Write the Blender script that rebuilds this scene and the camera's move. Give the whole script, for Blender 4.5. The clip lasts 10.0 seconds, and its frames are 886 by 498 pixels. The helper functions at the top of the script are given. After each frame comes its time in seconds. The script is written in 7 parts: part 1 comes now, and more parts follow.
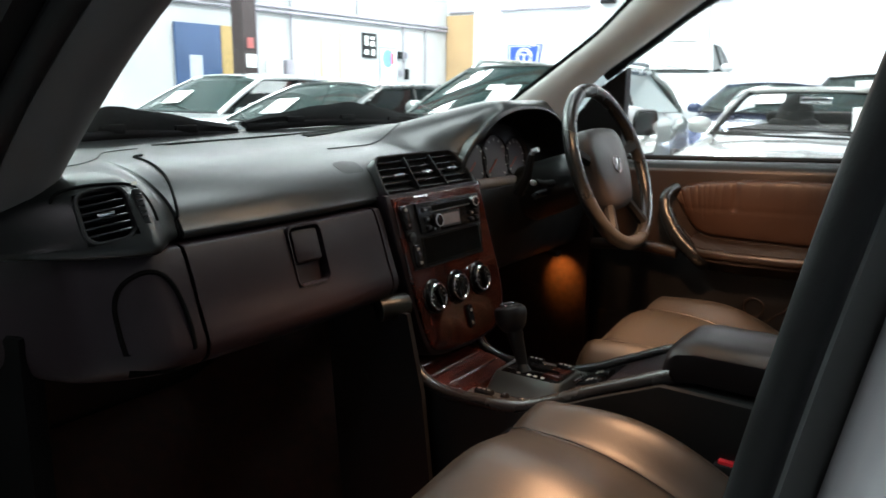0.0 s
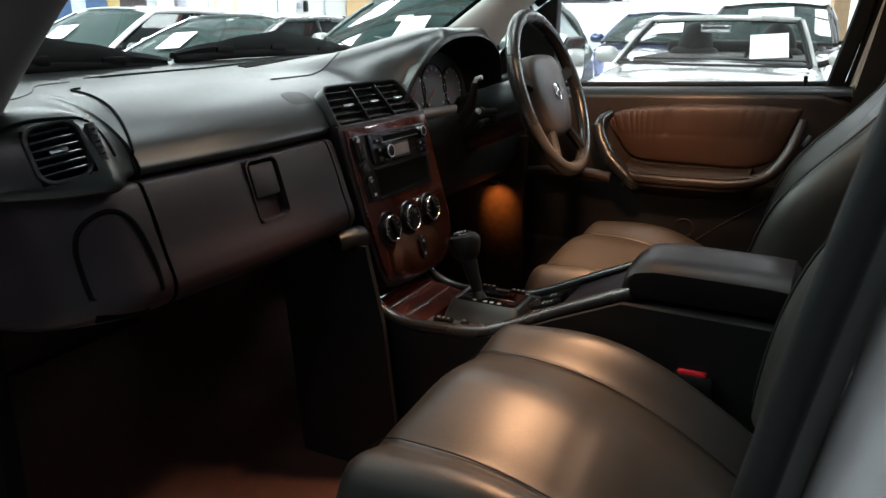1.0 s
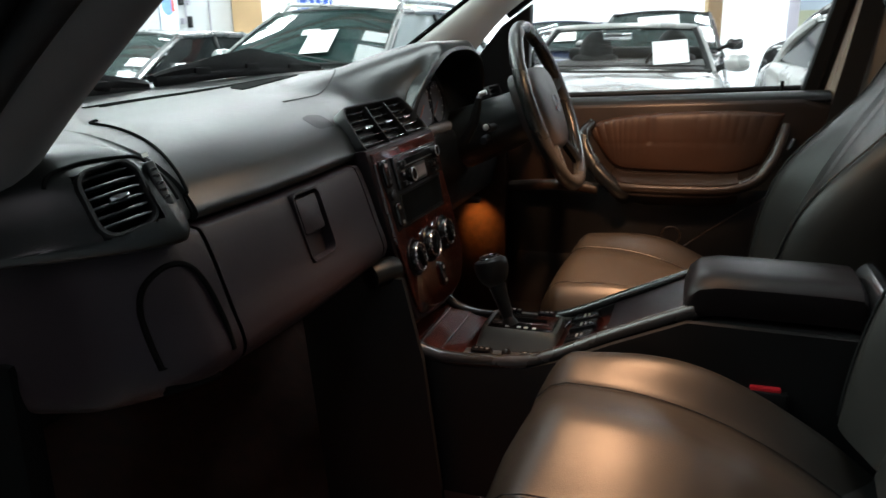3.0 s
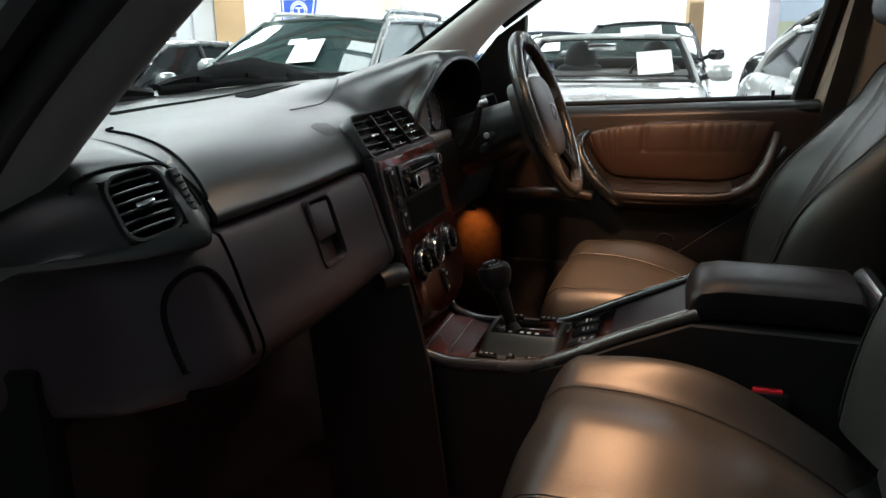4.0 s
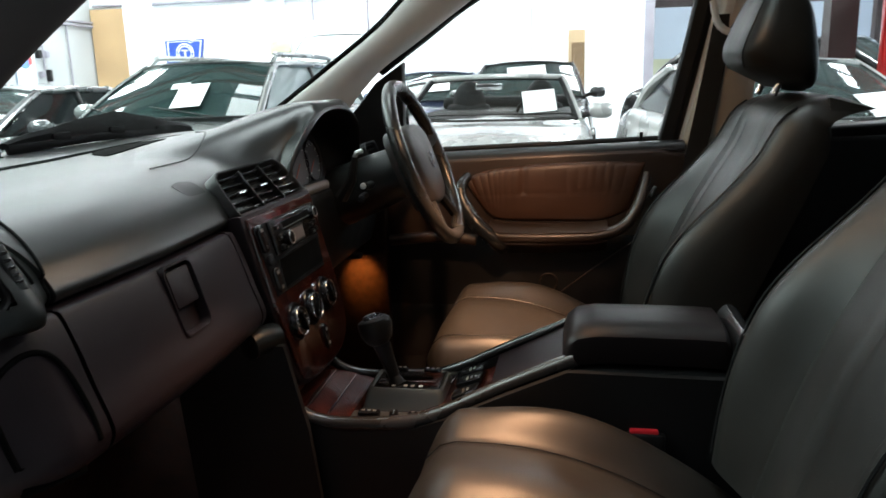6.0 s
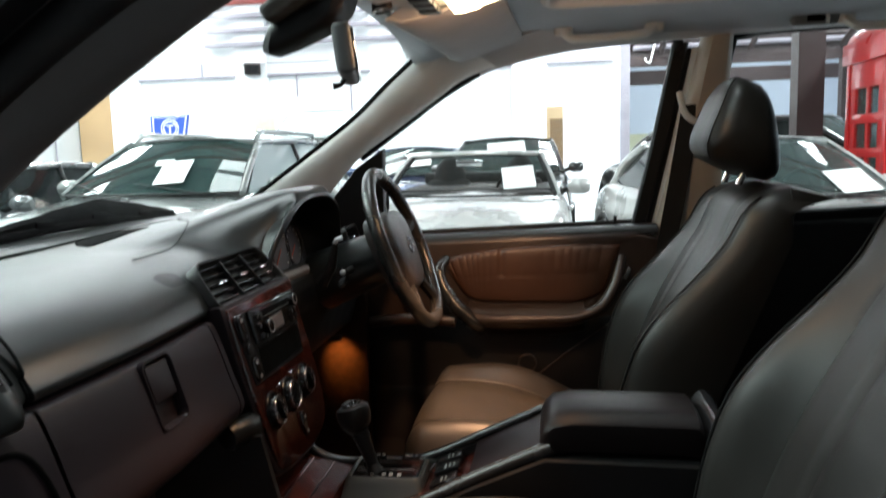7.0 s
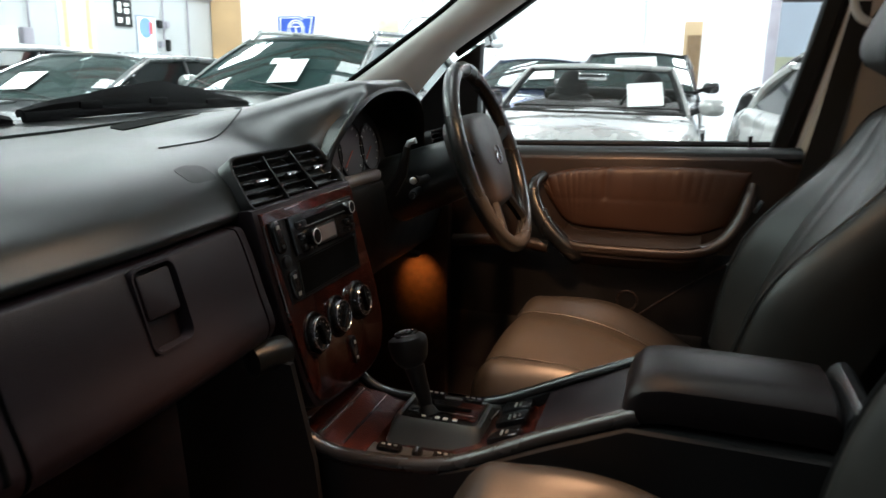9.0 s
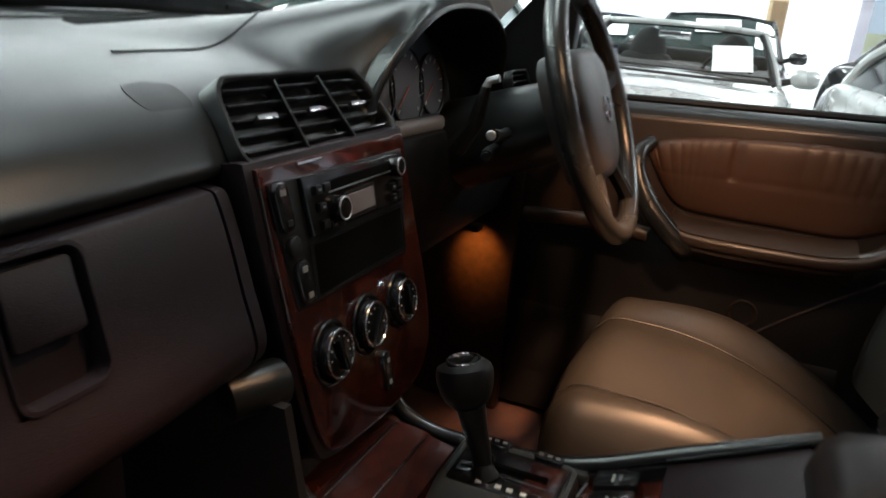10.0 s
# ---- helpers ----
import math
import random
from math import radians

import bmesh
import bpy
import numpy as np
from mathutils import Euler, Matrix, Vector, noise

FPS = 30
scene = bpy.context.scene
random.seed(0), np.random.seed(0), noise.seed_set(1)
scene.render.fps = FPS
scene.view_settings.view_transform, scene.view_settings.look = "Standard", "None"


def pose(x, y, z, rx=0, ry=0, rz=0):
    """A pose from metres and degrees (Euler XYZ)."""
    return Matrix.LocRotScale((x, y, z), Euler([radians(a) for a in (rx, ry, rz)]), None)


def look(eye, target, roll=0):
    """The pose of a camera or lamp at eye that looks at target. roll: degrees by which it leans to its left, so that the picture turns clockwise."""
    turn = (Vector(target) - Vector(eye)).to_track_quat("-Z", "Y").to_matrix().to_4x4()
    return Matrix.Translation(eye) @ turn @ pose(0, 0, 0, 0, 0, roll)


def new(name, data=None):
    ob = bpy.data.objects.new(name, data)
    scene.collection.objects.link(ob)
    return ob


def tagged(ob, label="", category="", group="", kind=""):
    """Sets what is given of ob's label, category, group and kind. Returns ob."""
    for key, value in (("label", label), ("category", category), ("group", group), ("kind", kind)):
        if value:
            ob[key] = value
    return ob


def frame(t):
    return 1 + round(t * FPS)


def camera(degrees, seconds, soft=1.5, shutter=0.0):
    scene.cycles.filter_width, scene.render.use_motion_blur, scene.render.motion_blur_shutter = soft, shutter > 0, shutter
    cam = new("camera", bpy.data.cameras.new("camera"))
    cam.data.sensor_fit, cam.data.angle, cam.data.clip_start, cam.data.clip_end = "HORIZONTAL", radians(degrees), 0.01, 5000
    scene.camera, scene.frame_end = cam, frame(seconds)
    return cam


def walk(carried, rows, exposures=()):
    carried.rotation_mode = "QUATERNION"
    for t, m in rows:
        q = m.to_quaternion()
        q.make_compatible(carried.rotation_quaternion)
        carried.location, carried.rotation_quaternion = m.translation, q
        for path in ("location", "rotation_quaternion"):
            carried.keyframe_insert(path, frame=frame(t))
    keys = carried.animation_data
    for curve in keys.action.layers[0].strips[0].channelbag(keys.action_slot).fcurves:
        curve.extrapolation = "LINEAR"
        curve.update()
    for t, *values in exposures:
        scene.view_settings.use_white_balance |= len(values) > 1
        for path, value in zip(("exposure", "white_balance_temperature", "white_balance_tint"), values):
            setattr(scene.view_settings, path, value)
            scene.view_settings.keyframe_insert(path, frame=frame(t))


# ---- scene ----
cam = camera(60.5, 10.0, shutter=0.5)
PATH = [
    (0, (0.603, -1.133, 1.293), (-0.504, 0.48, 0.879), 0.6),
    (0.5, (0.565, -1.166, 1.288), (-0.396, 0.52, 0.808), -1.2),
    (1, (0.532, -1.174, 1.281), (-0.344, 0.53, 0.707), 0.1),
    (1.5, (0.462, -1.091, 1.275), (-0.452, 0.614, 0.766), -2.2),
    (2, (0.376, -1.027, 1.272), (-0.573, 0.654, 0.746), -1.2),
    (2.5, (0.323, -1.105, 1.278), (-0.528, 0.607, 0.692), -3.7),
    (2.7, (0.308, -1.145, 1.285), (-0.428, 0.627, 0.72), -2.2),
    (3.8, (0.267, -1.214, 1.285), (-0.284, 0.633, 0.751), -0.5),
    (4, (0.263, -1.211, 1.285), (-0.322, 0.628, 0.76), -0.9),
    (4.5, (0.267, -1.2, 1.285), (-0.307, 0.635, 0.737), -0.8),
    (5, (0.265, -1.199, 1.291), (-0.314, 0.64, 0.759), -0.8),
    (5.5, (0.279, -1.184, 1.295), (-0.205, 0.693, 0.804), -0.7),
    (5.7, (0.289, -1.174, 1.299), (-0.114, 0.729, 0.835), -1.0),
    (6.8, (0.303, -1.194, 1.326), (0.006, 0.758, 1.003), -1.8),
    (7, (0.308, -1.195, 1.336), (0.015, 0.767, 1.082), -1.6),
    (7.5, (0.319, -1.202, 1.355), (0.039, 0.773, 1.214), -1.6),
    (8, (0.31, -1.217, 1.33), (-0.024, 0.734, 1.04), -2.2),
    (8.5, (0.314, -1.145, 1.303), (-0.085, 0.769, 0.88), -0.7),
    (9, (0.324, -0.974, 1.298), (-0.255, 0.882, 0.828), 1.1),
    (9.5, (0.26, -0.812, 1.274), (-0.389, 1.008, 0.757), 0.2),
    (10, (0.175, -0.647, 1.247), (-0.492, 1.14, 0.647), 5.7),
]
walk(cam, [(t, look(eye, target, roll)) for t, eye, target, roll in PATH], exposures=[(0, 0.28), (1.0, 0.24), (2.0, 0.06), (6.8, 0.04), (7.5, 0.06), (8.2, -0.06), (9.0, -0.04), (10, 0.04)])

# ---------------------------------------------------------------- light
SKY_POWER = 1680.0
world = bpy.data.worlds.new("world")
scene.world = world
world.use_nodes = True
world.node_tree.nodes["Background"].inputs["Color"].default_value = (0.75, 0.85, 1.0, 1)
world.node_tree.nodes["Background"].inputs["Strength"].default_value = 0.6


def area_lamp(name, m, sx, sy, power, colour, spread=180):
    data = bpy.data.lights.new(name, "AREA")
    data.shape, data.size, data.size_y, data.energy, data.color = "RECTANGLE", sx, sy, power, colour
    data.spread = radians(spread)
    ob = new(name, data)
    ob.matrix_world = m
    return ob


# ---------------------------------------------------------------- materials
def mat(name, colour, rough=0.5, metal=0.0, vary=0.15, scale=12.0, bump=0.1, grain=400.0, coat=0.0, spec=0.5, rvary=0.1):
    m = bpy.data.materials.new(name)
    m.use_nodes = True
    nt = m.node_tree
    b = nt.nodes["Principled BSDF"]
    co = nt.nodes.new("ShaderNodeTexCoord")
    big = nt.nodes.new("ShaderNodeTexNoise")
    big.inputs["Scale"].default_value, big.inputs["Detail"].default_value = scale, 6
    fine = nt.nodes.new("ShaderNodeTexNoise")
    fine.inputs["Scale"].default_value, fine.inputs["Detail"].default_value = grain, 3
    for n in (big, fine):
        nt.links.new(co.outputs["Object"], n.inputs["Vector"])
    ramp = nt.nodes.new("ShaderNodeMapRange")
    ramp.inputs["From Min"].default_value, ramp.inputs["From Max"].default_value = 0.3, 0.7
    ramp.inputs["To Min"].default_value, ramp.inputs["To Max"].default_value = 1 - vary, 1 + vary
    nt.links.new(big.outputs["Fac"], ramp.inputs["Value"])
    mix = nt.nodes.new("ShaderNodeMix")
    mix.data_type, mix.blend_type = "RGBA", "MULTIPLY"
    mix.inputs["Factor"].default_value = 1
    mix.inputs["A"].default_value = (*colour, 1)
    nt.links.new(ramp.outputs["Result"], mix.inputs["B"])
    nt.links.new(mix.outputs["Result"], b.inputs["Base Color"])
    rr = nt.nodes.new("ShaderNodeMapRange")
    rr.inputs["From Min"].default_value, rr.inputs["From Max"].default_value = 0.3, 0.7
    rr.inputs["To Min"].default_value, rr.inputs["To Max"].default_value = max(0.02, rough - rvary * rough), min(1, rough + rvary * rough)
    nt.links.new(big.outputs["Fac"], rr.inputs["Value"])
    nt.links.new(rr.outputs["Result"], b.inputs["Roughness"])
    b.inputs["Metallic"].default_value = metal
    b.inputs["Coat Weight"].default_value = coat
    b.inputs["Coat Roughness"].default_value = 0.04
    b.inputs["Specular IOR Level"].default_value = spec
    if bump:
        bp = nt.nodes.new("ShaderNodeBump")
        bp.inputs["Strength"].default_value, bp.inputs["Distance"].default_value = bump, 0.001
        nt.links.new(fine.outputs["Fac"], bp.inputs["Height"])
        nt.links.new(bp.outputs["Normal"], b.inputs["Normal"])
    return m


def leather(name, colour, rough=0.42, spec=0.5):
    m = mat(name, colour, rough, 0, 0.18, 9, 0, spec=spec)
    nt = m.node_tree
    co = nt.nodes.new("ShaderNodeTexCoord")
    v = nt.nodes.new("ShaderNodeTexVoronoi")
    v.feature, v.inputs["Scale"].default_value = "DISTANCE_TO_EDGE", 420
    w = nt.nodes.new("ShaderNodeTexNoise")
    w.inputs["Scale"].default_value, w.inputs["Detail"].default_value = 26, 5
    nt.links.new(co.outputs["Object"], v.inputs["Vector"])
    nt.links.new(co.outputs["Object"], w.inputs["Vector"])
    add = nt.nodes.new("ShaderNodeMath")
    add.operation = "MULTIPLY_ADD"
    add.inputs[1].default_value = 2.5
    nt.links.new(w.outputs["Fac"], add.inputs[0])
    nt.links.new(v.outputs["Distance"], add.inputs[2])
    bp = nt.nodes.new("ShaderNodeBump")
    bp.inputs["Strength"].default_value, bp.inputs["Distance"].default_value = 0.20, 0.001
    nt.links.new(add.outputs["Value"], bp.inputs["Height"])
    nt.links.new(bp.outputs["Normal"], nt.nodes["Principled BSDF"].inputs["Normal"])
    return m


def burl(name):
    m = bpy.data.materials.new(name)
    m.use_nodes = True
    nt = m.node_tree
    b = nt.nodes["Principled BSDF"]
    co = nt.nodes.new("ShaderNodeTexCoord")
    n = nt.nodes.new("ShaderNodeTexNoise")
    n.inputs["Scale"].default_value, n.inputs["Detail"].default_value, n.inputs["Distortion"].default_value = 22, 8, 2.2
    r = nt.nodes.new("ShaderNodeValToRGB")
    r.color_ramp.elements[0].position, r.color_ramp.elements[0].color = 0.3, (0.011, 0.0024, 0.0018, 1)
    r.color_ramp.elements[1].position, r.color_ramp.elements[1].color = 0.72, (0.080, 0.0145, 0.0075, 1)
    nt.links.new(co.outputs["Object"], n.inputs["Vector"])
    nt.links.new(n.outputs["Fac"], r.inputs["Fac"])
    nt.links.new(r.outputs["Color"], b.inputs["Base Color"])
    b.inputs["Roughness"].default_value = 0.2
    b.inputs["Coat Weight"].default_value, b.inputs["Coat Roughness"].default_value = 0.55, 0.05
    return m


def glass(name, tint, alpha, spec=0.5):
    m = bpy.data.materials.new(name)
    m.use_nodes = True
    nt = m.node_tree
    b = nt.nodes["Principled BSDF"]
    b.inputs["Base Color"].default_value = (*tint, 1)
    b.inputs["Roughness"].default_value = 0.02
    b.inputs["Alpha"].default_value = alpha
    b.inputs["Specular IOR Level"].default_value = spec
    return m


def glow(name, colour, strength):
    m = bpy.data.materials.new(name)
    m.use_nodes = True
    b = m.node_tree.nodes["Principled BSDF"]
    b.inputs["Base Color"].default_value = (*colour, 1)
    b.inputs["Emission Color"].default_value = (*colour, 1)
    b.inputs["Emission Strength"].default_value = strength
    return m


def corrugated(name, colour, axis, pitch, rough=0.5):
    m = mat(name, colour, rough, 0.0, 0.12, 1.5, 0)
    nt = m.node_tree
    co = nt.nodes.new("ShaderNodeTexCoord")
    w = nt.nodes.new("ShaderNodeTexWave")
    w.bands_direction = axis
    w.inputs["Scale"].default_value = 0.314 / pitch
    nt.links.new(co.outputs["Object"], w.inputs["Vector"])
    bp = nt.nodes.new("ShaderNodeBump")
    bp.inputs["Strength"].default_value, bp.inputs["Distance"].default_value = 0.8, 0.02
    nt.links.new(w.outputs["Fac"], bp.inputs["Height"])
    nt.links.new(bp.outputs["Normal"], nt.nodes["Principled BSDF"].inputs["Normal"])
    return m


DASH = mat("dash_plastic", (0.0070, 0.0078, 0.0074), 0.31, 0, 0.08, 6, 0.2, 900, spec=0.40, rvary=0.03)
DASH_LOW = mat("lower_dash_plastic", (0.0150, 0.0095, 0.0120), 0.46, 0, 0.08, 6, 0.35, 900, spec=0.24)
BLACK = mat("black_plastic", (0.007, 0.007, 0.0075), 0.45, 0, 0.15, 20, 0.2, 700, spec=0.3)
SHINY = mat("gloss_black_plastic", (0.01, 0.01, 0.011), 0.18, 0, 0.1, 20, 0)
GREYRIM = mat("grey_console_plastic", (0.052, 0.056, 0.054), 0.35, 0, 0.08, 12, 0.25, 900)
RAIL = mat("console_rail_plastic", (0.016, 0.016, 0.0165), 0.26, 0, 0.08, 12, 0.15, 900)
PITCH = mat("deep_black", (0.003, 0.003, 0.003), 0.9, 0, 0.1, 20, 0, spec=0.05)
WIPER = mat("wiper_black", (0.006, 0.006, 0.0065), 0.75, 0, 0.15, 20, 0.2, 500, spec=0.15)
RUBBER = mat("black_rubber", (0.007, 0.007, 0.0075), 0.6, 0, 0.2, 30, 0.15, 500, spec=0.25)
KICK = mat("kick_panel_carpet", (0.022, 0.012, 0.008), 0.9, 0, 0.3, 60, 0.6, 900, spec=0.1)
CARPET = mat("carpet", (0.050, 0.018, 0.012), 0.95, 0, 0.35, 40, 1.0, 1500)
LEATHER = leather("charcoal_leather", (0.0148, 0.0139, 0.0128), 0.42, 0.29)
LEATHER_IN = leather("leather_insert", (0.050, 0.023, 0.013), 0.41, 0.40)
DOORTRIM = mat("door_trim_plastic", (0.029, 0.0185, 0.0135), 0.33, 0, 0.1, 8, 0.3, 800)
RIM = leather("wheel_leather", (0.014, 0.0138, 0.0135), 0.27)
WOOD = burl("burl_veneer")
CHROME = mat("chrome", (0.75, 0.75, 0.76), 0.12, 1.0, 0.05, 20, 0)
STEEL = mat("worn_metal", (0.5, 0.5, 0.5), 0.35, 1.0, 0.1, 30, 0)
HEADLINER = mat("headliner_cloth", (0.53, 0.53, 0.545), 0.95, 0, 0.06, 10, 0.6, 1400)
BEIGE = mat("beige_pillar_trim", (0.44, 0.37, 0.30), 0.6, 0, 0.05, 10, 0.25, 900)
# near pillar's copy of the trim below, darkened for the shade on it
PILLAR_SHADE = mat("shaded_pillar_trim", (0.075, 0.070, 0.070), 0.6, 0, 0.06, 10, 0.25, 900, spec=0.3)
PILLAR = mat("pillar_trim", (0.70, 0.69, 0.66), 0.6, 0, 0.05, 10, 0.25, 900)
GLASS = glass("window_glass", (0.8, 0.9, 0.87), 0.03)
DARKGLASS = glass("tinted_glass", (0.02, 0.04, 0.04), 0.55)
MIRROR = mat("mirror_glass", (0.9, 0.9, 0.9), 0.03, 1.0, 0.0, 1, 0)
# silver of the jamb's inner face, darkened to stand for its shade
JAMB_SHADE = mat("jamb_shade_paint", (0.08, 0.083, 0.08), 0.5, 0.2, 0.05, 6, 0, coat=0.4)
SILVER = mat("silver_paint", (0.66, 0.67, 0.68), 0.3, 0.2, 0.03, 3, 0, coat=1.0)
CREAM = mat("white_plastic", (0.7, 0.68, 0.62), 0.4, 0, 0.05, 10, 0)
RED = mat("red_plastic", (0.6, 0.02, 0.03), 0.35, 0, 0.05, 10, 0)
PAPER = mat("paper", (0.85, 0.85, 0.83), 0.8, 0, 0.04, 5, 0)
AMBERNEEDLE = mat("orange_needle", (0.35, 0.05, 0.012), 0.5, 0, 0, 1, 0)
LENS = glow("warm_lamp_lens", (1.0, 0.74, 0.44), 15.0)
LEGEND = mat("dim_legend_print", (0.22, 0.215, 0.20), 0.5, 0, 0, 1, 0)


# ---------------------------------------------------------------- mesh helpers
def link_mesh(name, bm, material, smooth=38):
    bmesh.ops.recalc_face_normals(bm, faces=bm.faces)
    me = bpy.data.meshes.new(name)
    bm.to_mesh(me)
    bm.free()
    for f in me.polygons:
        f.use_smooth = True
    me.set_sharp_from_angle(angle=radians(smooth))
    me.materials.append(material)
    return new(name, me)


def part(name, bm, material, parent, label="", smooth=38):
    ob = link_mesh(name, bm, material, smooth)
    ob.parent = parent
    ob.matrix_parent_inverse = parent.matrix_basis.inverted()
    if label:
        tagged(ob, label)
    return ob


def thing(name, label, category, at=(0, 0, 0), group="", kind=""):
    ob = new(name)
    ob.matrix_basis = Matrix.Translation(at)
    ob.empty_display_size = 0.05
    return tagged(ob, label, category, group, kind)


def spline(pts, n=8):
    """Catmull-Rom through the points."""
    p = [np.array(q, float) for q in pts]
    p = [2 * p[0] - p[1], *p, 2 * p[-1] - p[-2]]
    out = []
    for i in range(1, len(p) - 2):
        a, b, c, d = p[i - 1 : i + 3]
        for k in range(n):
            t = k / n
            out.append(0.5 * (2 * b + (c - a) * t + (2 * a - 5 * b + 4 * c - d) * t * t + (3 * b - a - 3 * c + d) * t**3))
    out.append(p[-2])
    return out


def sheet(rows, loop_u=False, loop_v=False, caps=False, bm=None):
    """A net over rows of points. loop_u closes each row, loop_v joins the last row to the first."""
    bm = bm or bmesh.new()
    vs = [[bm.verts.new(tuple(map(float, q))) for q in r] for r in rows]
    nr, nc = len(vs), len(vs[0])
    for i in range(nr if loop_v else nr - 1):
        for j in range(nc if loop_u else nc - 1):
            a, b, c, d = vs[i][j], vs[i][(j + 1) % nc], vs[(i + 1) % nr][(j + 1) % nc], vs[(i + 1) % nr][j]
            bm.faces.new((a, b, c, d))
    if caps:
        bm.faces.new(vs[0][::-1])
        bm.faces.new(vs[-1])
    return bm


def thick(rows, depth, bm=None):
    """A net with thickness: depth is a vector added for the back."""
    d = np.array(depth, float)
    ring = [list(map(np.array, r)) for r in rows]
    full = [r + [q + d for q in r[::-1]] for r in ring]
    return sheet(full, loop_u=True, caps=True, bm=bm)


def tube(pts, r, seg=10, loop=False, bm=None, flat=1.0, up=(0, 0, 1)):
    """A round bar along points. r: one radius, or one for each point. flat: height over width."""
    p = [np.array(q, float) for q in pts]
    n = len(p)
    rows = []
    for i in range(n):
        a, b = p[(i - 1) % n] if loop or i else p[0], p[(i + 1) % n] if loop or i < n - 1 else p[-1]
        t = (b - a) / (np.linalg.norm(b - a) + 1e-9)
        s = np.cross(t, up)
        if np.linalg.norm(s) < 1e-3:
            s = np.cross(t, (1, 0, 0))
        s /= np.linalg.norm(s)
        w = np.cross(s, t)
        rad = r[i] if isinstance(r, (list, tuple)) else r
        rows.append([p[i] + rad * (math.cos(k) * s + flat * math.sin(k) * w) for k in np.linspace(0, 2 * math.pi, seg, endpoint=False)])
    return sheet(rows, loop_u=True, loop_v=loop, caps=not loop, bm=bm)


def rbox(c, s, bevel=0.005, seg=2, m=None, bm=None):
    """A box with rounded edges: centre, size, then turned by the pose m about its centre."""
    out = bm or bmesh.new()
    got = bmesh.ops.create_cube(out, size=1.0)
    vs = got["verts"]
    bmesh.ops.scale(out, vec=s, verts=vs)
    if bevel:
        es = list({e for v in vs for e in v.link_edges})
        res = bmesh.ops.bevel(out, geom=es, offset=min(bevel, min(s) * 0.49), segments=seg, profile=0.6, affect="EDGES", clamp_overlap=True)
        vs = list({v for f in res["faces"] for v in f.verts} | {v for v in vs if v.is_valid})
    bmesh.ops.transform(out, matrix=Matrix.Translation(c) @ (m or Matrix()), verts=vs)
    return out


def slab(outline, origin, ex, ey, depth, bevel=0.0, seg=2):
    """A plate: an outline in the plane of ex and ey, made thick along their normal by depth."""
    ex, ey = Vector(ex).normalized(), Vector(ey).normalized()
    ez = ex.cross(ey)
    bm = bmesh.new()
    a = [bm.verts.new(Vector(origin) + ex * u + ey * v) for u, v in outline]
    face = bm.faces.new(a)
    res = bmesh.ops.extrude_face_region(bm, geom=[face])
    vs = [g for g in res["geom"] if isinstance(g, bmesh.types.BMVert)]
    bmesh.ops.translate(bm, vec=ez * depth, verts=vs)
    if bevel:
        top = [e for e in bm.edges if e.verts[0] in vs and e.verts[1] in vs]
        bmesh.ops.bevel(bm, geom=top, offset=bevel, segments=seg, profile=0.5, affect="EDGES", clamp_overlap=True)
    return bm


def disc(c, axis, r, depth, seg=28, bevel=0.0, r2=None, bm=None):
    """A turned drum whose front lies at c and faces along axis."""
    out = bm or bmesh.new()
    a = Vector(axis).normalized()
    q = a.to_track_quat("Z", "Y").to_matrix().to_4x4()
    got = bmesh.ops.create_cone(out, cap_ends=True, segments=seg, radius1=r2 or r, radius2=r, depth=depth)
    vs = got["verts"]
    if bevel:
        top = [e for e in {e for v in vs for e in v.link_edges} if all(v.co.z > depth * 0.49 for v in e.verts)]
        res = bmesh.ops.bevel(out, geom=top, offset=bevel, segments=3, profile=0.5, affect="EDGES")
        vs = list({v for f in res["faces"] for v in f.verts} | {v for v in vs if v.is_valid})
    bmesh.ops.transform(out, matrix=Matrix.Translation(Vector(c) - a * depth / 2) @ q, verts=vs)
    return out


def ring_path(c, axis, r, n=48, squash=1.0):
    a = Vector(axis).normalized()
    q = a.to_track_quat("Z", "Y").to_matrix()
    return [Vector(c) + q @ Vector((r * math.cos(k), squash * r * math.sin(k), 0)) for k in np.linspace(0, 2 * math.pi, n, endpoint=False)]


def rounded(w, h, r, n=5):
    """A rounded rectangle's outline about its middle."""
    out = []
    for cx, cy, s in ((w / 2 - r, h / 2 - r, 0), (-w / 2 + r, h / 2 - r, 90), (-w / 2 + r, -h / 2 + r, 180), (w / 2 - r, -h / 2 + r, 270)):
        for k in range(n + 1):
            t = radians(s + 90 * k / n)
            out.append((cx + r * math.cos(t), cy + r * math.sin(t)))
    return out


def ss(a, b, x):
    t = min(1.0, max(0.0, (x - a) / (b - a)))
    return t * t * (3 - 2 * t)


# ---------------------------------------------------------------- the hall
X0, X1, Y0, Y1, ROOF = -10.4, 9.0, -8.0, 15.0, 5.2
WALLW = mat("white_painted_wall", (0.82, 0.84, 0.86), 0.75, 0, 0.06, 0.8, 0.3, 60)
WALLG = mat("grey_blue_wall", (0.45, 0.455, 0.46), 0.75, 0, 0.12, 0.8, 0.3, 60)
WALLB = mat("pale_blue_wall", (0.62, 0.68, 0.78), 0.75, 0, 0.08, 0.8, 0.3, 60)
FLOOR = mat("sealed_concrete", (0.42, 0.43, 0.44), 0.35, 0, 0.18, 0.7, 0.2, 90)
ROOFING = corrugated("corrugated_roof", (0.68, 0.69, 0.70), "X", 0.2)
REDSTEEL = mat("red_oxide_steel", (0.32, 0.07, 0.06), 0.55, 0, 0.2, 3, 0.2, 80)
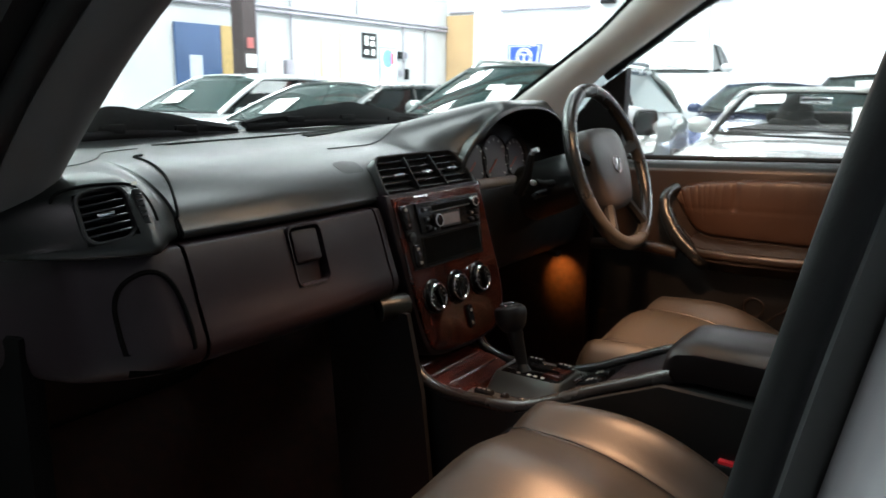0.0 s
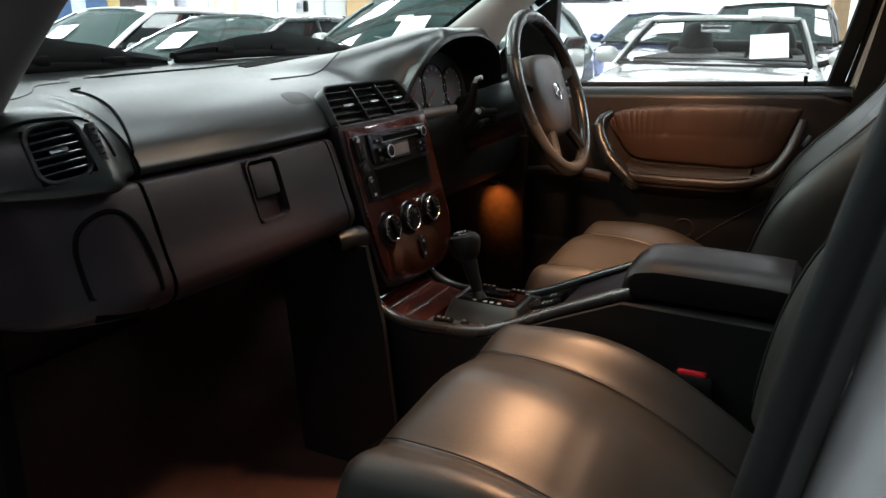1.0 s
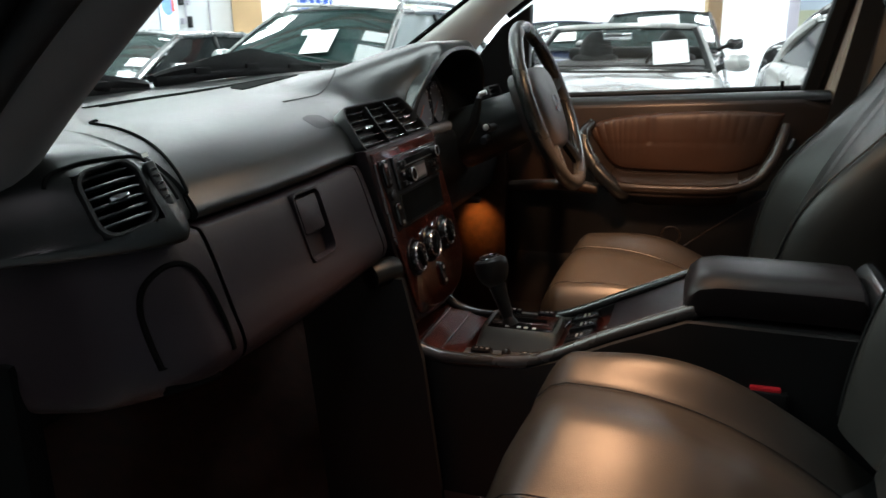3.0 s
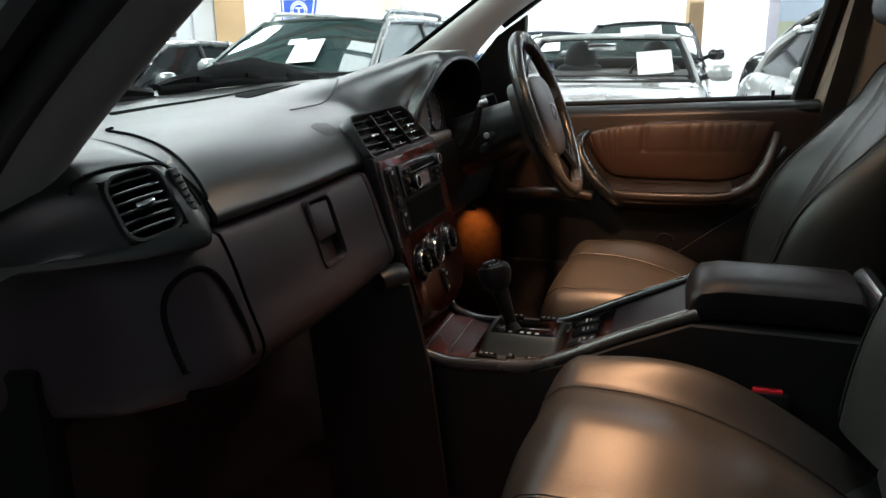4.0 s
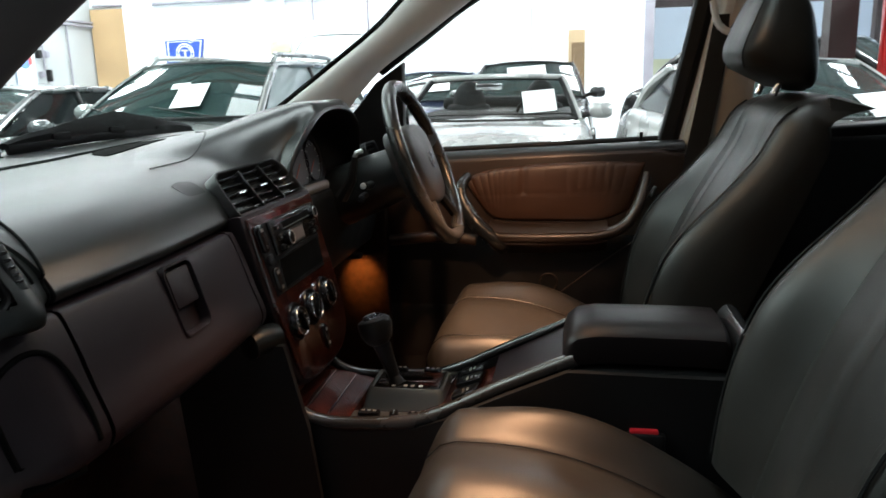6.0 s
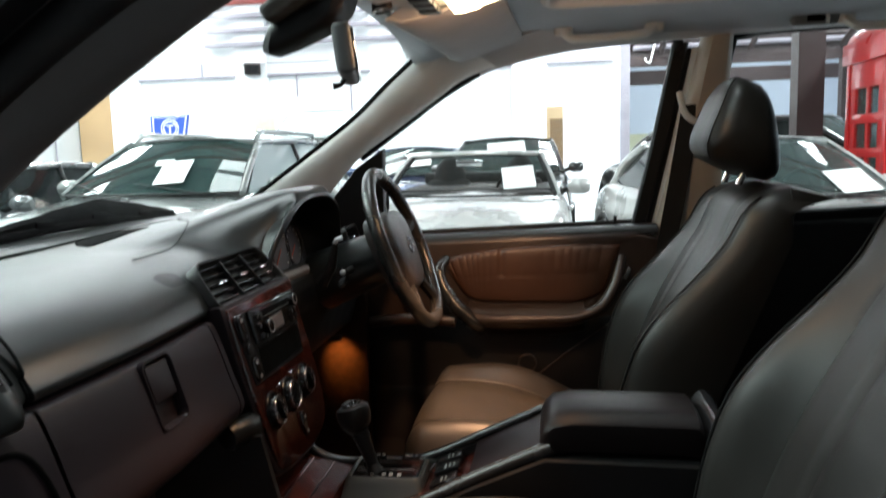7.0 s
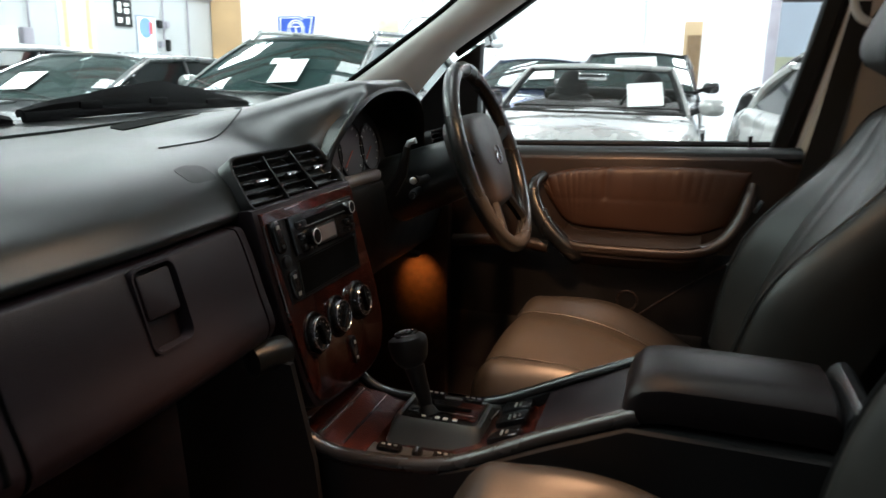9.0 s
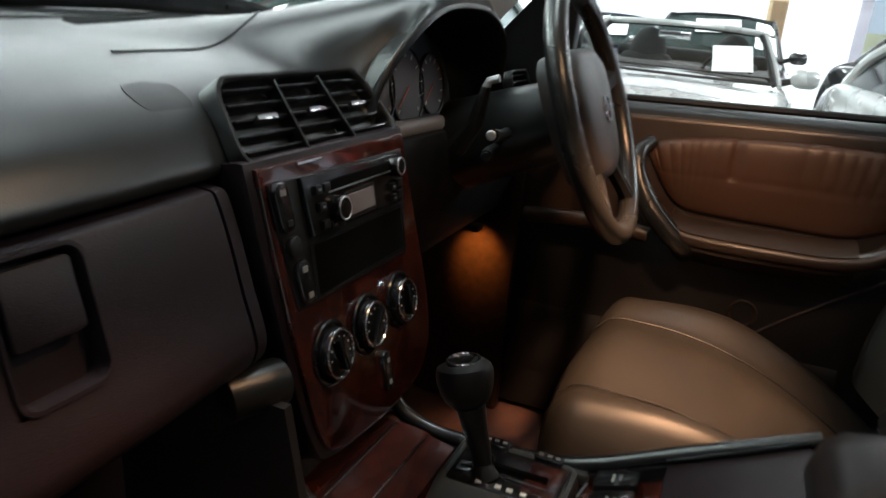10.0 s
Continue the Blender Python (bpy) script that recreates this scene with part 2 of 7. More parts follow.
BROWNSTEEL = mat("brown_painted_column", (0.050, 0.034, 0.034), 0.5, 0, 0.15, 3, 0.2, 80)
GREYSTEEL = mat("grey_painted_steel", (0.3, 0.28, 0.32), 0.5, 0, 0.15, 3, 0.2, 80)
# made-up dark finish that keeps bounced light off the car's near side
LIGHT_CUT_WALL = corrugated("unseen_dark_wall", (0.05, 0.052, 0.055), "Z", 0.12, 0.6)
PLY = mat("tan_board", (0.52, 0.34, 0.18), 0.6, 0, 0.1, 2, 0.1, 100)
BLUE = mat("blue_door_paint", (0.035, 0.075, 0.17), 0.5, 0, 0.1, 2, 0.1, 100)
YELLOW = mat("cream_wall_paint", (0.40, 0.285, 0.165), 0.7, 0, 0.05, 2, 0.1, 100)


def plain_box(name, lo, hi, material, label, category="", kind="structure", bevel=0.0):
    c = [(a + b) / 2 for a, b in zip(lo, hi)]
    s = [b - a for a, b in zip(lo, hi)]
    ob = link_mesh(name, rbox(c, s, bevel), material)
    return tagged(ob, label, category, "", kind)


plain_box("floor", (X0 - 0.2, Y0 - 0.2, -0.2), (X1 + 0.2, 24.2, 0.0), FLOOR, "pale sealed concrete floor of the car hall", "floor")
plain_box("wall_north", (X0 - 0.2, Y1, 0), (1.7, Y1 + 0.2, ROOF + 1), WALLW, "white painted wall of the car hall", "wall")
plain_box("wall_west", (X0 - 0.2, Y0, 0), (X0, Y1, ROOF + 1), WALLG, "pale grey-blue painted wall with doors", "wall")
# this wall is unseen; its dark finish is added to cut light
plain_box("wall_south", (X0 - 0.2, Y0 - 0.2, 0), (X1 + 0.2, Y0, ROOF + 1), LIGHT_CUT_WALL, "unseen dark corrugated wall added to cut light by the open car door", "wall")
plain_box("wall_east", (X1, Y0, 0), (X1 + 0.2, 24, ROOF + 1), WALLB, "pale blue painted wall", "wall")
plain_box("wall_far", (1.5, 24.0, 0), (X1 + 0.2, 24.2, ROOF + 1), WALLB, "pale blue painted wall of the far bay", "wall")
plain_box("wall_return", (1.5, Y1 + 0.2, 0), (1.7, 24.0, ROOF + 1), WALLW, "white painted side wall of the far bay", "wall")

# roof with long skylights, open to the daylight, plus added unseen fill openings
# the last strip is added to put a reflection on the cluster hood
LIGHTS = [(-7.5, 3.6, 7.6, 0.9), (-7.5, 8.5, 14.5, 1.0), (-3.4, 3.6, 7.6, 0.45), (-3.4, 8.5, 14.5, 0.8), (1.1, 11.0, 14.5, 2.0), (5.4, 1.0, 7.6, 1.2), (5.4, 8.5, 14.5, 0.9), (5.4, 15.5, 21.5, 0.75), (-0.15, -0.1, 2.4, 0.62)]
# unseen strips added as weak fill from the open door's side
NEAR_FILL = [(-3.4, -7.5, -3.0, 0.06), (1.1, -7.5, -3.0, 0.10)]
# unseen strips added as fill for the dash, far pillar and roof corner
FRONT_FILL = [(-7.5, -7.0, -2.6, 0.15), (-7.5, -0.4, 2.9, 2.6), (-3.4, -2.6, 0.6, 0.7), (-9.6, 9.0, 14.6, 0.5)]
SKYW = 1.1
strips = {}
for cx, y0_, y1_, _ in LIGHTS + NEAR_FILL + FRONT_FILL:
    strips.setdefault(cx, []).append((y0_, y1_))
cols = sorted(strips)
bm = bmesh.new()
edges = [X0 - 0.2] + [cx + d for cx in cols for d in (-SKYW / 2, SKYW / 2)] + [X1 + 0.2]
for a, b in zip(edges[0::2], edges[1::2]):
    rbox(((a + b) / 2, 7.9, ROOF + 0.06), (b - a, 32.6, 0.08), 0, bm=bm)
for cx in cols:
    ends = [Y0 - 0.2] + [v for seg in sorted(strips[cx]) for v in seg] + [24.2]
    for y0_, y1_ in zip(ends[0::2], ends[1::2]):
        rbox((cx, (y0_ + y1_) / 2, ROOF + 0.06), (SKYW, y1_ - y0_, 0.08), 0, bm=bm)
tagged(link_mesh("ceiling", bm, ROOFING), "grey corrugated roof with long skylights and added fill openings", "roof", "", "structure")
for seg, tint in [(q, (0.87, 1.0, 1.01)) for q in LIGHTS] + [(q, (0.80, 1.0, 0.96)) for q in FRONT_FILL] + [(q, (1.0, 0.95, 1.02)) for q in NEAR_FILL]:
    cx, y0_, y1_, gain = seg
    area_lamp("skylight_and_fill", pose(cx, (y0_ + y1_) / 2, ROOF + 0.02), SKYW, y1_ - y0_ - 0.1, SKY_POWER / 18 * (y1_ - y0_) * gain, tint)


def truss(y, material):
    ob = thing("roof_truss", "red oxide painted steel lattice roof truss", "truss", (0, y, ROOF - 0.9), "roof trusses")
    for z in (ROOF - 0.9, ROOF - 0.25):
        part("chord", rbox(((X0 + X1) / 2, y, z), (X1 - X0, 0.1, 0.1), 0.01), material, ob)
    n = 16
    step = (X1 - X0) / n
    for i in range(n):
        a, b = X0 + i * step, X0 + (i + 1) * step
        za, zb = (ROOF - 0.9, ROOF - 0.25) if i % 2 else (ROOF - 0.25, ROOF - 0.9)
        part("brace", tube([(a, y, za), (b, y, zb)], 0.025, 8), material, ob)
    return ob


for yy in (-5.0, -0.9, 3.2, 7.3, 10.6, 13.2, 17.0):
    truss(yy, REDSTEEL)

for k in range(12):
    yp = -1.3 + 1.35 * k
    pu = link_mesh("roof_purlin", rbox(((X0 + X1) / 2, yp, ROOF - 0.10), (X1 - X0, 0.09, 0.16), 0.01), GREYSTEEL)
    tagged(pu, "grey steel purlin under the roof sheets", "purlin", "roof purlins")

# ---------------------------------------------------------------- the car: shell
car = thing("offroad_car", "silver five-door off-road car shell with its near front door open", "car body", (0.4, 0, 0.0))

# windscreen, from the scuttle up to the header
def screen_point(u, v, out=0.0):
    """u: -1..1 across, v: 0 at the foot, 1 at the top."""
    half = 0.70 - 0.08 * v
    xb, zb = -0.668 + 0.195 * u * u, 1.184
    xt, zt = -0.03 + 0.06 * u * u, 1.575 - 0.03 * u * u
    bow = 0.035 * v * (1 - v) * 4
    return (xb + (xt - xb) * v - bow * 0.4 - out, half * u, zb + (zt - zb) * v + bow * 0.5 + out)


rows = [[screen_point(u, v) for u in np.linspace(-1, 1, 21)] for v in np.linspace(0, 1, 13)]
pane = part("windscreen", thick(rows, (-0.004, 0, 0.004)), GLASS, car, "clear curved windscreen")
pane.visible_shadow = False
rows = [[screen_point(u, v, -0.003) for u in np.linspace(-1, 1, 21)] for v in (0.0, 0.035)]
part("screen_seal", thick(rows, (0.004, 0, -0.004)), RUBBER, car)

# bonnet and scuttle
rows = []
for x in np.linspace(-1.75, -0.72, 14):
    f = (x + 1.75) / 1.03
    rows.append([(x, y, 0.98 + 0.10 * math.sqrt(f) - 0.05 * (y / 0.8) ** 2 + 0.012 * math.exp(-(((abs(y) - 0.35) / 0.06) ** 2))) for y in np.linspace(-0.8, 0.8, 25)])
part("bonnet", thick(rows, (0, 0, -0.03)), SILVER, car, "silver painted bonnet")
rows = [[(x + 0.30 * (y / 0.75) ** 2, y, z) for y in np.linspace(-0.75, 0.75, 17)] for x, z in ((-0.86, 1.06), (-0.80, 1.10), (-0.73, 1.145), (-0.665, 1.182))]
part("scuttle", thick(rows, (0, 0, -0.02)), WIPER, car, "black plastic scuttle panel")
def body_panel(x0, x1, s, top, n=30):
    """A curved outer body side between two places, cut out round the wheels."""
    rows = []
    for x in np.linspace(x0, x1, n):
        low = 0.42
        for xw in (-1.25, 1.65):
            if abs(x - xw) < 0.43:
                low = max(low, 0.36 + math.sqrt(0.43**2 - (x - xw) ** 2))
        high = top(x)
        inset = 0.16 * max(0.0, (-1.45 - x) / 0.4) ** 2 + 0.08 * max(0.0, (x - 2.0) / 0.4) ** 2
        rows.append([(x, s * (0.845 + 0.055 * math.sin(math.pi * min(1, (z - 0.35) / 0.85)) ** 0.6 - inset), z) for z in np.linspace(low, high, 9)] + [(x, s * (0.80 - inset), high + 0.012)])
    return thick(rows, (0, -s * 0.02, 0))


for s in (1, -1):
    part("front_wing", body_panel(-1.85, -0.46, s, lambda x: 0.93 + 0.10 * math.sqrt(max(0.0, (x + 1.85) / 1.39)), 40), SILVER, car, "silver painted front wing")
    part("wheel_liner", sheet([[(-1.25 + 0.42 * math.cos(t), s * y, 0.36 + 0.42 * math.sin(t)) for t in np.linspace(0, math.pi, 18)] for y in (0.60, 0.87)]), BLACK, car)
    lamp = part("headlamp", rbox((-1.80, s * 0.60, 0.82), (0.16, 0.36, 0.15), 0.05, 4, pose(0, 0, 0, 0, -12, s * -14)), mat("own_headlamp", (0.7, 0.72, 0.74), 0.1, 0.3, 0.05, 10, 0), car, "clear headlamp")
    part("lamp_rim", rbox((-1.79, s * 0.60, 0.82), (0.14, 0.39, 0.18), 0.05, 4, pose(0, 0, 0, 0, -12, s * -14)), BLACK, lamp)
part("nose", rbox((-1.80, 0, 0.76), (0.14, 1.35, 0.36), 0.06, 4), SILVER, car)
part("front_bumper", rbox((-1.88, 0, 0.50), (0.20, 1.62, 0.26), 0.08, 4), SILVER, car, "silver front bumper")
gr = part("grille", rbox((-1.875, 0, 0.82), (0.04, 0.62, 0.17), 0.03, 3), BLACK, car, "black grille with three bars")
for z in (0.775, 0.82, 0.865):
    part("grille_bar", rbox((-1.897, 0, z), (0.012, 0.56, 0.02), 0.005), CHROME, gr)
part("underbody", rbox((0.25, 0, 0.42), (3.9, 1.55, 0.12), 0.03), BLACK, car)

# windscreen pillars: inner trim, seal and outer skin
EDGE_W = [(-0.54, 0.655, 1.16), (-0.431, 0.65, 1.239), (-0.303, 0.65, 1.328), (-0.171, 0.648, 1.422), (-0.085, 0.643, 1.499), (0.0, 0.63, 1.565), (0.06, 0.60, 1.595)]
EDGE_WNEAR = [(-0.50, 0.655, 1.13), (-0.395, 0.65, 1.216), (-0.27, 0.647, 1.333), (-0.2, 0.645, 1.400), (-0.11, 0.64, 1.468), (0.0, 0.63, 1.562), (0.06, 0.60, 1.595)]
EDGE_D = [(-0.36, 0.705, 1.12), (-0.27, 0.705, 1.232), (-0.186, 0.70, 1.322), (-0.085, 0.70, 1.392), (0.022, 0.69, 1.464), (0.09, 0.685, 1.508), (0.16, 0.675, 1.532), (0.30, 0.66, 1.560)]
EDGE_NEAR = [(-0.33, 0.705, 1.10), (-0.236, 0.705, 1.206), (-0.11, 0.70, 1.317), (0.017, 0.69, 1.412), (0.16, 0.675, 1.492), (0.30, 0.66, 1.54), (0.42, 0.655, 1.565)]
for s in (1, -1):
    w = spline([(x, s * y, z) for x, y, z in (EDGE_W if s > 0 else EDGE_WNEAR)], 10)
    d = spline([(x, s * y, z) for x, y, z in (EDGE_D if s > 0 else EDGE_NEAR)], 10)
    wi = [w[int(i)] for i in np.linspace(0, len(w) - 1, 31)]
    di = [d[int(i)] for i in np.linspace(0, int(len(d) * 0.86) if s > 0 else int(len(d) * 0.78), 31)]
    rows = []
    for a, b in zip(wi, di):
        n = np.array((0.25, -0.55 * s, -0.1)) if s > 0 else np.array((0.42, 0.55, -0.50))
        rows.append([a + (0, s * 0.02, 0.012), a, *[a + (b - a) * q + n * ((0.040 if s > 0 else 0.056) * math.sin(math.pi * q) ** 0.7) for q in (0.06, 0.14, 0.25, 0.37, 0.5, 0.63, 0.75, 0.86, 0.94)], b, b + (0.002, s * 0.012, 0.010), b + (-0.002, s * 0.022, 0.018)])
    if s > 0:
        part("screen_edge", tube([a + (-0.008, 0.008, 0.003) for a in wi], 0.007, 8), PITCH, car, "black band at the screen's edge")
    # near side takes the darkened trim colour in place of real shade
    part("pillar_trim", thick(rows, (-0.002, 0.014, 0.002) if s > 0 else (-0.02, -0.004, 0.02)), PILLAR if s > 0 else PILLAR_SHADE, car, "grey moulded windscreen pillar trim" if s > 0 else "near pillar trim with its shade put into the colour")
    if s < 0:
        # light catching the trim's glass edge, drawn as a pale tube
        part("pillar_lit_edge", tube([a + (0.004, 0.006, -0.002) for a in wi], 0.004, 8), PILLAR, car, "pale tube for the lit edge of the windscreen pillar")
    seal = [b + (-0.004, s * 0.036, 0.026) for b in d]
    part("door_seal", tube(seal, 0.015 if s < 0 else 0.008, 10), RUBBER, car, "black rubber door seal")
    skin = [[b + (-0.01, s * 0.04, 0.04), b + (0.0, s * 0.075, 0.042), b + (-0.008, s * 0.084, 0.048), b + (-0.03, s * 0.08, 0.06)] for b in d]
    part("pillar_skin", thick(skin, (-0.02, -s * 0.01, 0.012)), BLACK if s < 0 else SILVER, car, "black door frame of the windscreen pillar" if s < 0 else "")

# roof: headliner with the sunroof hole, outer skin over it
SR = (0.295, 0.67, 0.40)


def liner_z(x, y):
    front = 0.05 * (1 - ss(-0.02, 0.22, x))
    side = 0.048 * (abs(y) / 0.66) ** 4
    return 1.635 - front - side - 0.02 * max(0, x - 1.2)


def roof_net(dz, skip, xs, ys, xoff=0.0):
    bm = bmesh.new()
    grid = [[bm.verts.new((x + xoff * (1 - ss(0, 0.4, x)), y, liner_z(x, y) + dz)) for y in ys] for x in xs]
    for i in range(len(xs) - 1):
        for j in range(len(ys) - 1):
            cx, cy = (xs[i] + xs[i + 1]) / 2, (ys[j] + ys[j + 1]) / 2
            if skip[0] < cx < skip[1] and abs(cy) < skip[2]:
                continue
            bm.faces.new((grid[i][j], grid[i + 1][j], grid[i + 1][j + 1], grid[i][j + 1]))
    for v in [v for v in bm.verts if not v.link_faces]:
        bm.verts.remove(v)
    bmesh.ops.solidify(bm, geom=bm.faces[:], thickness=0.006)
    return bm


xs = sorted({*np.linspace(-0.022, SR[0], 10), *np.linspace(SR[0], SR[1], 9), *np.linspace(SR[1], 2.3, 12)})
ys = sorted({*np.linspace(-0.645, -SR[2], 10), *np.linspace(-SR[2], SR[2], 11), *np.linspace(SR[2], 0.645, 10)})
part("headliner", roof_net(0, SR, xs, ys), HEADLINER, car, "pale grey cloth headliner")
ys2 = sorted({*np.linspace(-0.70, -SR[2], 10), *np.linspace(-SR[2], SR[2], 11), *np.linspace(SR[2], 0.70, 10)})
part("roof_panel", roof_net(0.042, SR, xs, ys2, -0.03), SILVER, car, "silver painted roof panel")
# sunroof rim, guides and the slid-back glass
lip = [(SR[0] + (SR[1] - SR[0]) / 2 + u, v) for u, v in rounded(SR[1] - SR[0] + 0.004, 2 * SR[2] + 0.004, 0.035)]
part("sunroof_rim", tube([(u, v, liner_z(u, v) - 0.004) for u, v in lip], 0.011, 8, loop=True), PILLAR, car, "grey sunroof rim trim")
wall_rows = [[(u, v, liner_z(u, v) + z) for u, v in lip] for z in (0.0, 0.05)]
part("sunroof_well", sheet(wall_rows, loop_u=True), BLACK, car, "black sunroof well")
for s in (1, -1):
    part("sunroof_guide", rbox((0.48, s * (SR[2] - 0.022), 1.650), (0.40, 0.03, 0.014), 0.004), STEEL, car, "bare metal sunroof guide rail")
rows = [[(x, y, liner_z(x, y) + 0.055 + 0.025 * (x - 0.6)) for y in np.linspace(-0.40, 0.40, 9)] for x in np.linspace(0.60, 1.02, 6)]
part("sunroof_glass", thick(rows, (0, 0, 0.006)), SHINY, car, "dark sunroof glass slid back")

# side frames above the doors, centre pillars
for s in (1, -1):
    top = spline([(0.13, s * 0.678, 1.520), (0.18, s * 0.672, 1.538), (0.30, s * 0.662, 1.561), (0.42, s * 0.655, 1.573), (0.6, s * 0.652, 1.582), (0.9, s * 0.655, 1.594), (1.5, s * 0.66, 1.600)], 8)
    rows = [[p + (0, -s * 0.07, 0.045), p + (0, -s * 0.02, 0.022), p, p + (0, s * 0.02, -0.004), p + (0, s * 0.045, 0.01)] for p in top]
    part("roof_side_trim", thick(rows, (0, s * 0.012, 0.02)), HEADLINER, car, "pale grey cloth side trim")
    part("door_seal", tube([p + (0, s * 0.05, 0.024) for p in top], 0.016, 10), RUBBER, car, "black rubber door seal")
    rows = [[p + (0, s * 0.045, 0.02), p + (0, s * 0.09, 0.03), p + (0, s * 0.10, 0.07), p + (0, s * 0.06, 0.12)] for p in top]
    part("cant_rail", thick(rows, (0, -s * 0.012, 0.012)), SILVER, car)
    # centre pillar trim
    if s > 0:
        rows = []
        for k in np.linspace(0, 1, 9):
            z = 0.60 + k * 1.005
            xr = 0.685 + 0.04 * k
            xl = max(0.53, 0.512 + 0.224 * (z - 1.12) + 0.036)
            xm, hw = (xl + xr) / 2, (xr - xl) / 2
            yy = s * (0.735 - 0.075 * k**2)
            rows.append([(xm - hw, yy + s * 0.045, z), (xm - hw + 0.008, yy + s * 0.01, z), (xm - hw * 0.5, yy - s * 0.004, z), (xm + hw * 0.5, yy - s * 0.004, z), (xm + hw - 0.008, yy + s * 0.01, z), (xm + hw, yy + s * 0.045, z)])
        part("centre_pillar_trim", thick(rows, (0, s * 0.012, 0)), BEIGE, car, "beige moulded centre pillar trim")
        post = spline([(0.512, 0.775, 1.10), (0.564, 0.75, 1.344), (0.609, 0.74, 1.566)], 8)
        for dx, dy, r in ((0.021, 0.0, 0.006),):
            part("door_seal", tube([p + (dx, dy, 0) for p in post], r, 8), RUBBER, car, "rubber door seal of the centre pillar")
        part("pillar_edge", thick([[p + (0.026, 0.02, 0), p + (0.027, -0.012, 0), p + (0.031, -0.018, 0), p + (0.040, -0.022, 0), p + (0.043, 0.0, 0)] for p in post], (0, 0.006, 0)), PILLAR, car, "pale edge of the centre pillar trim")
# near centre pillar, with black seal and painted jamb
jamb = spline([(0.475, -0.735, 0.55), (0.486, -0.745, 0.80), (0.519, -0.745, 1.02), (0.562, -0.742, 1.24), (0.613, -0.718, 1.45), (0.628, -0.70, 1.56)], 8)
part("door_seal", tube(jamb, 0.0115, 10), RUBBER, car, "black rubber door seal")
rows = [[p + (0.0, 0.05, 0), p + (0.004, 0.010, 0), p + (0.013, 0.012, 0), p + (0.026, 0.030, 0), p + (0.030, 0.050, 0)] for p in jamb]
part("jamb_inner", thick(rows, (0.0, 0.01, 0)), JAMB_SHADE, car, "inner face of the pillar jamb, shade put into its paint")
rows = [[p + (0.031, 0.06, 0), p + (0.029, 0.036, 0), p + (0.030, 0.024, 0), p + (0.034, 0.014, 0), p + (0.042, 0.008, 0), p + (0.06, 0.006, 0), p + (0.085, 0.012, 0), p + (0.10, 0.026, 0), p + (0.16, 0.03, 0)] for p in jamb]
part("centre_pillar_jamb", thick(rows, (0.006, 0.012, 0)), SILVER, car, "silver painted centre pillar jamb")
part("jamb_sticker", rbox((0.580, -0.728, 1.100), (0.003, 0.010, 0.020), 0.001, 1, pose(0, 0, 0, 14, 8, 30)), mat("yellow_sticker", (0.6, 0.5, 0.05), 0.5), car, "small yellow sticker on the door jamb")
part("jamb_sticker", disc((0.566, -0.728, 1.070), (-0.6, -0.8, 0.1), 0.0055, 0.002, 20), PAPER, car, "small round white sticker with a red edge")
part("sticker_edge", tube(ring_path((0.5658, -0.7283, 1.070), (-0.6, -0.8, 0.1), 0.005, 20), 0.0009, 6, loop=True), RED, car)

# floor pan, sills, bulkhead and rear body
part("carpet", thick([[(x, y, 0.50 + 0.10 * math.exp(-((y / 0.16) ** 4)) + (0.22 * ss(-0.35, -0.62, x))) for y in np.linspace(-0.72, 0.72, 25)] for x in np.linspace(-0.62, 2.3, 30)], (0, 0, -0.02)), CARPET, car, "dark carpet")
part("bulkhead", rbox((-0.66, 0, 0.80), (0.06, 1.5, 0.66), 0.01), BLACK, car)
for s in (1, -1):
    part("sill", rbox((0.6, s * 0.79, 0.47), (2.6, 0.14, 0.14), 0.02), SILVER, car)
    # near panel is pitch black to stand for the footwell's deep shade
    part("kick_panel", rbox((-0.40 if s > 0 else -0.52, s * (0.67 if s > 0 else 0.70), 0.75), (0.46, 0.03, 0.50), 0.01), KICK if s > 0 else PITCH, car, "footwell side panel, carpeted far side, shade-black near side")
    part("rear_quarter", body_panel(1.42, 2.42, s, lambda x: 1.135, 30), SILVER, car, "silver painted rear quarter")
    part("wheel_liner", sheet([[(1.65 + 0.42 * math.cos(t), s * y, 0.36 + 0.42 * math.sin(t)) for t in np.linspace(0, math.pi, 18)] for y in (0.60, 0.87)]), BLACK, car)
    rd = part("rear_door", body_panel(0.72, 1.41, s, lambda x: 1.135, 20), SILVER, car, "silver painted rear door")
    part("door_handle", rbox((0.86, s * 0.91, 1.02), (0.17, 0.03, 0.03), 0.01, 3), SILVER, rd)
    part("rubbing_strip", rbox((1.05, s * 0.905, 0.72), (0.66, 0.02, 0.06), 0.008), BLACK, rd)
    q = [[(x, s * y, z) for x in (1.60, 2.26)] for y, z in ((0.80, 1.15), (0.69, 1.55))]
    part("quarter_window", thick(q, (0, s * 0.004, 0)), DARKGLASS, car, "dark rear quarter window")
    part("tail_pillar", tube([(2.30, s * 0.74, 1.10), (2.24, s * 0.66, 1.60)], 0.07, 12), SILVER, car)
    part("tail_lamp", rbox((2.41, s * 0.70, 0.98), (0.06, 0.16, 0.26), 0.02, 3), RED, car, "red tail lamp")
    part("roof_rail", tube(spline([(0.45, s * 0.60, 1.66), (0.55, s * 0.60, 1.71), (1.2, s * 0.60, 1.715), (2.0, s * 0.60, 1.69), (2.1, s * 0.60, 1.64)], 5), 0.014, 8), BLACK, car, "black roof rail")
tg = part("tailgate", rbox((2.38, 0, 0.90), (0.08, 1.44, 0.62), 0.04, 3), SILVER, car, "silver tailgate")
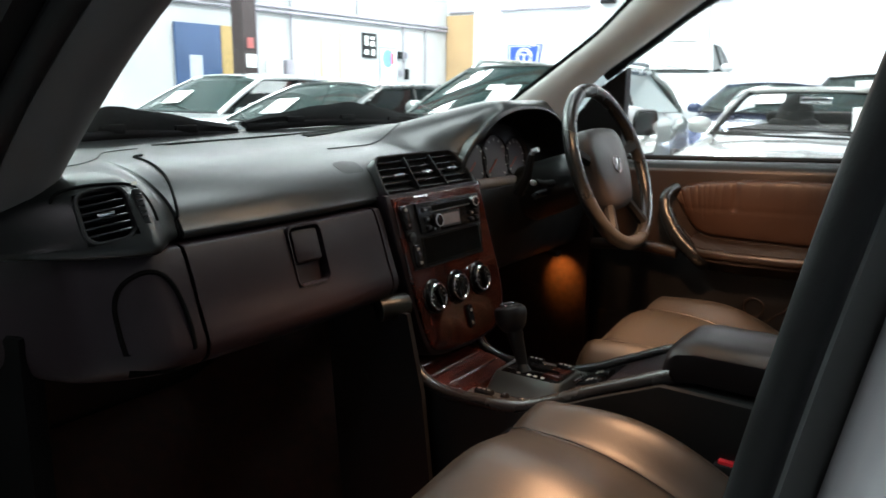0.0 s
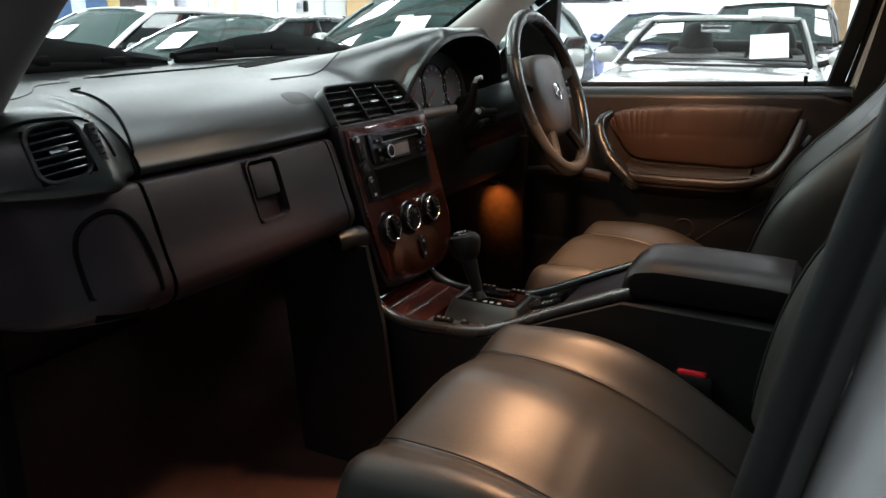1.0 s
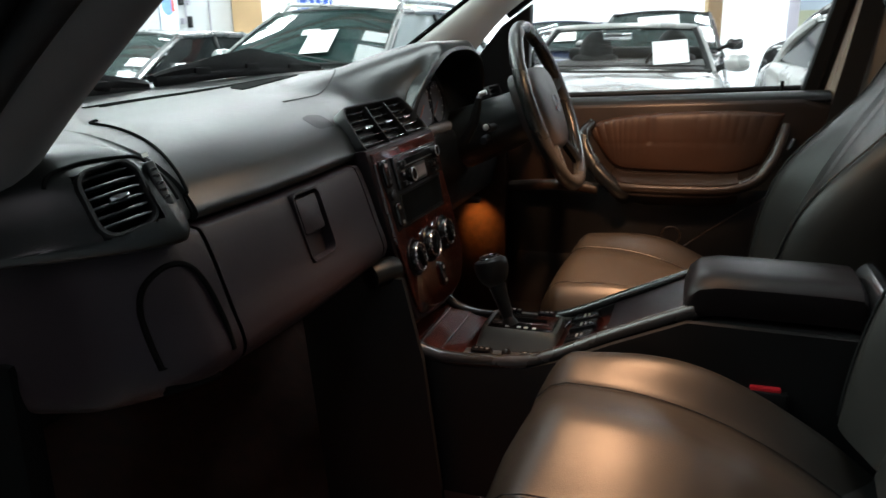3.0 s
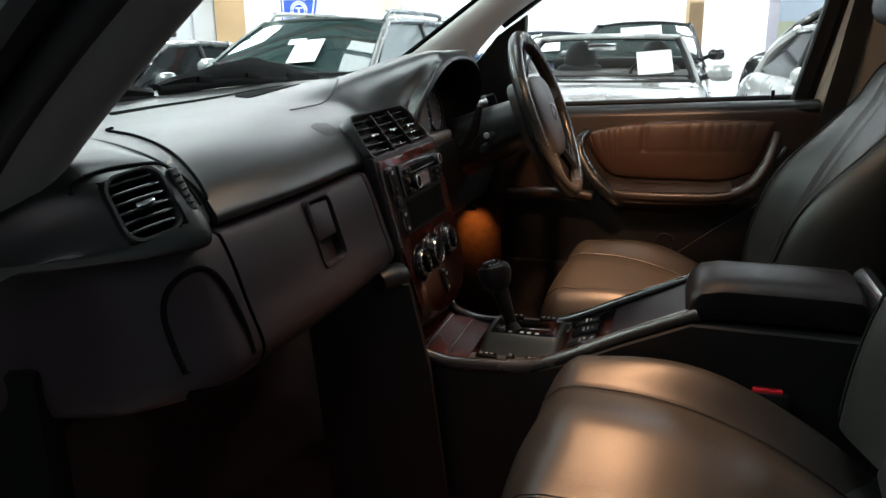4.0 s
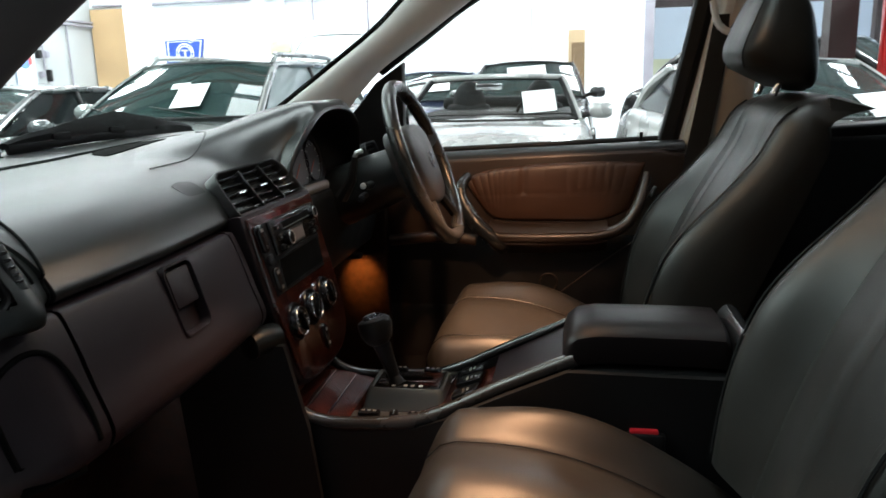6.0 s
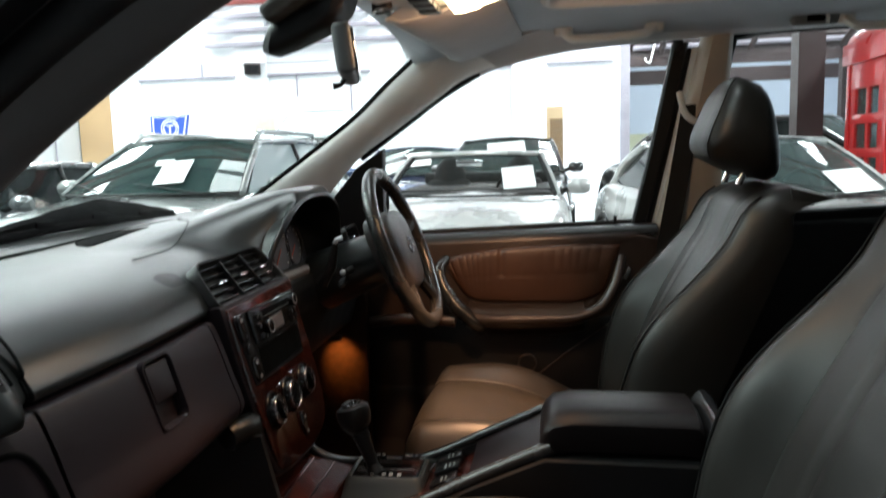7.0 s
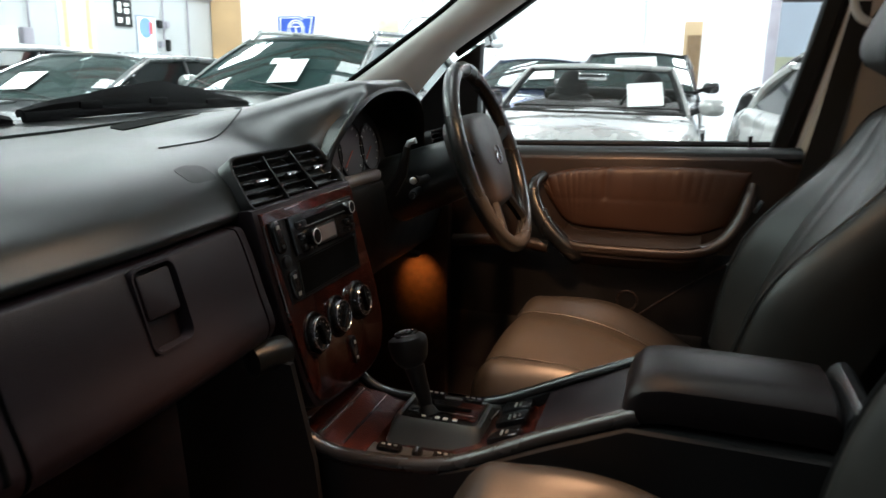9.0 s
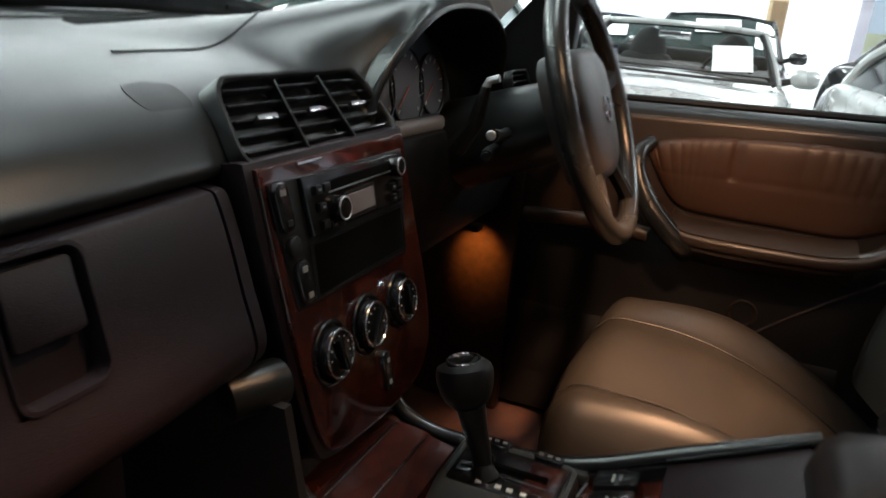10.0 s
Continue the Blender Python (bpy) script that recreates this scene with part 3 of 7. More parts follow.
part("tail_window", rbox((2.31, 0, 1.38), (0.02, 1.32, 0.42), 0.008, 2, pose(0, 0, 0, 0, -14, 0)), DARKGLASS, tg, "dark tailgate window")
part("rear_bumper", rbox((2.44, 0, 0.52), (0.16, 1.66, 0.22), 0.07, 4), SILVER, car)
for s in (1, -1):
    part("rear_pillar", tube([(1.52, s * 0.71, 1.12), (1.6, s * 0.68, 1.56)], 0.06, 10), PILLAR, car)
part("rear_door_far", rbox((1.08, 0.775, 0.865), (0.76, 0.09, 0.60), 0.03, 3), BLACK, car, "dark rear door trim")
part("rear_door_sill", rbox((1.08, 0.775, 1.168), (0.80, 0.09, 0.03), 0.01, 3, m=pose(0, 0, 0, 0, -3.0, 0)), BLACK, car)
part("rear_door_near", rbox((1.10, -0.79, 0.85), (0.70, 0.07, 0.56), 0.03, 3), BLACK, car)
q = [[(x, y, z) for x in (0.78, 1.5)] for y, z in ((-0.80, 1.14), (-0.72, 1.58))]
part("rear_window", thick(q, (0, -0.004, 0)), GLASS, car).visible_shadow = False
rows = [[(x, y, z) for x in (0.72, 1.5)] for y, z in ((0.80, 1.16), (0.72, 1.61))]
part("rear_window", thick(rows, (0, 0.004, 0)), GLASS, car).visible_shadow = False
part("rear_window_frame", tube(spline([(0.685, 0.785, 1.16), (0.698, 0.75, 1.40), (0.718, 0.722, 1.560), (0.745, 0.718, 1.592), (0.90, 0.720, 1.603), (1.5, 0.720, 1.612)], 6), 0.014, 8), RUBBER, car, "black rear door window frame")
for s in (1, -1):
    for xw in (-1.25, 1.65):
        wheel = part("wheel", tube(ring_path((xw, s * 0.80, 0.36), (0, 1, 0), 0.27, 28), 0.10, 10, loop=True), RUBBER, car)
        part("rim", disc((xw, s * 0.88, 0.36), (0, s, 0), 0.22, 0.12, 24, 0.02), STEEL, wheel)

# ---------------------------------------------------------------- wipers
for path, peak in (([(-0.510, -0.66, 1.206), (-0.572, -0.40, 1.217), (-0.600, -0.11, 1.203)], 0.034), ([(-0.614, -0.078, 1.217), (-0.618, 0.235, 1.219), (-0.626, 0.56, 1.201)], 0.034)):
    wp = thing("wiper", "black windscreen wiper parked at the foot of the screen", "wiper", path[0], "wipers")
    bar = [Vector(q) for q in spline(path, 9)]
    n = len(bar) - 1
    part("blade", tube([b + Vector((0.006, 0, -0.006)) for b in bar], 0.005, 6, flat=1.8), WIPER, wp)
    rows = []
    for k, b in enumerate(bar):
        f = k / n
        h = 0.006 + peak * max(0.0, 1 - abs(f - 0.52) / 0.52) ** 0.85 + 0.003 * abs(math.sin(f * 15))
        d = 0.006 + 0.014 * max(0.0, 1 - abs(f - 0.52) / 0.5)
        rows.append([b + Vector((0.004, 0, -0.004)), b + Vector((0.006, 0, h * 0.6)), b + Vector((0.0, 0, h)), b + Vector((-d, 0, h * 0.9)), b + Vector((-d - 0.004, 0, 0.0)), b + Vector((-d, 0, -0.006))])
    part("carrier", sheet(rows, loop_u=True, caps=True), WIPER, wp, "black wiper blade carrier")
    for f in (0.24, 0.52, 0.78):
        b = bar[int(f * n)]
        part("claw", rbox(b + Vector((0.004, 0, 0.004)), (0.012, 0.05, 0.016), 0.004, 2), WIPER, wp)
    mid = bar[int(n * 0.52)] + Vector((-0.010, 0, peak * 0.9))
    piv = bar[-1] + Vector((-0.13, 0.02, -0.03))
    part("arm", tube([piv, piv + (mid - piv) * 0.35 + Vector((0, 0, 0.012)), mid + Vector((-0.012, 0.05, -0.004)), mid], [0.014, 0.012, 0.010, 0.008], 8), WIPER, wp)
    part("pivot_cap", disc(piv + Vector((0, 0, 0.014)), (0, 0, 1), 0.018, 0.03, 16, 0.004), WIPER, wp)

# ---------------------------------------------------------------- dashboard
dash = thing("dashboard", "dark grey moulded dashboard with glovebox and air vents", "dashboard", (-0.35, 0, 0.95))


def hump(y):
    return max(0.0, 1 - abs((y - 0.338) / 0.232) ** 2.5) ** 0.55


def pad_ring(y):
    b = hump(y)
    w = ss(0.2, 0.9, b)
    fall = 1 - ss(0.44, 0.60, y)
    nx = 0.012 * math.exp(-(((y + 0.38) / 0.2) ** 2))
    e = max(0.0, (abs(y) - 0.62) / 0.09) ** 2
    xf = -0.650 + 0.40 * y * y
    fx = [xf + (-0.37 - xf) * k for k in (0.0, 0.12, 0.40, 0.80)]
    flat = [(fx[0], 1.205), (fx[1], 1.204), (fx[2], 1.200), (fx[3], 1.1965), (-0.37, 1.194), (-0.33, 1.189), (-0.285, 1.178), (-0.25, 1.163), (-0.222, 1.143), (-0.206, 1.122), (-0.201, 1.111), (-0.205, 1.104), (-0.216, 1.101), (-0.24, 1.099), (-0.26, 1.098)]
    hood = [(fx[0], 1.205), (fx[1], 1.205), (fx[2], 1.205), (-0.38, 1.228), (-0.33, 1.248), (-0.29, 1.260), (-0.255, 1.267), (-0.225, 1.269), (-0.203, 1.267), (-0.190, 1.262), (-0.185, 1.255), (-0.190, 1.248), (-0.25, 1.236), (-0.315, 1.20), (-0.30, 1.065)]
    # towards the near end the nose swells into the pod that holds the side vent
    if y < -0.545:
        p = ss(-0.545, -0.610, y)
        sh = end_shift(y)
        drop = max(0.0, (-0.66 - y) / 0.075) ** 2 * 0.03
        pod = [(fx[0], 1.203), (fx[1], 1.202), (fx[2], 1.198), (fx[3], 1.194), (-0.345, 1.192), (-0.30, 1.190), (-0.262, 1.188), (-0.226, 1.182), (-0.200, 1.168), (-0.182, 1.148), (-0.168, 1.122), (-0.163, 1.106), (-0.170, 1.097), (-0.20, 1.095), (-0.22, 1.094)]
        ring = [(a[0] + (b_[0] - a[0]) * p, a[1] + (b_[1] - a[1]) * p) for a, b_ in zip(flat, pod)]
        return [(x - sh * ss(-0.42, -0.24, x), y, z - drop * (z > 1.12)) for x, z in ring]
    out = []
    for i, ((xa, za), (xb, zb)) in enumerate(zip(flat, hood)):
        k = b if i > 8 else ss(-0.17 + 0.275 * ss(2, 8.5, i), 0.29 - 0.03 * ss(4, 8, i), y) * fall
        x = xa + (xb - xa) * (w if i >= 9 else k)
        z = za + (zb - za) * k
        if 5 <= i <= 12 and b < 0.02:
            x += nx
        out.append((x - 0.05 * e * (i > 4), y, z - 0.02 * e))
    return out


def end_shift(y):
    """How far the dashboard's end curves away forwards."""
    t = max(0.0, -0.60 - y)
    return 0.30 * t + 4.5 * t * t


def cut(bm, c, ex, ey, w, h, taper=0.0):
    """Takes the faces out that lie inside a vent's opening."""
    ex, n = Vector(ex).normalized(), Vector(ex).cross(Vector(ey)).normalized()
    ey, c = n.cross(ex), Vector(c)
    gone = []
    for f in bm.faces:
        d = f.calc_center_median() - c
        v = d.dot(ey)
        if abs(v) < h * 0.50 and abs(d.dot(ex)) < w * 0.50 * (1 - taper * v / h) and abs(d.dot(n)) < 0.05:
            gone.append(f)
    bmesh.ops.delete(bm, geom=gone, context="FACES")


LV = ((-0.205, -0.642, 1.1465), (0.36, 0.93, 0.15), (-0.51, -0.13, 0.85), 0.057, 0.064)


def pad_at(y, k):
    """A point on the pad: k runs from 0 at the screen to 56 under the nose."""
    return np.array(spline([(x, y, z) for x, _, z in pad_ring(y)], 4)[int(k)])


def pad_z(x, y):
    r = spline(pad_ring(y)[:9], 6)
    return float(np.interp(x, [q[0] for q in r], [q[2] for q in r]))


ys = [*np.linspace(-0.545, 0.095, 50), *np.linspace(0.10, 0.135, 12), *np.linspace(0.145, 0.53, 40), *np.linspace(0.535, 0.575, 12), *np.linspace(0.585, 0.715, 9)]
rows = [spline([(x, y, z) for x, _, z in pad_ring(y)], 4) for y in ys]
pad = part("upper_pad", sheet(rows, caps=False), DASH, dash, "soft grained dashboard top pad")
# end pod with the side vent


pod = [spline([(x, y, z) for x, _, z in pad_ring(y)], 10) for y in np.linspace(-0.735, -0.545, 110)]
pod_bm = sheet(pod)
cut(pod_bm, LV[0], LV[1], LV[2], LV[3], LV[4])
part("end_pod", pod_bm, DASH, dash, "rounded dashboard end with the side vent")
# seam between pad and pod, demister slot, top speaker slot
seam = [pad_at(-0.499 - 0.050 * ss(17, 38, k), k) + (0.0004, 0, 0.0006) for k in range(17, 46)]
seam = spline([seam[0] + (-0.012, 0.020, 0.001), seam[0] + (-0.008, 0.006, 0.0006)] + seam, 3)
part("pad_seam", tube(seam, 0.0019, 8), PITCH, dash)
thin = spline([(-0.325, -0.655), (-0.335, -0.60), (-0.37, -0.55), (-0.42, -0.505), (-0.44, -0.44)], 8)
part("pad_seam", tube([(p[0], p[1], pad_z(p[0], p[1]) + 0.0004) for p in thin], 0.0011, 6), BLACK, dash)


def slot_x(y):
    return -0.510 + 0.30 * max(0.0, -y - 0.05) ** 2


for off, w, y0, y1 in ((0.0, 0.007, -0.39, 0.40), (0.014, 0.004, -0.37, 0.36)):
    rows = [[(slot_x(y) + off + d, y, pad_z(slot_x(y) + off + d, y) + 0.0012) for d in (0.0, w)] for y in np.linspace(y0, y1, 40)]
    part("demister_slot", thick(rows, (0, 0, -0.006)), PITCH, dash, "long black demister slot")
rows = []
for k in np.linspace(-1, 1, 17):
    yk = 0.018 + 0.092 * k
    deep = 0.054 * (1 - abs(k) ** 2.6) ** 0.5 + 0.002
    rows.append([(-0.436 - deep * u, yk, pad_z(-0.436 - deep * u, yk) + 0.0014) for u in np.linspace(1, 0, 6)])
part("speaker_grille", thick(rows, (0, 0, -0.003)), PITCH, dash, "black oval speaker grille")
rows = []
for k in np.linspace(0, 1, 9):
    x = -0.262 + 0.034 * k
    half = 0.027 * (1 - abs(2 * k - 1) ** 4) ** 0.5 + 0.002
    rows.append([(x, -0.178 + half * u, pad_z(x, -0.178 + half * u) + 0.0006) for u in np.linspace(-1, 1, 9)])
part("airbag_mark", thick(rows, (-0.001, 0, -0.002)), BLACK, dash, "small embossed badge")
cowl = spline([(-0.462, 0.27, 0), (-0.435, 0.235, 0), (-0.405, 0.165, 0), (-0.375, 0.135, 0), (-0.345, 0.08, 0), (-0.325, -0.02, 0), (-0.318, -0.15, 0)], 8)
cowl = [(p[0], p[1], pad_z(p[0], p[1]) + 0.0003) for p in cowl]
part("pad_seam", tube(cowl, 0.0014, 6), BLACK, dash)


def vent(parent, c, ex, ey, w, h, cells, slats, label, taper=0.0):
    """An air vent: frame, dark well, slats, dividers and bright tabs."""
    ex, n = Vector(ex).normalized(), Vector(ex).cross(Vector(ey)).normalized()
    ey = n.cross(ex)
    c = Vector(c)
    q = Matrix((ex, ey, n)).transposed().to_4x4()
    o = [(u * (1 - taper * v / h), v) for u, v in rounded(w, h, min(0.020, h * 0.25))]
    rows = []
    for f, d in ((1.05, -0.02), (1.05, 0.0005), (1.03, 0.0025), (0.97, 0.0025), (0.94, 0.001), (0.92, -0.002), (0.92, -0.035)):
        fx, fy = 1 - (1 - f) * h / w * 1.4, f
        rows.append([c + ex * (u * fx) + ey * (v * fy) + n * d for u, v in o])
    v0 = part("air_vent", sheet(rows, loop_u=True), BLACK, parent, label)
    part("vent_back", slab([(u * 0.97, v * 0.9) for u, v in o], c - n * 0.034, ex, ey, 0.002), PITCH, v0)
    cw = w * 0.93 / cells
    for i in range(cells):
        for k in range(slats):
            z = -h * 0.43 + h * 0.86 * (k + 0.5) / slats
            tf = 1 - taper * z / h
            mid = c + ex * (-w * 0.465 + cw * (i + 0.5)) * tf
            part("slat", rbox(mid + ey * z - n * 0.009, (cw * 0.95 * tf, 0.0026, 0.016), 0.001, 2, q @ pose(0, 0, 0, -14, 0, 0)), SHINY, v0)
        part("tab", rbox(c + ex * (-w * 0.465 + cw * (i + 0.5)) + n * 0.001, (cw * 0.36, 0.0045, 0.008), 0.0015, 2, q), CHROME, v0, "bright vent tab")
        if i:
            part("divider", rbox(c + ex * (-w * 0.465 + cw * i) - n * 0.006, (0.0035, h * 0.88, 0.016), 0.001, 1, q @ pose(0, 0, 0, 0, 0, math.degrees(math.atan(taper * w * (i / cells - 0.5) / h)))), BLACK, v0)
    return v0


lv = vent(dash, *LV, 1, 6, "black side air vent with a bright tab")
lex, lez = Vector(LV[1]).normalized(), Vector(LV[1]).cross(Vector(LV[2])).normalized()
ley_ = lez.cross(lex)
lq = Matrix((lex, ley_, lez)).transposed().to_4x4()
lc = Vector(LV[0])
tw = part("thumb_wheel", rbox(lc + lex * 0.040 + lez * 0.001, (0.011, 0.046, 0.008), 0.003, 3, lq), BLACK, lv, "ribbed vent thumb wheel")
for k in range(5):
    part("wheel_rib", rbox(lc + lex * 0.040 + ley_ * (0.014 - 0.007 * k) + lez * 0.0055, (0.007, 0.003, 0.002), 0.0008, 1, lq), SHINY, tw)
part("wheel_mark", rbox(lc + lex * 0.040 + ley_ * 0.029 + lez * 0.0035, (0.006, 0.004, 0.001), 0, 1, lq), CREAM, lv)
arc = [(-0.045, 0.036), (-0.038, 0.047), (-0.02, 0.052), (0.02, 0.050), (0.044, 0.044), (0.055, 0.028), (0.058, 0.0), (0.057, -0.02)]


def on_pod(u, v):
    """The pod's skin under a point of the vent's plane."""
    p = lc + lex * u + ley_ * v
    ring = [np.array(q) for q in spline(pad_ring(max(-0.73, p.y)), 6)]
    return min(ring, key=lambda q: (q[0] - p.x) ** 2 + (q[2] - p.z) ** 2)


arc = [on_pod(p[0], p[1]) for p in spline([(*q, 0) for q in arc], 6)]
arc = [np.array(p) for p in arc]
for _ in range(3):
    arc = [arc[0]] + [(arc[i - 1] + arc[i] + arc[i + 1]) / 3 for i in range(1, len(arc) - 1)] + [arc[-1]]
part("vent_surround", tube([(arc[max(0, i - 1)] + arc[i] + arc[min(len(arc) - 1, i + 1)]) / 3 + np.array(lez) * 0.0016 for i in range(len(arc))], 0.0018, 8), PITCH, lv, "black groove round the side vent")
vent(dash, (-0.2045, -0.015, 1.1435), (0, 1, 0), (-0.62, 0, 0.78), 0.262, 0.082, 3, 5, "black three-part centre air vent", 0.15)
vent(dash, (-0.19, 0.635, 1.13), (0, 1, 0), (-0.32, 0, 0.95), 0.10, 0.062, 1, 5, "black side air vent")

# lower dashboard: glovebox door, end flap, surround
def face_ring(y, dx=0.0):
    nx = 0.012 * math.exp(-(((y + 0.38) / 0.2) ** 2))
    r = [(-0.225, 1.099), (-0.200, 1.098), (-0.191, 1.092), (-0.178, 1.06), (-0.165, 1.02), (-0.154, 0.99), (-0.152, 0.972), (-0.163, 0.955), (-0.195, 0.943), (-0.30, 0.93)]
    corner = max(0.0, -0.678 - y)
    return [(x + nx + dx - end_shift(y) - 1.6 * corner - 14 * corner * corner, y, z) for x, z in r]


rows = [spline(face_ring(y), 6) for y in np.linspace(-0.552, -0.185, 90)]
gb_bm = sheet(rows)
cut(gb_bm, (-0.1635, -0.357, 1.056), (0, 1, 0), (-0.29, 0, 0.957), 0.066, 0.088)
part("glovebox_door", gb_bm, DASH_LOW, dash, "dark grey glovebox door")
rows = [spline(face_ring(y), 3) for y in np.linspace(-0.735, -0.558, 26)]
part("end_panel", thick(rows, (-0.02, 0, 0)), DASH_LOW, dash, "dark grey dashboard end panel")
rows = [spline(face_ring(y, -0.014), 3) for y in np.linspace(-0.70, -0.17, 14)]
part("glovebox_frame", thick(rows, (-0.02, 0, 0)), BLACK, dash)
rows = [spline(face_ring(y), 3) for y in np.linspace(-0.181, -0.168, 3)]
part("stack_side_strip", thick(rows, (-0.02, 0, 0)), DASH_LOW, dash)
# fuse flap outline on the end panel
def on_face(y, z):
    r = face_ring(y)
    zs = [q[2] for q in r][::-1]
    return float(np.interp(z, zs, [q[0] for q in r][::-1]))


flap = [(-0.649, 0.984), (-0.650, 1.01), (-0.648, 1.04), (-0.638, 1.062), (-0.615, 1.075), (-0.593, 1.070), (-0.580, 1.048), (-0.574, 1.01), (-0.574, 0.978)]
fl = [(on_face(y, z) + 0.0015, y, z) for y, z in flap]
part("flap_gap", tube(spline(fl, 6), 0.0030, 8), PITCH, dash)
part("flap_edge", tube([fl[0], fl[-1]], 0.0012, 6), PITCH, dash)
part("pull_slot", tube([(on_face(-0.645, 0.960) + 0.001, -0.645, 0.960), (on_face(-0.590, 0.956) + 0.001, -0.590, 0.956)], 0.007, 8, flat=0.8), PITCH, dash, "dark pull slot under the flap")
part("slot_edge", tube([(-0.205, -0.624, 0.956), (-0.205, -0.552, 0.953)], 0.0011, 6), GREYRIM, dash, "thin pale edge of the pull slot")
# glovebox latch
lat = rounded(0.066, 0.088, 0.012)
lo = Vector((-0.1635, -0.357, 1.056))
ley = Vector((-0.29, 0, 0.957)).normalized()
ln = Vector((0, 1, 0)).cross(ley)
rows = [[lo + Vector((0, 1, 0)) * u * f + ley * v * f + ln * d for u, v in lat] for f, d in ((1.03, -0.006), (1.02, 0.0015), (0.96, 0.0015), (0.92, -0.004), (0.88, -0.014))]
latch = part("glovebox_latch", sheet(rows, loop_u=True), DASH_LOW, dash, "recessed glovebox latch")
part("latch_well", slab([(u * 0.95, v * 0.95) for u, v in lat], lo - ln * 0.014, (0, 1, 0), ley, 0.002), DASH_LOW, latch)
part("latch_plate", slab(rounded(0.050, 0.046, 0.004), lo + ley * 0.014 - ln * 0.006, (0, 1, 0), ley, 0.005, 0.001), DASH_LOW, latch, "glovebox latch pull")

# centre stack
so, sy = Vector((-0.1225, -0.012, 0.8515)), Vector((-0.195, 0, 0.98)).normalized()
sx = Vector((0, 1, 0))
sn = sx.cross(sy)
sq = Matrix((sx, sy, sn)).transposed().to_4x4()


def st(u, v, d=0.0):
    return so + sx * u + sy * v + sn * d


shape = [(q[0], q[1]) for q in spline([(-0.141, 0.266, 0), (-0.128, 0.16, 0), (-0.113, 0.06, 0), (-0.100, 0.012, 0), (-0.078, -0.010, 0), (0.0, -0.019, 0), (0.06, -0.020, 0), (0.112, -0.012, 0), (0.143, 0.010, 0), (0.156, 0.045, 0), (0.154, 0.10, 0), (0.143, 0.17, 0), (0.130, 0.266, 0)], 4)]
frame_out = [(u * 1.075, 0.125 + (v - 0.125) * 1.05) for u, v in shape]
part("stack_surround", slab(frame_out, st(0, 0, -0.17), sx, sy, 0.168, 0.006), DASH_LOW, dash, "dark grey centre stack surround")
stack = part("stack_panel", slab(shape, st(0, 0, -0.01), sx, sy, 0.013, 0.004), WOOD, dash, "glossy dark burl wood centre panel")
part("stack_fascia", slab([(-0.133, 0.252), (-0.112, 0.139), (0.104, 0.136), (0.116, 0.250)], st(0, 0, 0.001), sx, sy, 0.005, 0.002), BLACK, stack, "black radio fascia")
# highlight on the veneer's top edge, laid on as a chrome strip
part("panel_highlight_strip", tube([st(-0.085, 0.262, 0.0035), st(-0.045, 0.262, 0.0035)], 0.0014, 8), CHROME, stack, "chrome strip for the highlight on the wood panel's edge")
for u, v, h, live in ((-0.120, 0.231, 0.044, 1), (-0.112, 0.196, 0.018, 0), (-0.103, 0.163, 0.040, 1)):
    rk = part("rocker_switch", slab(rounded(0.019, h, 0.008), st(u, v, 0.005), sx + sy * 0.18, sy - sx * 0.18, 0.006, 0.002), SHINY if live else BLACK, stack, "black rocker switch")
    for dv in (0.30, -0.30) if live else ():
        part("switch_mark", rbox(st(u - dv * h * 0.18, v + dv * h, 0.0115), (0.007, 0.005, 0.001), 0, 1, sq), LEGEND if dv > 0 or v < 0.2 else BLACK, rk)
# radio and open slot under it
radio = thing("car_radio", "black car radio with cassette slot and small display", "radio", st(0, 0.21, 0))
part("radio_body", slab([(-0.093, 0.251), (-0.084, 0.198), (0.096, 0.196), (0.104, 0.247)], st(0, 0, 0.004), sx, sy, 0.008, 0.003), SHINY, radio)
part("display", rbox(st(0.004, 0.214, 0.0125), (0.052, 0.021, 0.002), 0.001, 1, sq), mat("grey_display", (0.20, 0.175, 0.175), 0.25), radio, "grey radio display")
part("display_frame", rbox(st(0.004, 0.214, 0.0118), (0.060, 0.028, 0.002), 0.002, 1, sq), BLACK, radio)
part("cassette_slot", rbox(st(0.008, 0.238, 0.0122), (0.128, 0.010, 0.003), 0.001, 1, sq), PITCH, radio, "dark cassette slot")
part("slot_lip", rbox(st(0.008, 0.2325, 0.0135), (0.128, 0.0016, 0.002), 0.0005, 1, sq), GREYRIM, radio)
for u, v, r in ((-0.045, 0.216, 0.012), (0.078, 0.236, 0.010)):
    kn = part("radio_knob", disc(st(u, v, 0.023), sn, r, 0.012, 24, 0.002), SHINY, radio, "round radio knob")
    part("knob_rim", tube(ring_path(st(u, v, 0.0225), sn, r * 0.86, 24), 0.0010, 6, loop=True), STEEL, kn)
for i, (u, v) in enumerate(((-0.074, 0.238), (-0.060, 0.238), (-0.070, 0.222), (-0.067, 0.206), (-0.054, 0.203), (-0.042, 0.202), (0.070, 0.216), (0.086, 0.218), (0.070, 0.204), (0.086, 0.206))):
    bt = part("radio_button", rbox(st(u, v, 0.0135), (0.011, 0.008, 0.005), 0.0015, 2, sq), BLACK, radio)
    if i % 2 == 0:
        part("button_mark", rbox(st(u, v, 0.0162), (0.004, 0.002, 0.0006), 0, 1, sq), STEEL, bt)
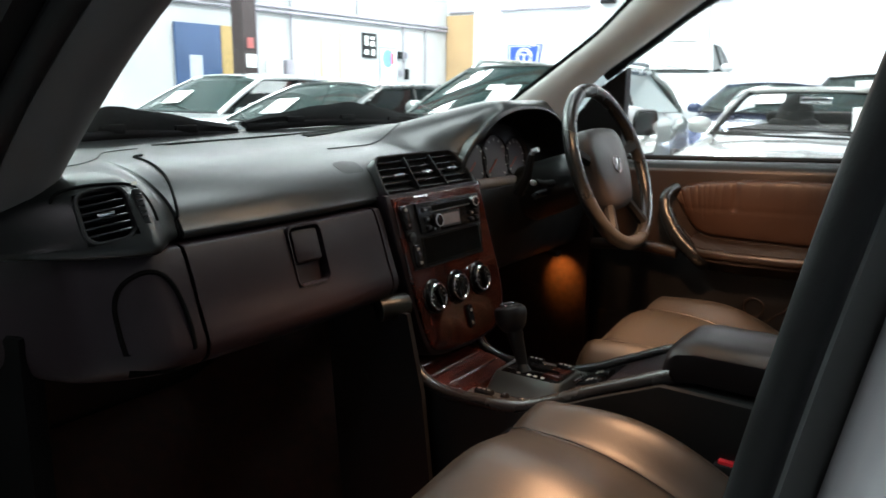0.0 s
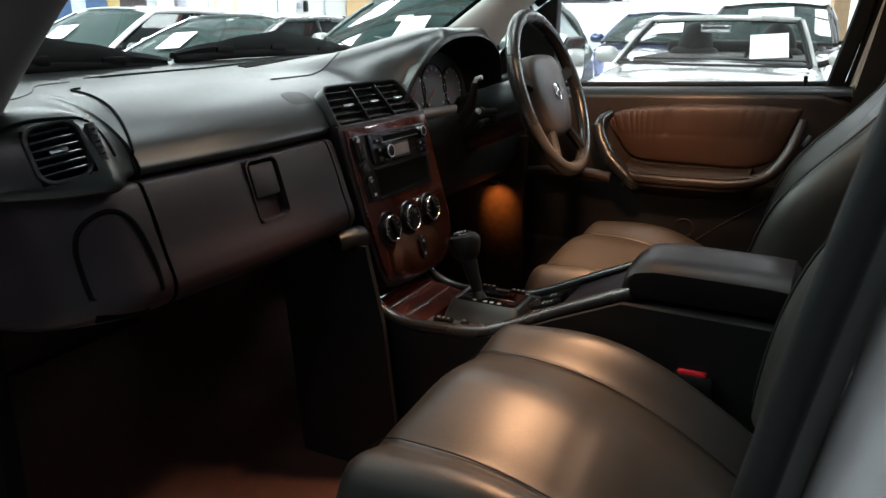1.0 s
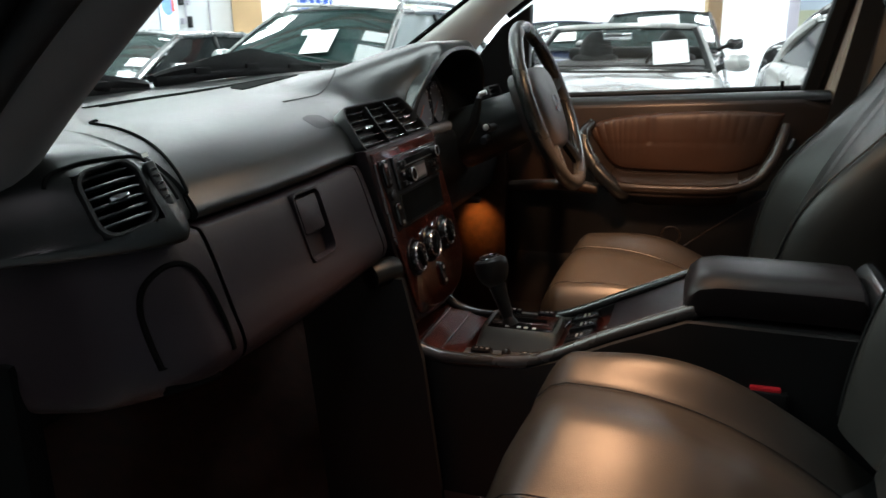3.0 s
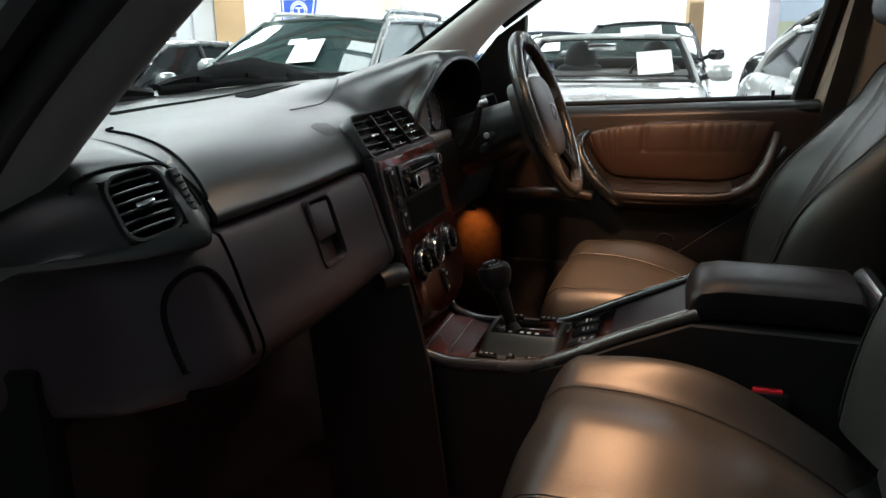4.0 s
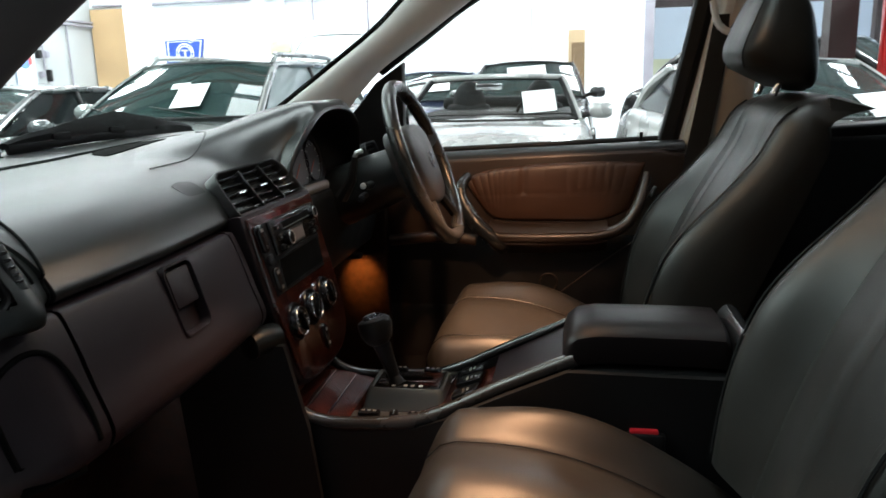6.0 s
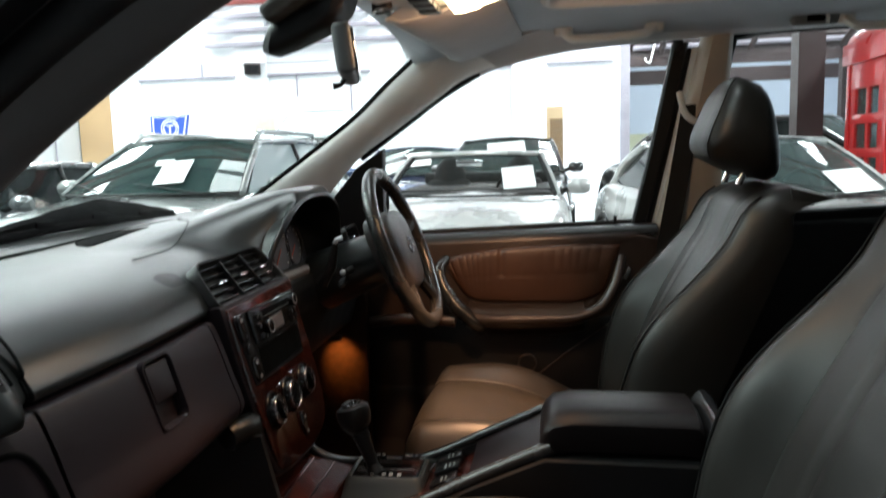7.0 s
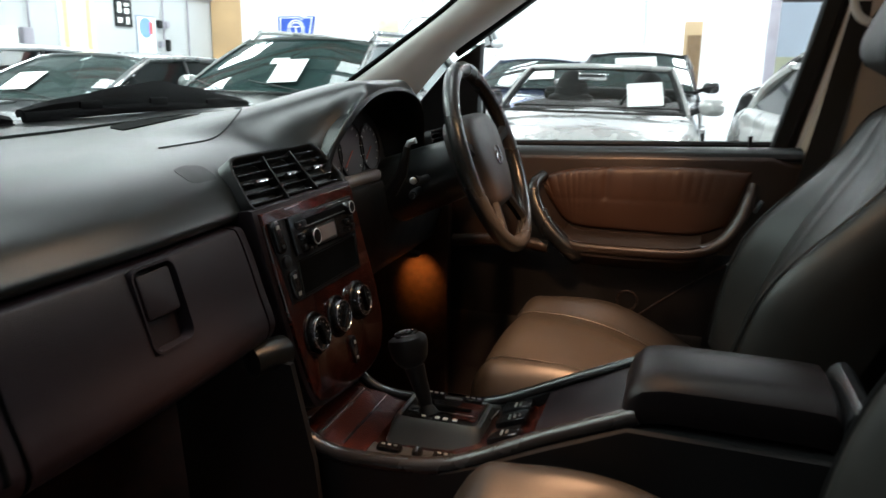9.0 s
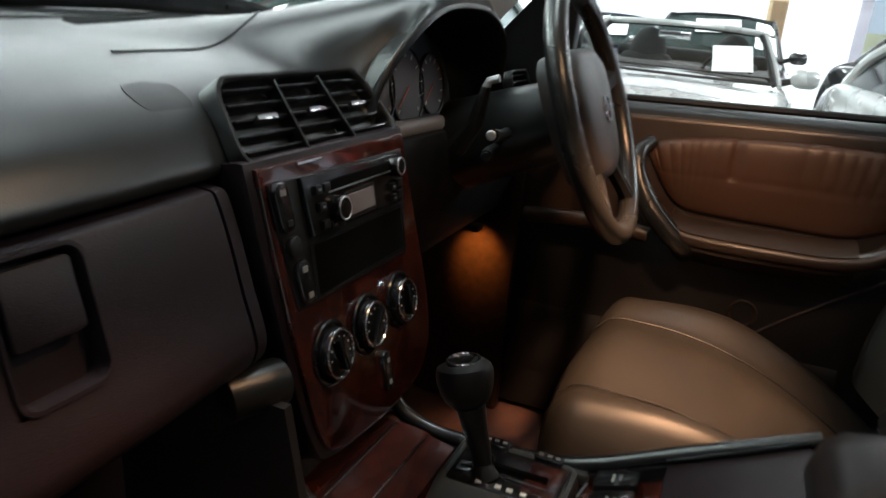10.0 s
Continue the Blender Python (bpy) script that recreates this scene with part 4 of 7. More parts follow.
rows = [[st(0.009 + su * 0.090 * f, 0.1665 + sv * 0.0235 * f, d) for su, sv in ((-1, -1), (1, -1), (1, 1), (-1, 1))] for f, d in ((1.05, 0.0065), (1.0, 0.0075), (0.97, 0.004))]
part("storage_slot", sheet(rows, loop_u=True), SHINY, stack, "open black storage slot")
part("slot_back", rbox(st(0.009, 0.1665, 0.0065), (0.176, 0.044, 0.001), 0, 1, sq), PITCH, stack)
# heater knobs
for i, u in enumerate((-0.070, 0.002, 0.078)):
    v = (0.085, 0.088, 0.090)[i]
    kb = part("heater_knob", disc(st(u, v, 0.014), sn, 0.0235, 0.016, 36, 0.003, 0.0262), SHINY, stack, "black heater knob with chrome ring")
    part("ring", tube(ring_path(st(u, v, 0.0142), sn, 0.0225, 36), 0.0016, 8, loop=True), CHROME, kb)
    part("base_ring", tube(ring_path(st(u, v, 0.004), sn, 0.0290, 36), 0.0026, 8, loop=True), SHINY, kb)
    part("grip", rbox(st(u, v, 0.017), (0.007, 0.036, 0.006), 0.002, 2, sq @ pose(0, 0, 0, 0, 0, (20, -35, 10)[i])), SHINY, kb)
    for a in range(-3, 4):
        t = radians(90 + a * 32)
        part("mark", rbox(st(u + 0.0165 * math.cos(t), v + 0.0165 * math.sin(t), 0.0143), (0.0017, 0.0017, 0.0006), 0, 1, sq), LEGEND, kb)
sw = part("small_switch", slab(rounded(0.017, 0.044, 0.006), st(0.030, 0.026, 0.002), sx + sy * 0.1, sy - sx * 0.1, 0.006, 0.002), SHINY, stack, "black switch with two marks")
for v in (0.038, 0.014):
    part("switch_mark", rbox(st(0.030, v, 0.0085), (0.006, 0.005, 0.0006), 0, 1, sq), LEGEND, sw)
# padded knee roll beside the stack
part("knee_roll", tube(spline([(-0.165, -0.205, 0.936), (-0.158, -0.19, 0.937), (-0.150, -0.172, 0.937), (-0.145, -0.155, 0.936)], 5), [0.012] + [0.021] * 15, 16), DASH, dash, "dark knee roll")
part("footwell_panel", slab([(-0.26, 0.45), (-0.05, 0.45), (-0.09, 0.80), (-0.12, 0.93), (-0.30, 0.93)], (0, -0.172, 0), (1, 0, 0), (0, 0, 1), 0.01), BLACK, dash)

# instrument cluster
cl = part("gauge_panel", rbox((-0.296, 0.36, 1.135), (0.02, 0.40, 0.17), 0.01, 2, pose(0, 0, 0, 0, -10, 0)), mat("cluster_grey", (0.030, 0.026, 0.026), 0.4), dash, "dark instrument cluster with round dials")
cn, cy_ = Vector((0.985, 0, 0.17)), Vector((-0.17, 0, 0.985))
cq = Matrix((sx, cy_, cn)).transposed().to_4x4()
GAUGE = mat("dial_face", (0.045, 0.038, 0.038), 0.5)
for y, r in ((0.275, 0.046), (0.365, 0.056), (0.455, 0.046)):
    c = Vector((-0.284, y, 1.135))
    g = part("dial", disc(c + cn * 0.002, cn, r, 0.004, 32), GAUGE, cl, "black round dial")
    part("bezel", tube(ring_path(c + cn * 0.003, cn, r, 32), 0.0018, 6, loop=True), BLACK, g)
    for a in range(11):
        t = radians(225 - 27 * a)
        p = c + sx * (r * 0.82 * math.cos(t)) + cy_ * (r * 0.82 * math.sin(t)) + cn * 0.0025
        part("tick", rbox(p, (0.006, 0.0014, 0.0006), 0, 1, cq @ pose(0, 0, 0, 0, 0, math.degrees(t))), CREAM, g)
    t = radians(215)
    part("needle", rbox(c + (sx * math.cos(t) + cy_ * math.sin(t)) * r * 0.42 + cn * 0.005, (r * 0.85, 0.0022, 0.001), 0, 1, cq @ pose(0, 0, 0, 0, 0, 215)), AMBERNEEDLE, g, "orange needle")
part("cluster_lip", tube([(-0.215, 0.175, 1.100), (-0.21, 0.36, 1.096), (-0.215, 0.51, 1.100)], 0.012, 10), mat("grey_lip", (0.22, 0.21, 0.22), 0.4), dash, "grey cluster lip")
# driver's lower dashboard
rows = [spline([(x, y, z) for x, z in ((-0.30, 1.088), (-0.215, 1.094), (-0.19, 1.082), (-0.185, 1.02), (-0.20, 0.95), (-0.23, 0.90), (-0.35, 0.88))], 3) for y in np.linspace(0.155, 0.715, 10)]
part("driver_lower_panel", thick(rows, (-0.02, 0, 0)), BLACK, dash, "black lower panel under the steering column")

# ---------------------------------------------------------------- steering wheel and column
hub = Vector((-0.010, 0.378, 1.137))
ax = Vector((0.93, 0, 0.36)).normalized()
wheelth = thing("steering_wheel", "dark leather steering wheel with four spokes and airbag hub", "steering wheel", hub)
R = 0.166
part("rim", tube(ring_path(hub, ax, R, 64), 0.0145, 14, loop=True, up=tuple(ax)), RIM, wheelth, "dark leather wheel rim")
up = ax.cross(sx)


def wp_(u, v, d=0.0):
    return hub + sx * u + up * v + ax * d


pado = [(-0.095, 0.045), (-0.085, 0.07), (-0.05, 0.085), (0.05, 0.085), (0.085, 0.07), (0.095, 0.045), (0.093, 0.0), (0.075, -0.055), (0.045, -0.088), (-0.045, -0.088), (-0.075, -0.055), (-0.093, 0.0)]
ring = [np.array(q) for q in spline([(*q, 0) for q in pado + pado[:1]], 4)][:-1]
rows = [[wp_(q[0] * f, q[1] * f, d) for q in ring] for f, d in ((0.98, -0.045), (1.0, -0.02), (0.98, -0.006), (0.93, 0.003), (0.8, 0.009), (0.5, 0.013), (0.2, 0.014), (0.01, 0.014))]
part("airbag_pad", sheet(rows, loop_u=True, caps=True), mat("hub_plastic", (0.020, 0.0175, 0.0185), 0.5, 0, 0.06, 10, 0.3, 900), wheelth, "grey airbag hub")
part("emblem", tube(ring_path(wp_(0, 0.0, 0.015), ax, 0.017, 28), 0.0018, 6, loop=True), CHROME, wheelth, "round chrome emblem")
for a in (90, 210, 330):
    t = radians(a)
    part("emblem_ray", tube([wp_(0, 0.0, 0.015), wp_(0.016 * math.cos(t), 0.016 * math.sin(t), 0.015)], [0.002, 0.0008], 6), CHROME, wheelth)
for a, w in ((14, 0.034), (166, 0.034), (-58, 0.026), (-122, 0.026)):
    t = radians(a)
    c0, c1 = (0.07 * math.cos(t), 0.07 * math.sin(t)), (R * math.cos(t), R * math.sin(t))
    tn = (-math.sin(t), math.cos(t))
    rows = []
    for k in np.linspace(0, 1, 7):
        pu, pv = c0[0] + (c1[0] - c0[0]) * k, c0[1] + (c1[1] - c0[1]) * k
        h = w * (1 - 0.35 * math.sin(math.pi * k))
        rows.append([wp_(pu + tn[0] * h * s / 2, pv + tn[1] * h * s / 2, d - 0.012 * (1 - k)) for s, d in ((-1, 0.002), (-0.6, 0.010), (0.6, 0.010), (1, 0.002), (0.6, -0.008), (-0.6, -0.008))])
    part("spoke", sheet(rows, loop_u=True, caps=True), WIPER, wheelth, "black wheel spoke")
part("column_shroud", sheet([[hub + ax * d + sx * (r * math.cos(k)) + up * (r * 0.85 * math.sin(k)) for k in np.linspace(0, 2 * math.pi, 20, endpoint=False)] for d, r in ((-0.035, 0.056), (-0.05, 0.064), (-0.12, 0.07), (-0.20, 0.075))], loop_u=True, caps=True), DASH, wheelth, "grey steering column shroud")
for pts, r in (([(-0.11, 0.31, 1.10), (-0.10, 0.25, 1.105), (-0.095, 0.20, 1.112)], [0.008, 0.007, 0.009]), ([(-0.12, 0.30, 1.08), (-0.115, 0.26, 1.082), (-0.11, 0.235, 1.08)], [0.007, 0.007, 0.008])):
    part("stalk", tube(pts, r, 10), BLACK, wheelth, "black column stalk")
    part("stalk_tip", disc(Vector(pts[-1]) + Vector((0.003, -0.012, 0.002)), (0.3, -1, 0.2), 0.006, 0.014, 16, 0.002), STEEL if r[2] > 0.0085 else BLACK, wheelth, "bright stalk tip")
part("release_lever", tube([(-0.15, 0.235, 1.085), (-0.125, 0.225, 1.12), (-0.115, 0.222, 1.165)], [0.014, 0.010, 0.006], 8), BLACK, wheelth)
part("lever_tip", tube([(-0.118, 0.222, 1.158), (-0.112, 0.222, 1.172), (-0.10, 0.222, 1.176)], 0.005, 8), STEEL, wheelth, "bright lever tip")

# ---------------------------------------------------------------- centre console
con = thing("centre_console", "dark centre console with wood veneer tray", "console", (0.2, 0, 0.5))
side = [(-0.16, 0.86), (-0.135, 0.80), (-0.08, 0.785), (0.06, 0.790), (0.11, 0.808), (0.19, 0.846), (0.29, 0.890), (0.60, 0.885), (0.62, 0.50), (-0.22, 0.50)]
for s, yy in ((1, 0.068), (-1, -0.136)):
    part("console_side", slab(side, (0, yy + (0.006 if s < 0 else 0.0), 0), (1, 0, 0), (0, 0, 1), 0.012), BLACK, con, "black console side panel")
    k = 0.018 * (s < 0)
    rim_pts = spline([(-0.155, yy, 0.86), (-0.128, yy, 0.812), (-0.08, yy, 0.792), (0.0, yy, 0.793), (0.06, yy + k * 0.3, 0.798), (0.11, yy + k * 0.7, 0.814), (0.19, yy + k, 0.852), (0.30, yy + k, 0.902)], 6)
    part("console_rim", tube(rim_pts, 0.0085 if s > 0 else 0.0115, 12), RAIL, con, "dark rounded console rim")
part("console_tray", thick([[(x, y, z) for y in np.linspace(-0.130, 0.062, 7)] for x, z in ((-0.16, 0.845), (-0.140, 0.800), (-0.11, 0.780), (-0.06, 0.775), (0.05, 0.778), (0.09, 0.790), (0.165, 0.818), (0.30, 0.868))], (0, 0, -0.01)), WOOD, con, "glossy burl wood tray")
part("tray_lid", sheet([[(x, y, z) for y in np.linspace(-0.122, 0.055, 5)] for x, z in ((-0.150, 0.812), (-0.122, 0.804), (-0.116, 0.800), (-0.085, 0.797), (-0.079, 0.793), (-0.050, 0.788), (-0.046, 0.778), (-0.14, 0.778))], loop_v=True), WOOD, con, "burl wood ashtray lid")
# highlight lines on the glossy lid, drawn as chrome strips
for x, z in ((-0.119, 0.803), (-0.082, 0.7965)):
    part("lid_highlight", tube([(x, -0.110, z), (x, 0.045, z)], 0.0016, 8), CHROME, con, "thin chrome strip for a highlight on the ashtray lid")
gx, gy = 0.024, 0.012
sp = part("shift_surround", sheet([[(gx + u, gy + v + (0.806 - z) * -0.35, z) for u, v in rounded(a, w_, 0.012)] for a, w_, z in ((0.140, 0.116, 0.774), (0.132, 0.098, 0.796), (0.126, 0.092, 0.805), (0.118, 0.084, 0.807), (0.112, 0.078, 0.803))], loop_u=True, caps=True), GREYRIM, con, "grey shift gate surround")
part("shift_gate", rbox((gx, gy, 0.804), (0.110, 0.076, 0.004), 0.001), SHINY, sp, "gloss black shift gate")
part("gate_inlay", rbox((gx + 0.035, gy + 0.002, 0.8068), (0.034, 0.056, 0.002), 0.001), WOOD, sp, "burl wood inlay of the shift gate")
part("gate_slot", tube([(gx - 0.045, gy + 0.012, 0.806), (gx - 0.022, gy + 0.012, 0.806), (gx - 0.018, gy + 0.002, 0.806), (gx + 0.040, gy + 0.002, 0.806)], 0.005, 6), PITCH, sp, "dark stepped gate slot")
part("slot_lip", tube([(gx - 0.048, gy - 0.006, 0.8075), (gx - 0.022, gy - 0.007, 0.8075), (gx - 0.014, gy - 0.012, 0.8075), (gx + 0.046, gy - 0.012, 0.8075)], 0.0013, 6), CHROME, sp, "thin bright gate edge")
part("gate_trim", rbox((gx - 0.040, gy - 0.014, 0.8075), (0.020, 0.018, 0.004), 0.002), CHROME, sp, "bright gate indicator")
for k in range(4):
    part("gate_mark", rbox((gx - 0.022 + (0.0, 0.020, 0.032, 0.046)[k], gy - 0.030, 0.8068), (0.006, 0.006, 0.001), 0), CREAM, sp, "pale gear letter mark")
part("switch_strip", rbox((0.026, -0.098, 0.784), (0.150, 0.030, 0.012), 0.003, 2), GREYRIM, con, "grey switch strip beside the rim")
part("switch_strip", rbox((0.034, 0.0585, 0.796), (0.130, 0.014, 0.014), 0.003, 2), GREYRIM, con, "grey switch strip beside the rim")
for x, y, w, z in ((-0.020, -0.098, 0.036, 0.793), (0.020, -0.098, 0.014, 0.793), (0.060, -0.098, 0.036, 0.793), (0.055, 0.0585, 0.034, 0.805), (-0.004, 0.0585, 0.034, 0.805)):
    ws_ = part("window_switch", sheet([[(x + u * f, y + v * f, z + d) for u, v in rounded(w, 0.017, 0.006)] for f, d in ((1.0, -0.006), (1.0, 0.0), (0.92, 0.003), (0.75, 0.0035 if w > 0.02 else 0.005), (0.02, 0.002))], loop_u=True, caps=True), SHINY, con, "black console switch")
    for k in (-1, 0, 1) if w > 0.02 else ():
        part("switch_mark", rbox((x + k * 0.009, y, z + 0.0042), (0.005, 0.004, 0.0008), 0), LEGEND, ws_)
for y, mark in ((0.046, 1), (0.004, 2), (-0.046, 1)):
    hs = part("seat_heater_switch", rbox((0.128, y, 0.811), (0.046, 0.034, 0.012), 0.004, 2, pose(0, 0, 0, 0, -20, 0)), SHINY, con, "black rocker switch")
    for k in range(mark + 1):
        part("switch_mark", rbox((0.124 + 0.007 * k, y - 0.004, 0.8165 + 0.0026 * k), (0.003, 0.014 - 0.004 * k, 0.0008), 0, 1, pose(0, 0, 0, 0, -20, 0)), LEGEND, hs)
# gloss highlight beside the switches, put in as a small chrome bar
part("gate_highlight_strip", tube([(0.094, 0.010, 0.802), (0.100, 0.034, 0.806)], 0.0022, 8), CHROME, con, "chrome strip for a highlight behind the shift gate")
part("coin_box", slab([(0.168, 0.800), (0.290, 0.858), (0.290, 0.897), (0.24, 0.872), (0.172, 0.838)], (0, 0.056, 0), (1, 0, 0), (0, 0, 1), 0.160, 0.004), DASH_LOW, con, "dark smooth console ramp")
part("ramp_edge", tube([(0.170, 0.058, 0.843), (0.24, 0.058, 0.876), (0.288, 0.058, 0.901)], 0.0022, 8), SHINY, con)
lid = ((-0.070, -0.045), (-0.074, -0.022), (-0.071, -0.004), (-0.060, 0.006), (-0.03, 0.010), (0, 0.011), (0.03, 0.010), (0.060, 0.006), (0.071, -0.004), (0.074, -0.022), (0.070, -0.045))
part("armrest_lid", sheet([[(x, -0.052 + y * w, z + h) for y, h in lid] for x, z, w in ((0.282, 0.905, 0.92), (0.288, 0.925, 0.97), (0.303, 0.938, 1.0), (0.33, 0.943, 1.0), (0.40, 0.943, 1.0), (0.48, 0.942, 1.0), (0.508, 0.940, 1.0), (0.515, 0.930, 0.98))], loop_u=True, caps=True), mat("armrest_vinyl", (0.0085, 0.0064, 0.0068), 0.40, 0, 0.08, 10, 0.3, 700, spec=0.11), con, "smooth dark grey armrest lid")
part("armrest_box", rbox((0.43, -0.038, 0.825), (0.31, 0.185, 0.13), 0.02, 3), BLACK, con, "black armrest box")
part("armrest_hinge", sheet([[(0.537 + 0.02 * math.cos(k), y, 0.915 + 0.034 * math.sin(k)) for k in np.linspace(0, 2 * math.pi, 14, endpoint=False)] for y in (-0.125, 0.022)], loop_u=True, caps=True), SHINY, con, "armrest hinge cover")

gl = thing("gear_lever", "black automatic gear lever with rounded knob", "gear lever", (0.0, -0.03, 0.80))
part("shaft", tube(spline([(0.004, -0.004, 0.80), (-0.004, 0.000, 0.825), (-0.014, 0.003, 0.850), (-0.022, 0.006, 0.870)], 4), [0.0080 + 0.0006 * k for k in range(13)], 14), BLACK, gl, "black leather lever shaft")
part("boot", tube([(0.004, -0.004, 0.803), (0.001, -0.003, 0.811), (-0.002, -0.001, 0.818)], [0.015, 0.012, 0.0075], 16), BLACK, gl, "black collar at the lever's foot")
kp = [(-0.022, 0.006, 0.868, 0.0100), (-0.024, 0.0065, 0.8725, 0.0175), (-0.026, 0.007, 0.879, 0.0232), (-0.029, 0.0075, 0.887, 0.0268), (-0.032, 0.0085, 0.897, 0.0290), (-0.034, 0.009, 0.905, 0.0292), (-0.0355, 0.0095, 0.911, 0.0275), (-0.0365, 0.010, 0.9145, 0.0220), (-0.037, 0.010, 0.9158, 0.015)]
part("knob", tube([q[:3] for q in kp], [q[3] for q in kp], 24), BLACK, gl, "black leather gear knob")
part("knob_badge", disc((-0.0370, 0.010, 0.9175), (-0.2, 0, 1), 0.0175, 0.003, 28, 0.001), SHINY, gl, "round dark badge on the knob")
part("knob_ring", tube(ring_path((-0.0372, 0.010, 0.9178), (-0.2, 0, 1), 0.0165, 28), 0.0013, 6, loop=True), CHROME, gl, "bright ring on the knob")

# ---------------------------------------------------------------- seats
def groove(u, at, w=0.02):
    return math.exp(-(((u - at) / w) ** 2))


def bolster(v):
    return math.sin(math.pi * min(1, 0.15 + v * 0.95)) ** 0.7 * (1 - 0.75 * ss(0.35, 0.8, v))


def front_seat(name, dx, y0, dz, rake, label):
    """A leather front seat: cushion front edge at dx, middle at y0."""
    ob = thing(name, label, "car seat", (dx + 0.28, y0, 0.55), "front seats")
    # cushion: a net over its top, then down its sides
    nu, nv = 41, 45
    W, L = 0.252, 0.50
    rows = []
    for j in range(nv):
        v = j / (nv - 1)
        row = []
        fr = max(0.0, 1 - v / 0.12)
        hw = W * (1 - 0.10 * fr**2.2) * (1 - 0.03 * v)
        for i in range(nu):
            u = -1 + 2 * i / (nu - 1)
            au = abs(u)
            bol = 0.035 * ss(0.52, 0.80, au) * (0.5 + 0.5 * ss(0.05, 0.5, v))
            z = 0.831 + dz - 0.30 * max(0.0, v - 0.2) ** 2 + bol
            z += 0.032 * (1 - (au / 0.53) ** 1.35) * (au < 0.53) * ss(-0.02, 0.16, v)
            z -= 0.088 * max(0.0, (au - 0.80) / 0.20) ** 2.2
            z -= 0.050 * fr**2.4
            z -= 0.007 * groove(au, 0.53, 0.014) + 0.0020 * groove(u, 0.0, 0.008) * ss(0.02, 0.10, v)
            z -= 0.003 * groove(v, 0.47, 0.008) * (au < 0.53)
            z += 0.0025 * noise.noise(Vector((u * 2.5 + dx * 9, v * 4, 1.3)))
            row.append((dx + 0.02 * u * u * fr + L * v, y0 + hw * u, z))
        rows.append(row)
    full = []
    for r in rows:
        a, b = np.array(r[0]), np.array(r[-1])
        full.append([a + (0, 0.03, -0.12), a + (0, 0.004, -0.07), a + (0, -0.004, -0.03), *r, b + (0, 0.004, -0.03), b + (0, -0.004, -0.07), b + (0, -0.03, -0.12)])
    f0 = [np.array(q) for q in full[0]]
    front = [[np.array((q[0] + 0.05, q[1], min(q[2], 0.79 + dz) - 0.05)) for q in f0], [np.array((q[0] + 0.012, q[1], q[2] - 0.030)) if 2 < k < len(f0) - 3 else q for k, q in enumerate(f0)]]
    part("cushion", sheet(front + full, caps=True), LEATHER, ob, "charcoal leather seat cushion with stitched seams", 50)
    for uu in (0.53, -0.53):
        pts = [(dx + L * v, y0 + W * (1 - 0.10 * max(0, 1 - v / 0.12) ** 2.2) * (1 - 0.03 * v) * uu, 0.831 + dz - 0.30 * max(0.0, v - 0.2) ** 2 + 0.002 - 0.050 * max(0.0, 1 - v / 0.12) ** 2.4 + 0.0008) for v in np.linspace(0.03, 0.97, 24)]
        part("stitching", tube(pts, 0.0011, 5), BLACK, ob)
    pts = [(dx + L * 0.47, y0 + W * 0.985 * u, 0.831 + dz - 0.30 * 0.27**2 + 0.032 * (1 - (abs(u) / 0.53) ** 1.35) - 0.0028) for u in np.linspace(-0.5, 0.5, 40)]
    part("stitching", tube(pts, 0.0010, 5), BLACK, ob)
    part("front_valance", rbox((dx + 0.075, y0, 0.695 + dz), (0.05, 0.40, 0.09), 0.02, 3), BLACK, ob, "black plastic valance under the cushion")
    part("cushion_base", rbox((dx + 0.28, y0, 0.655 + dz), (0.40, 0.42, 0.14), 0.03, 3), BLACK, ob, "black seat base")
    for s in (1, -1):
        part("seat_rail", rbox((dx + 0.26, y0 + s * 0.17, 0.55), (0.52, 0.035, 0.04), 0.006), STEEL, ob, "metal seat rail")
    # backrest in its own reclined frame
    foot = np.array((dx + 0.405 + rake, y0, 0.775 + dz))
    lean = radians(23)
    al, fw = np.array((math.sin(lean), 0, math.cos(lean))), np.array((-math.cos(lean), 0, math.sin(lean)))
    H = 0.588
    rows = []
    for j in range(41):
        v = j / 40
        tp = max(0.0, (v - 0.86) / 0.14)
        hw = (0.245 - 0.012 * math.sin(math.pi * v) + 0.01 * math.sin(math.pi * v * 1.0)) * (1 - 0.04 * ss(0.45, 1, v)) * (1 - 0.11 * tp**2.4)
        row = []
        for i in range(37):
            u = -1 + 2 * i / 36
            au = abs(u)
            d = 0.055 * ss(0.48, 0.80, au) * bolster(v)
            d += 0.010 * (1 - (au / 0.5) ** 2) * (au < 0.5) - 0.055 * max(0.0, (au - 0.82) / 0.18) ** 2.2
            d -= 0.010 * groove(au, 0.52, 0.022) + 0.006 * groove(au, 0.0, 0.02) * (0.1 < v < 0.85)
            d -= 0.07 * tp**2.2
            d += 0.02 * math.sin(math.pi * min(1, v * 1.3))
            d += 0.002 * noise.noise(Vector((u * 2.5, v * 4 + dx * 7, 4.1)))
            row.append(foot + al * (H * v) + fw * d + np.array((0, hw * u, 0)))
        back = [foot + al * (H * v - 0.01) - fw * (0.105 - 0.035 * tp - 0.02 * abs(u) ** 3) + np.array((0, hw * u * 0.98, 0)) for u in np.linspace(1, -1, 9)]
        rows.append(row + back)
    part("backrest", sheet(rows, loop_u=True, caps=True), LEATHER, ob, "charcoal leather backrest with side bolsters", 50)
    for uu in (0.84, -0.84):
        pts = []
        for v in np.linspace(0.02, 0.93, 26):
            tp = max(0.0, (v - 0.86) / 0.14)
            hw = 0.245 * (1 - 0.04 * ss(0.45, 1, v)) * (1 - 0.11 * tp**2.4)
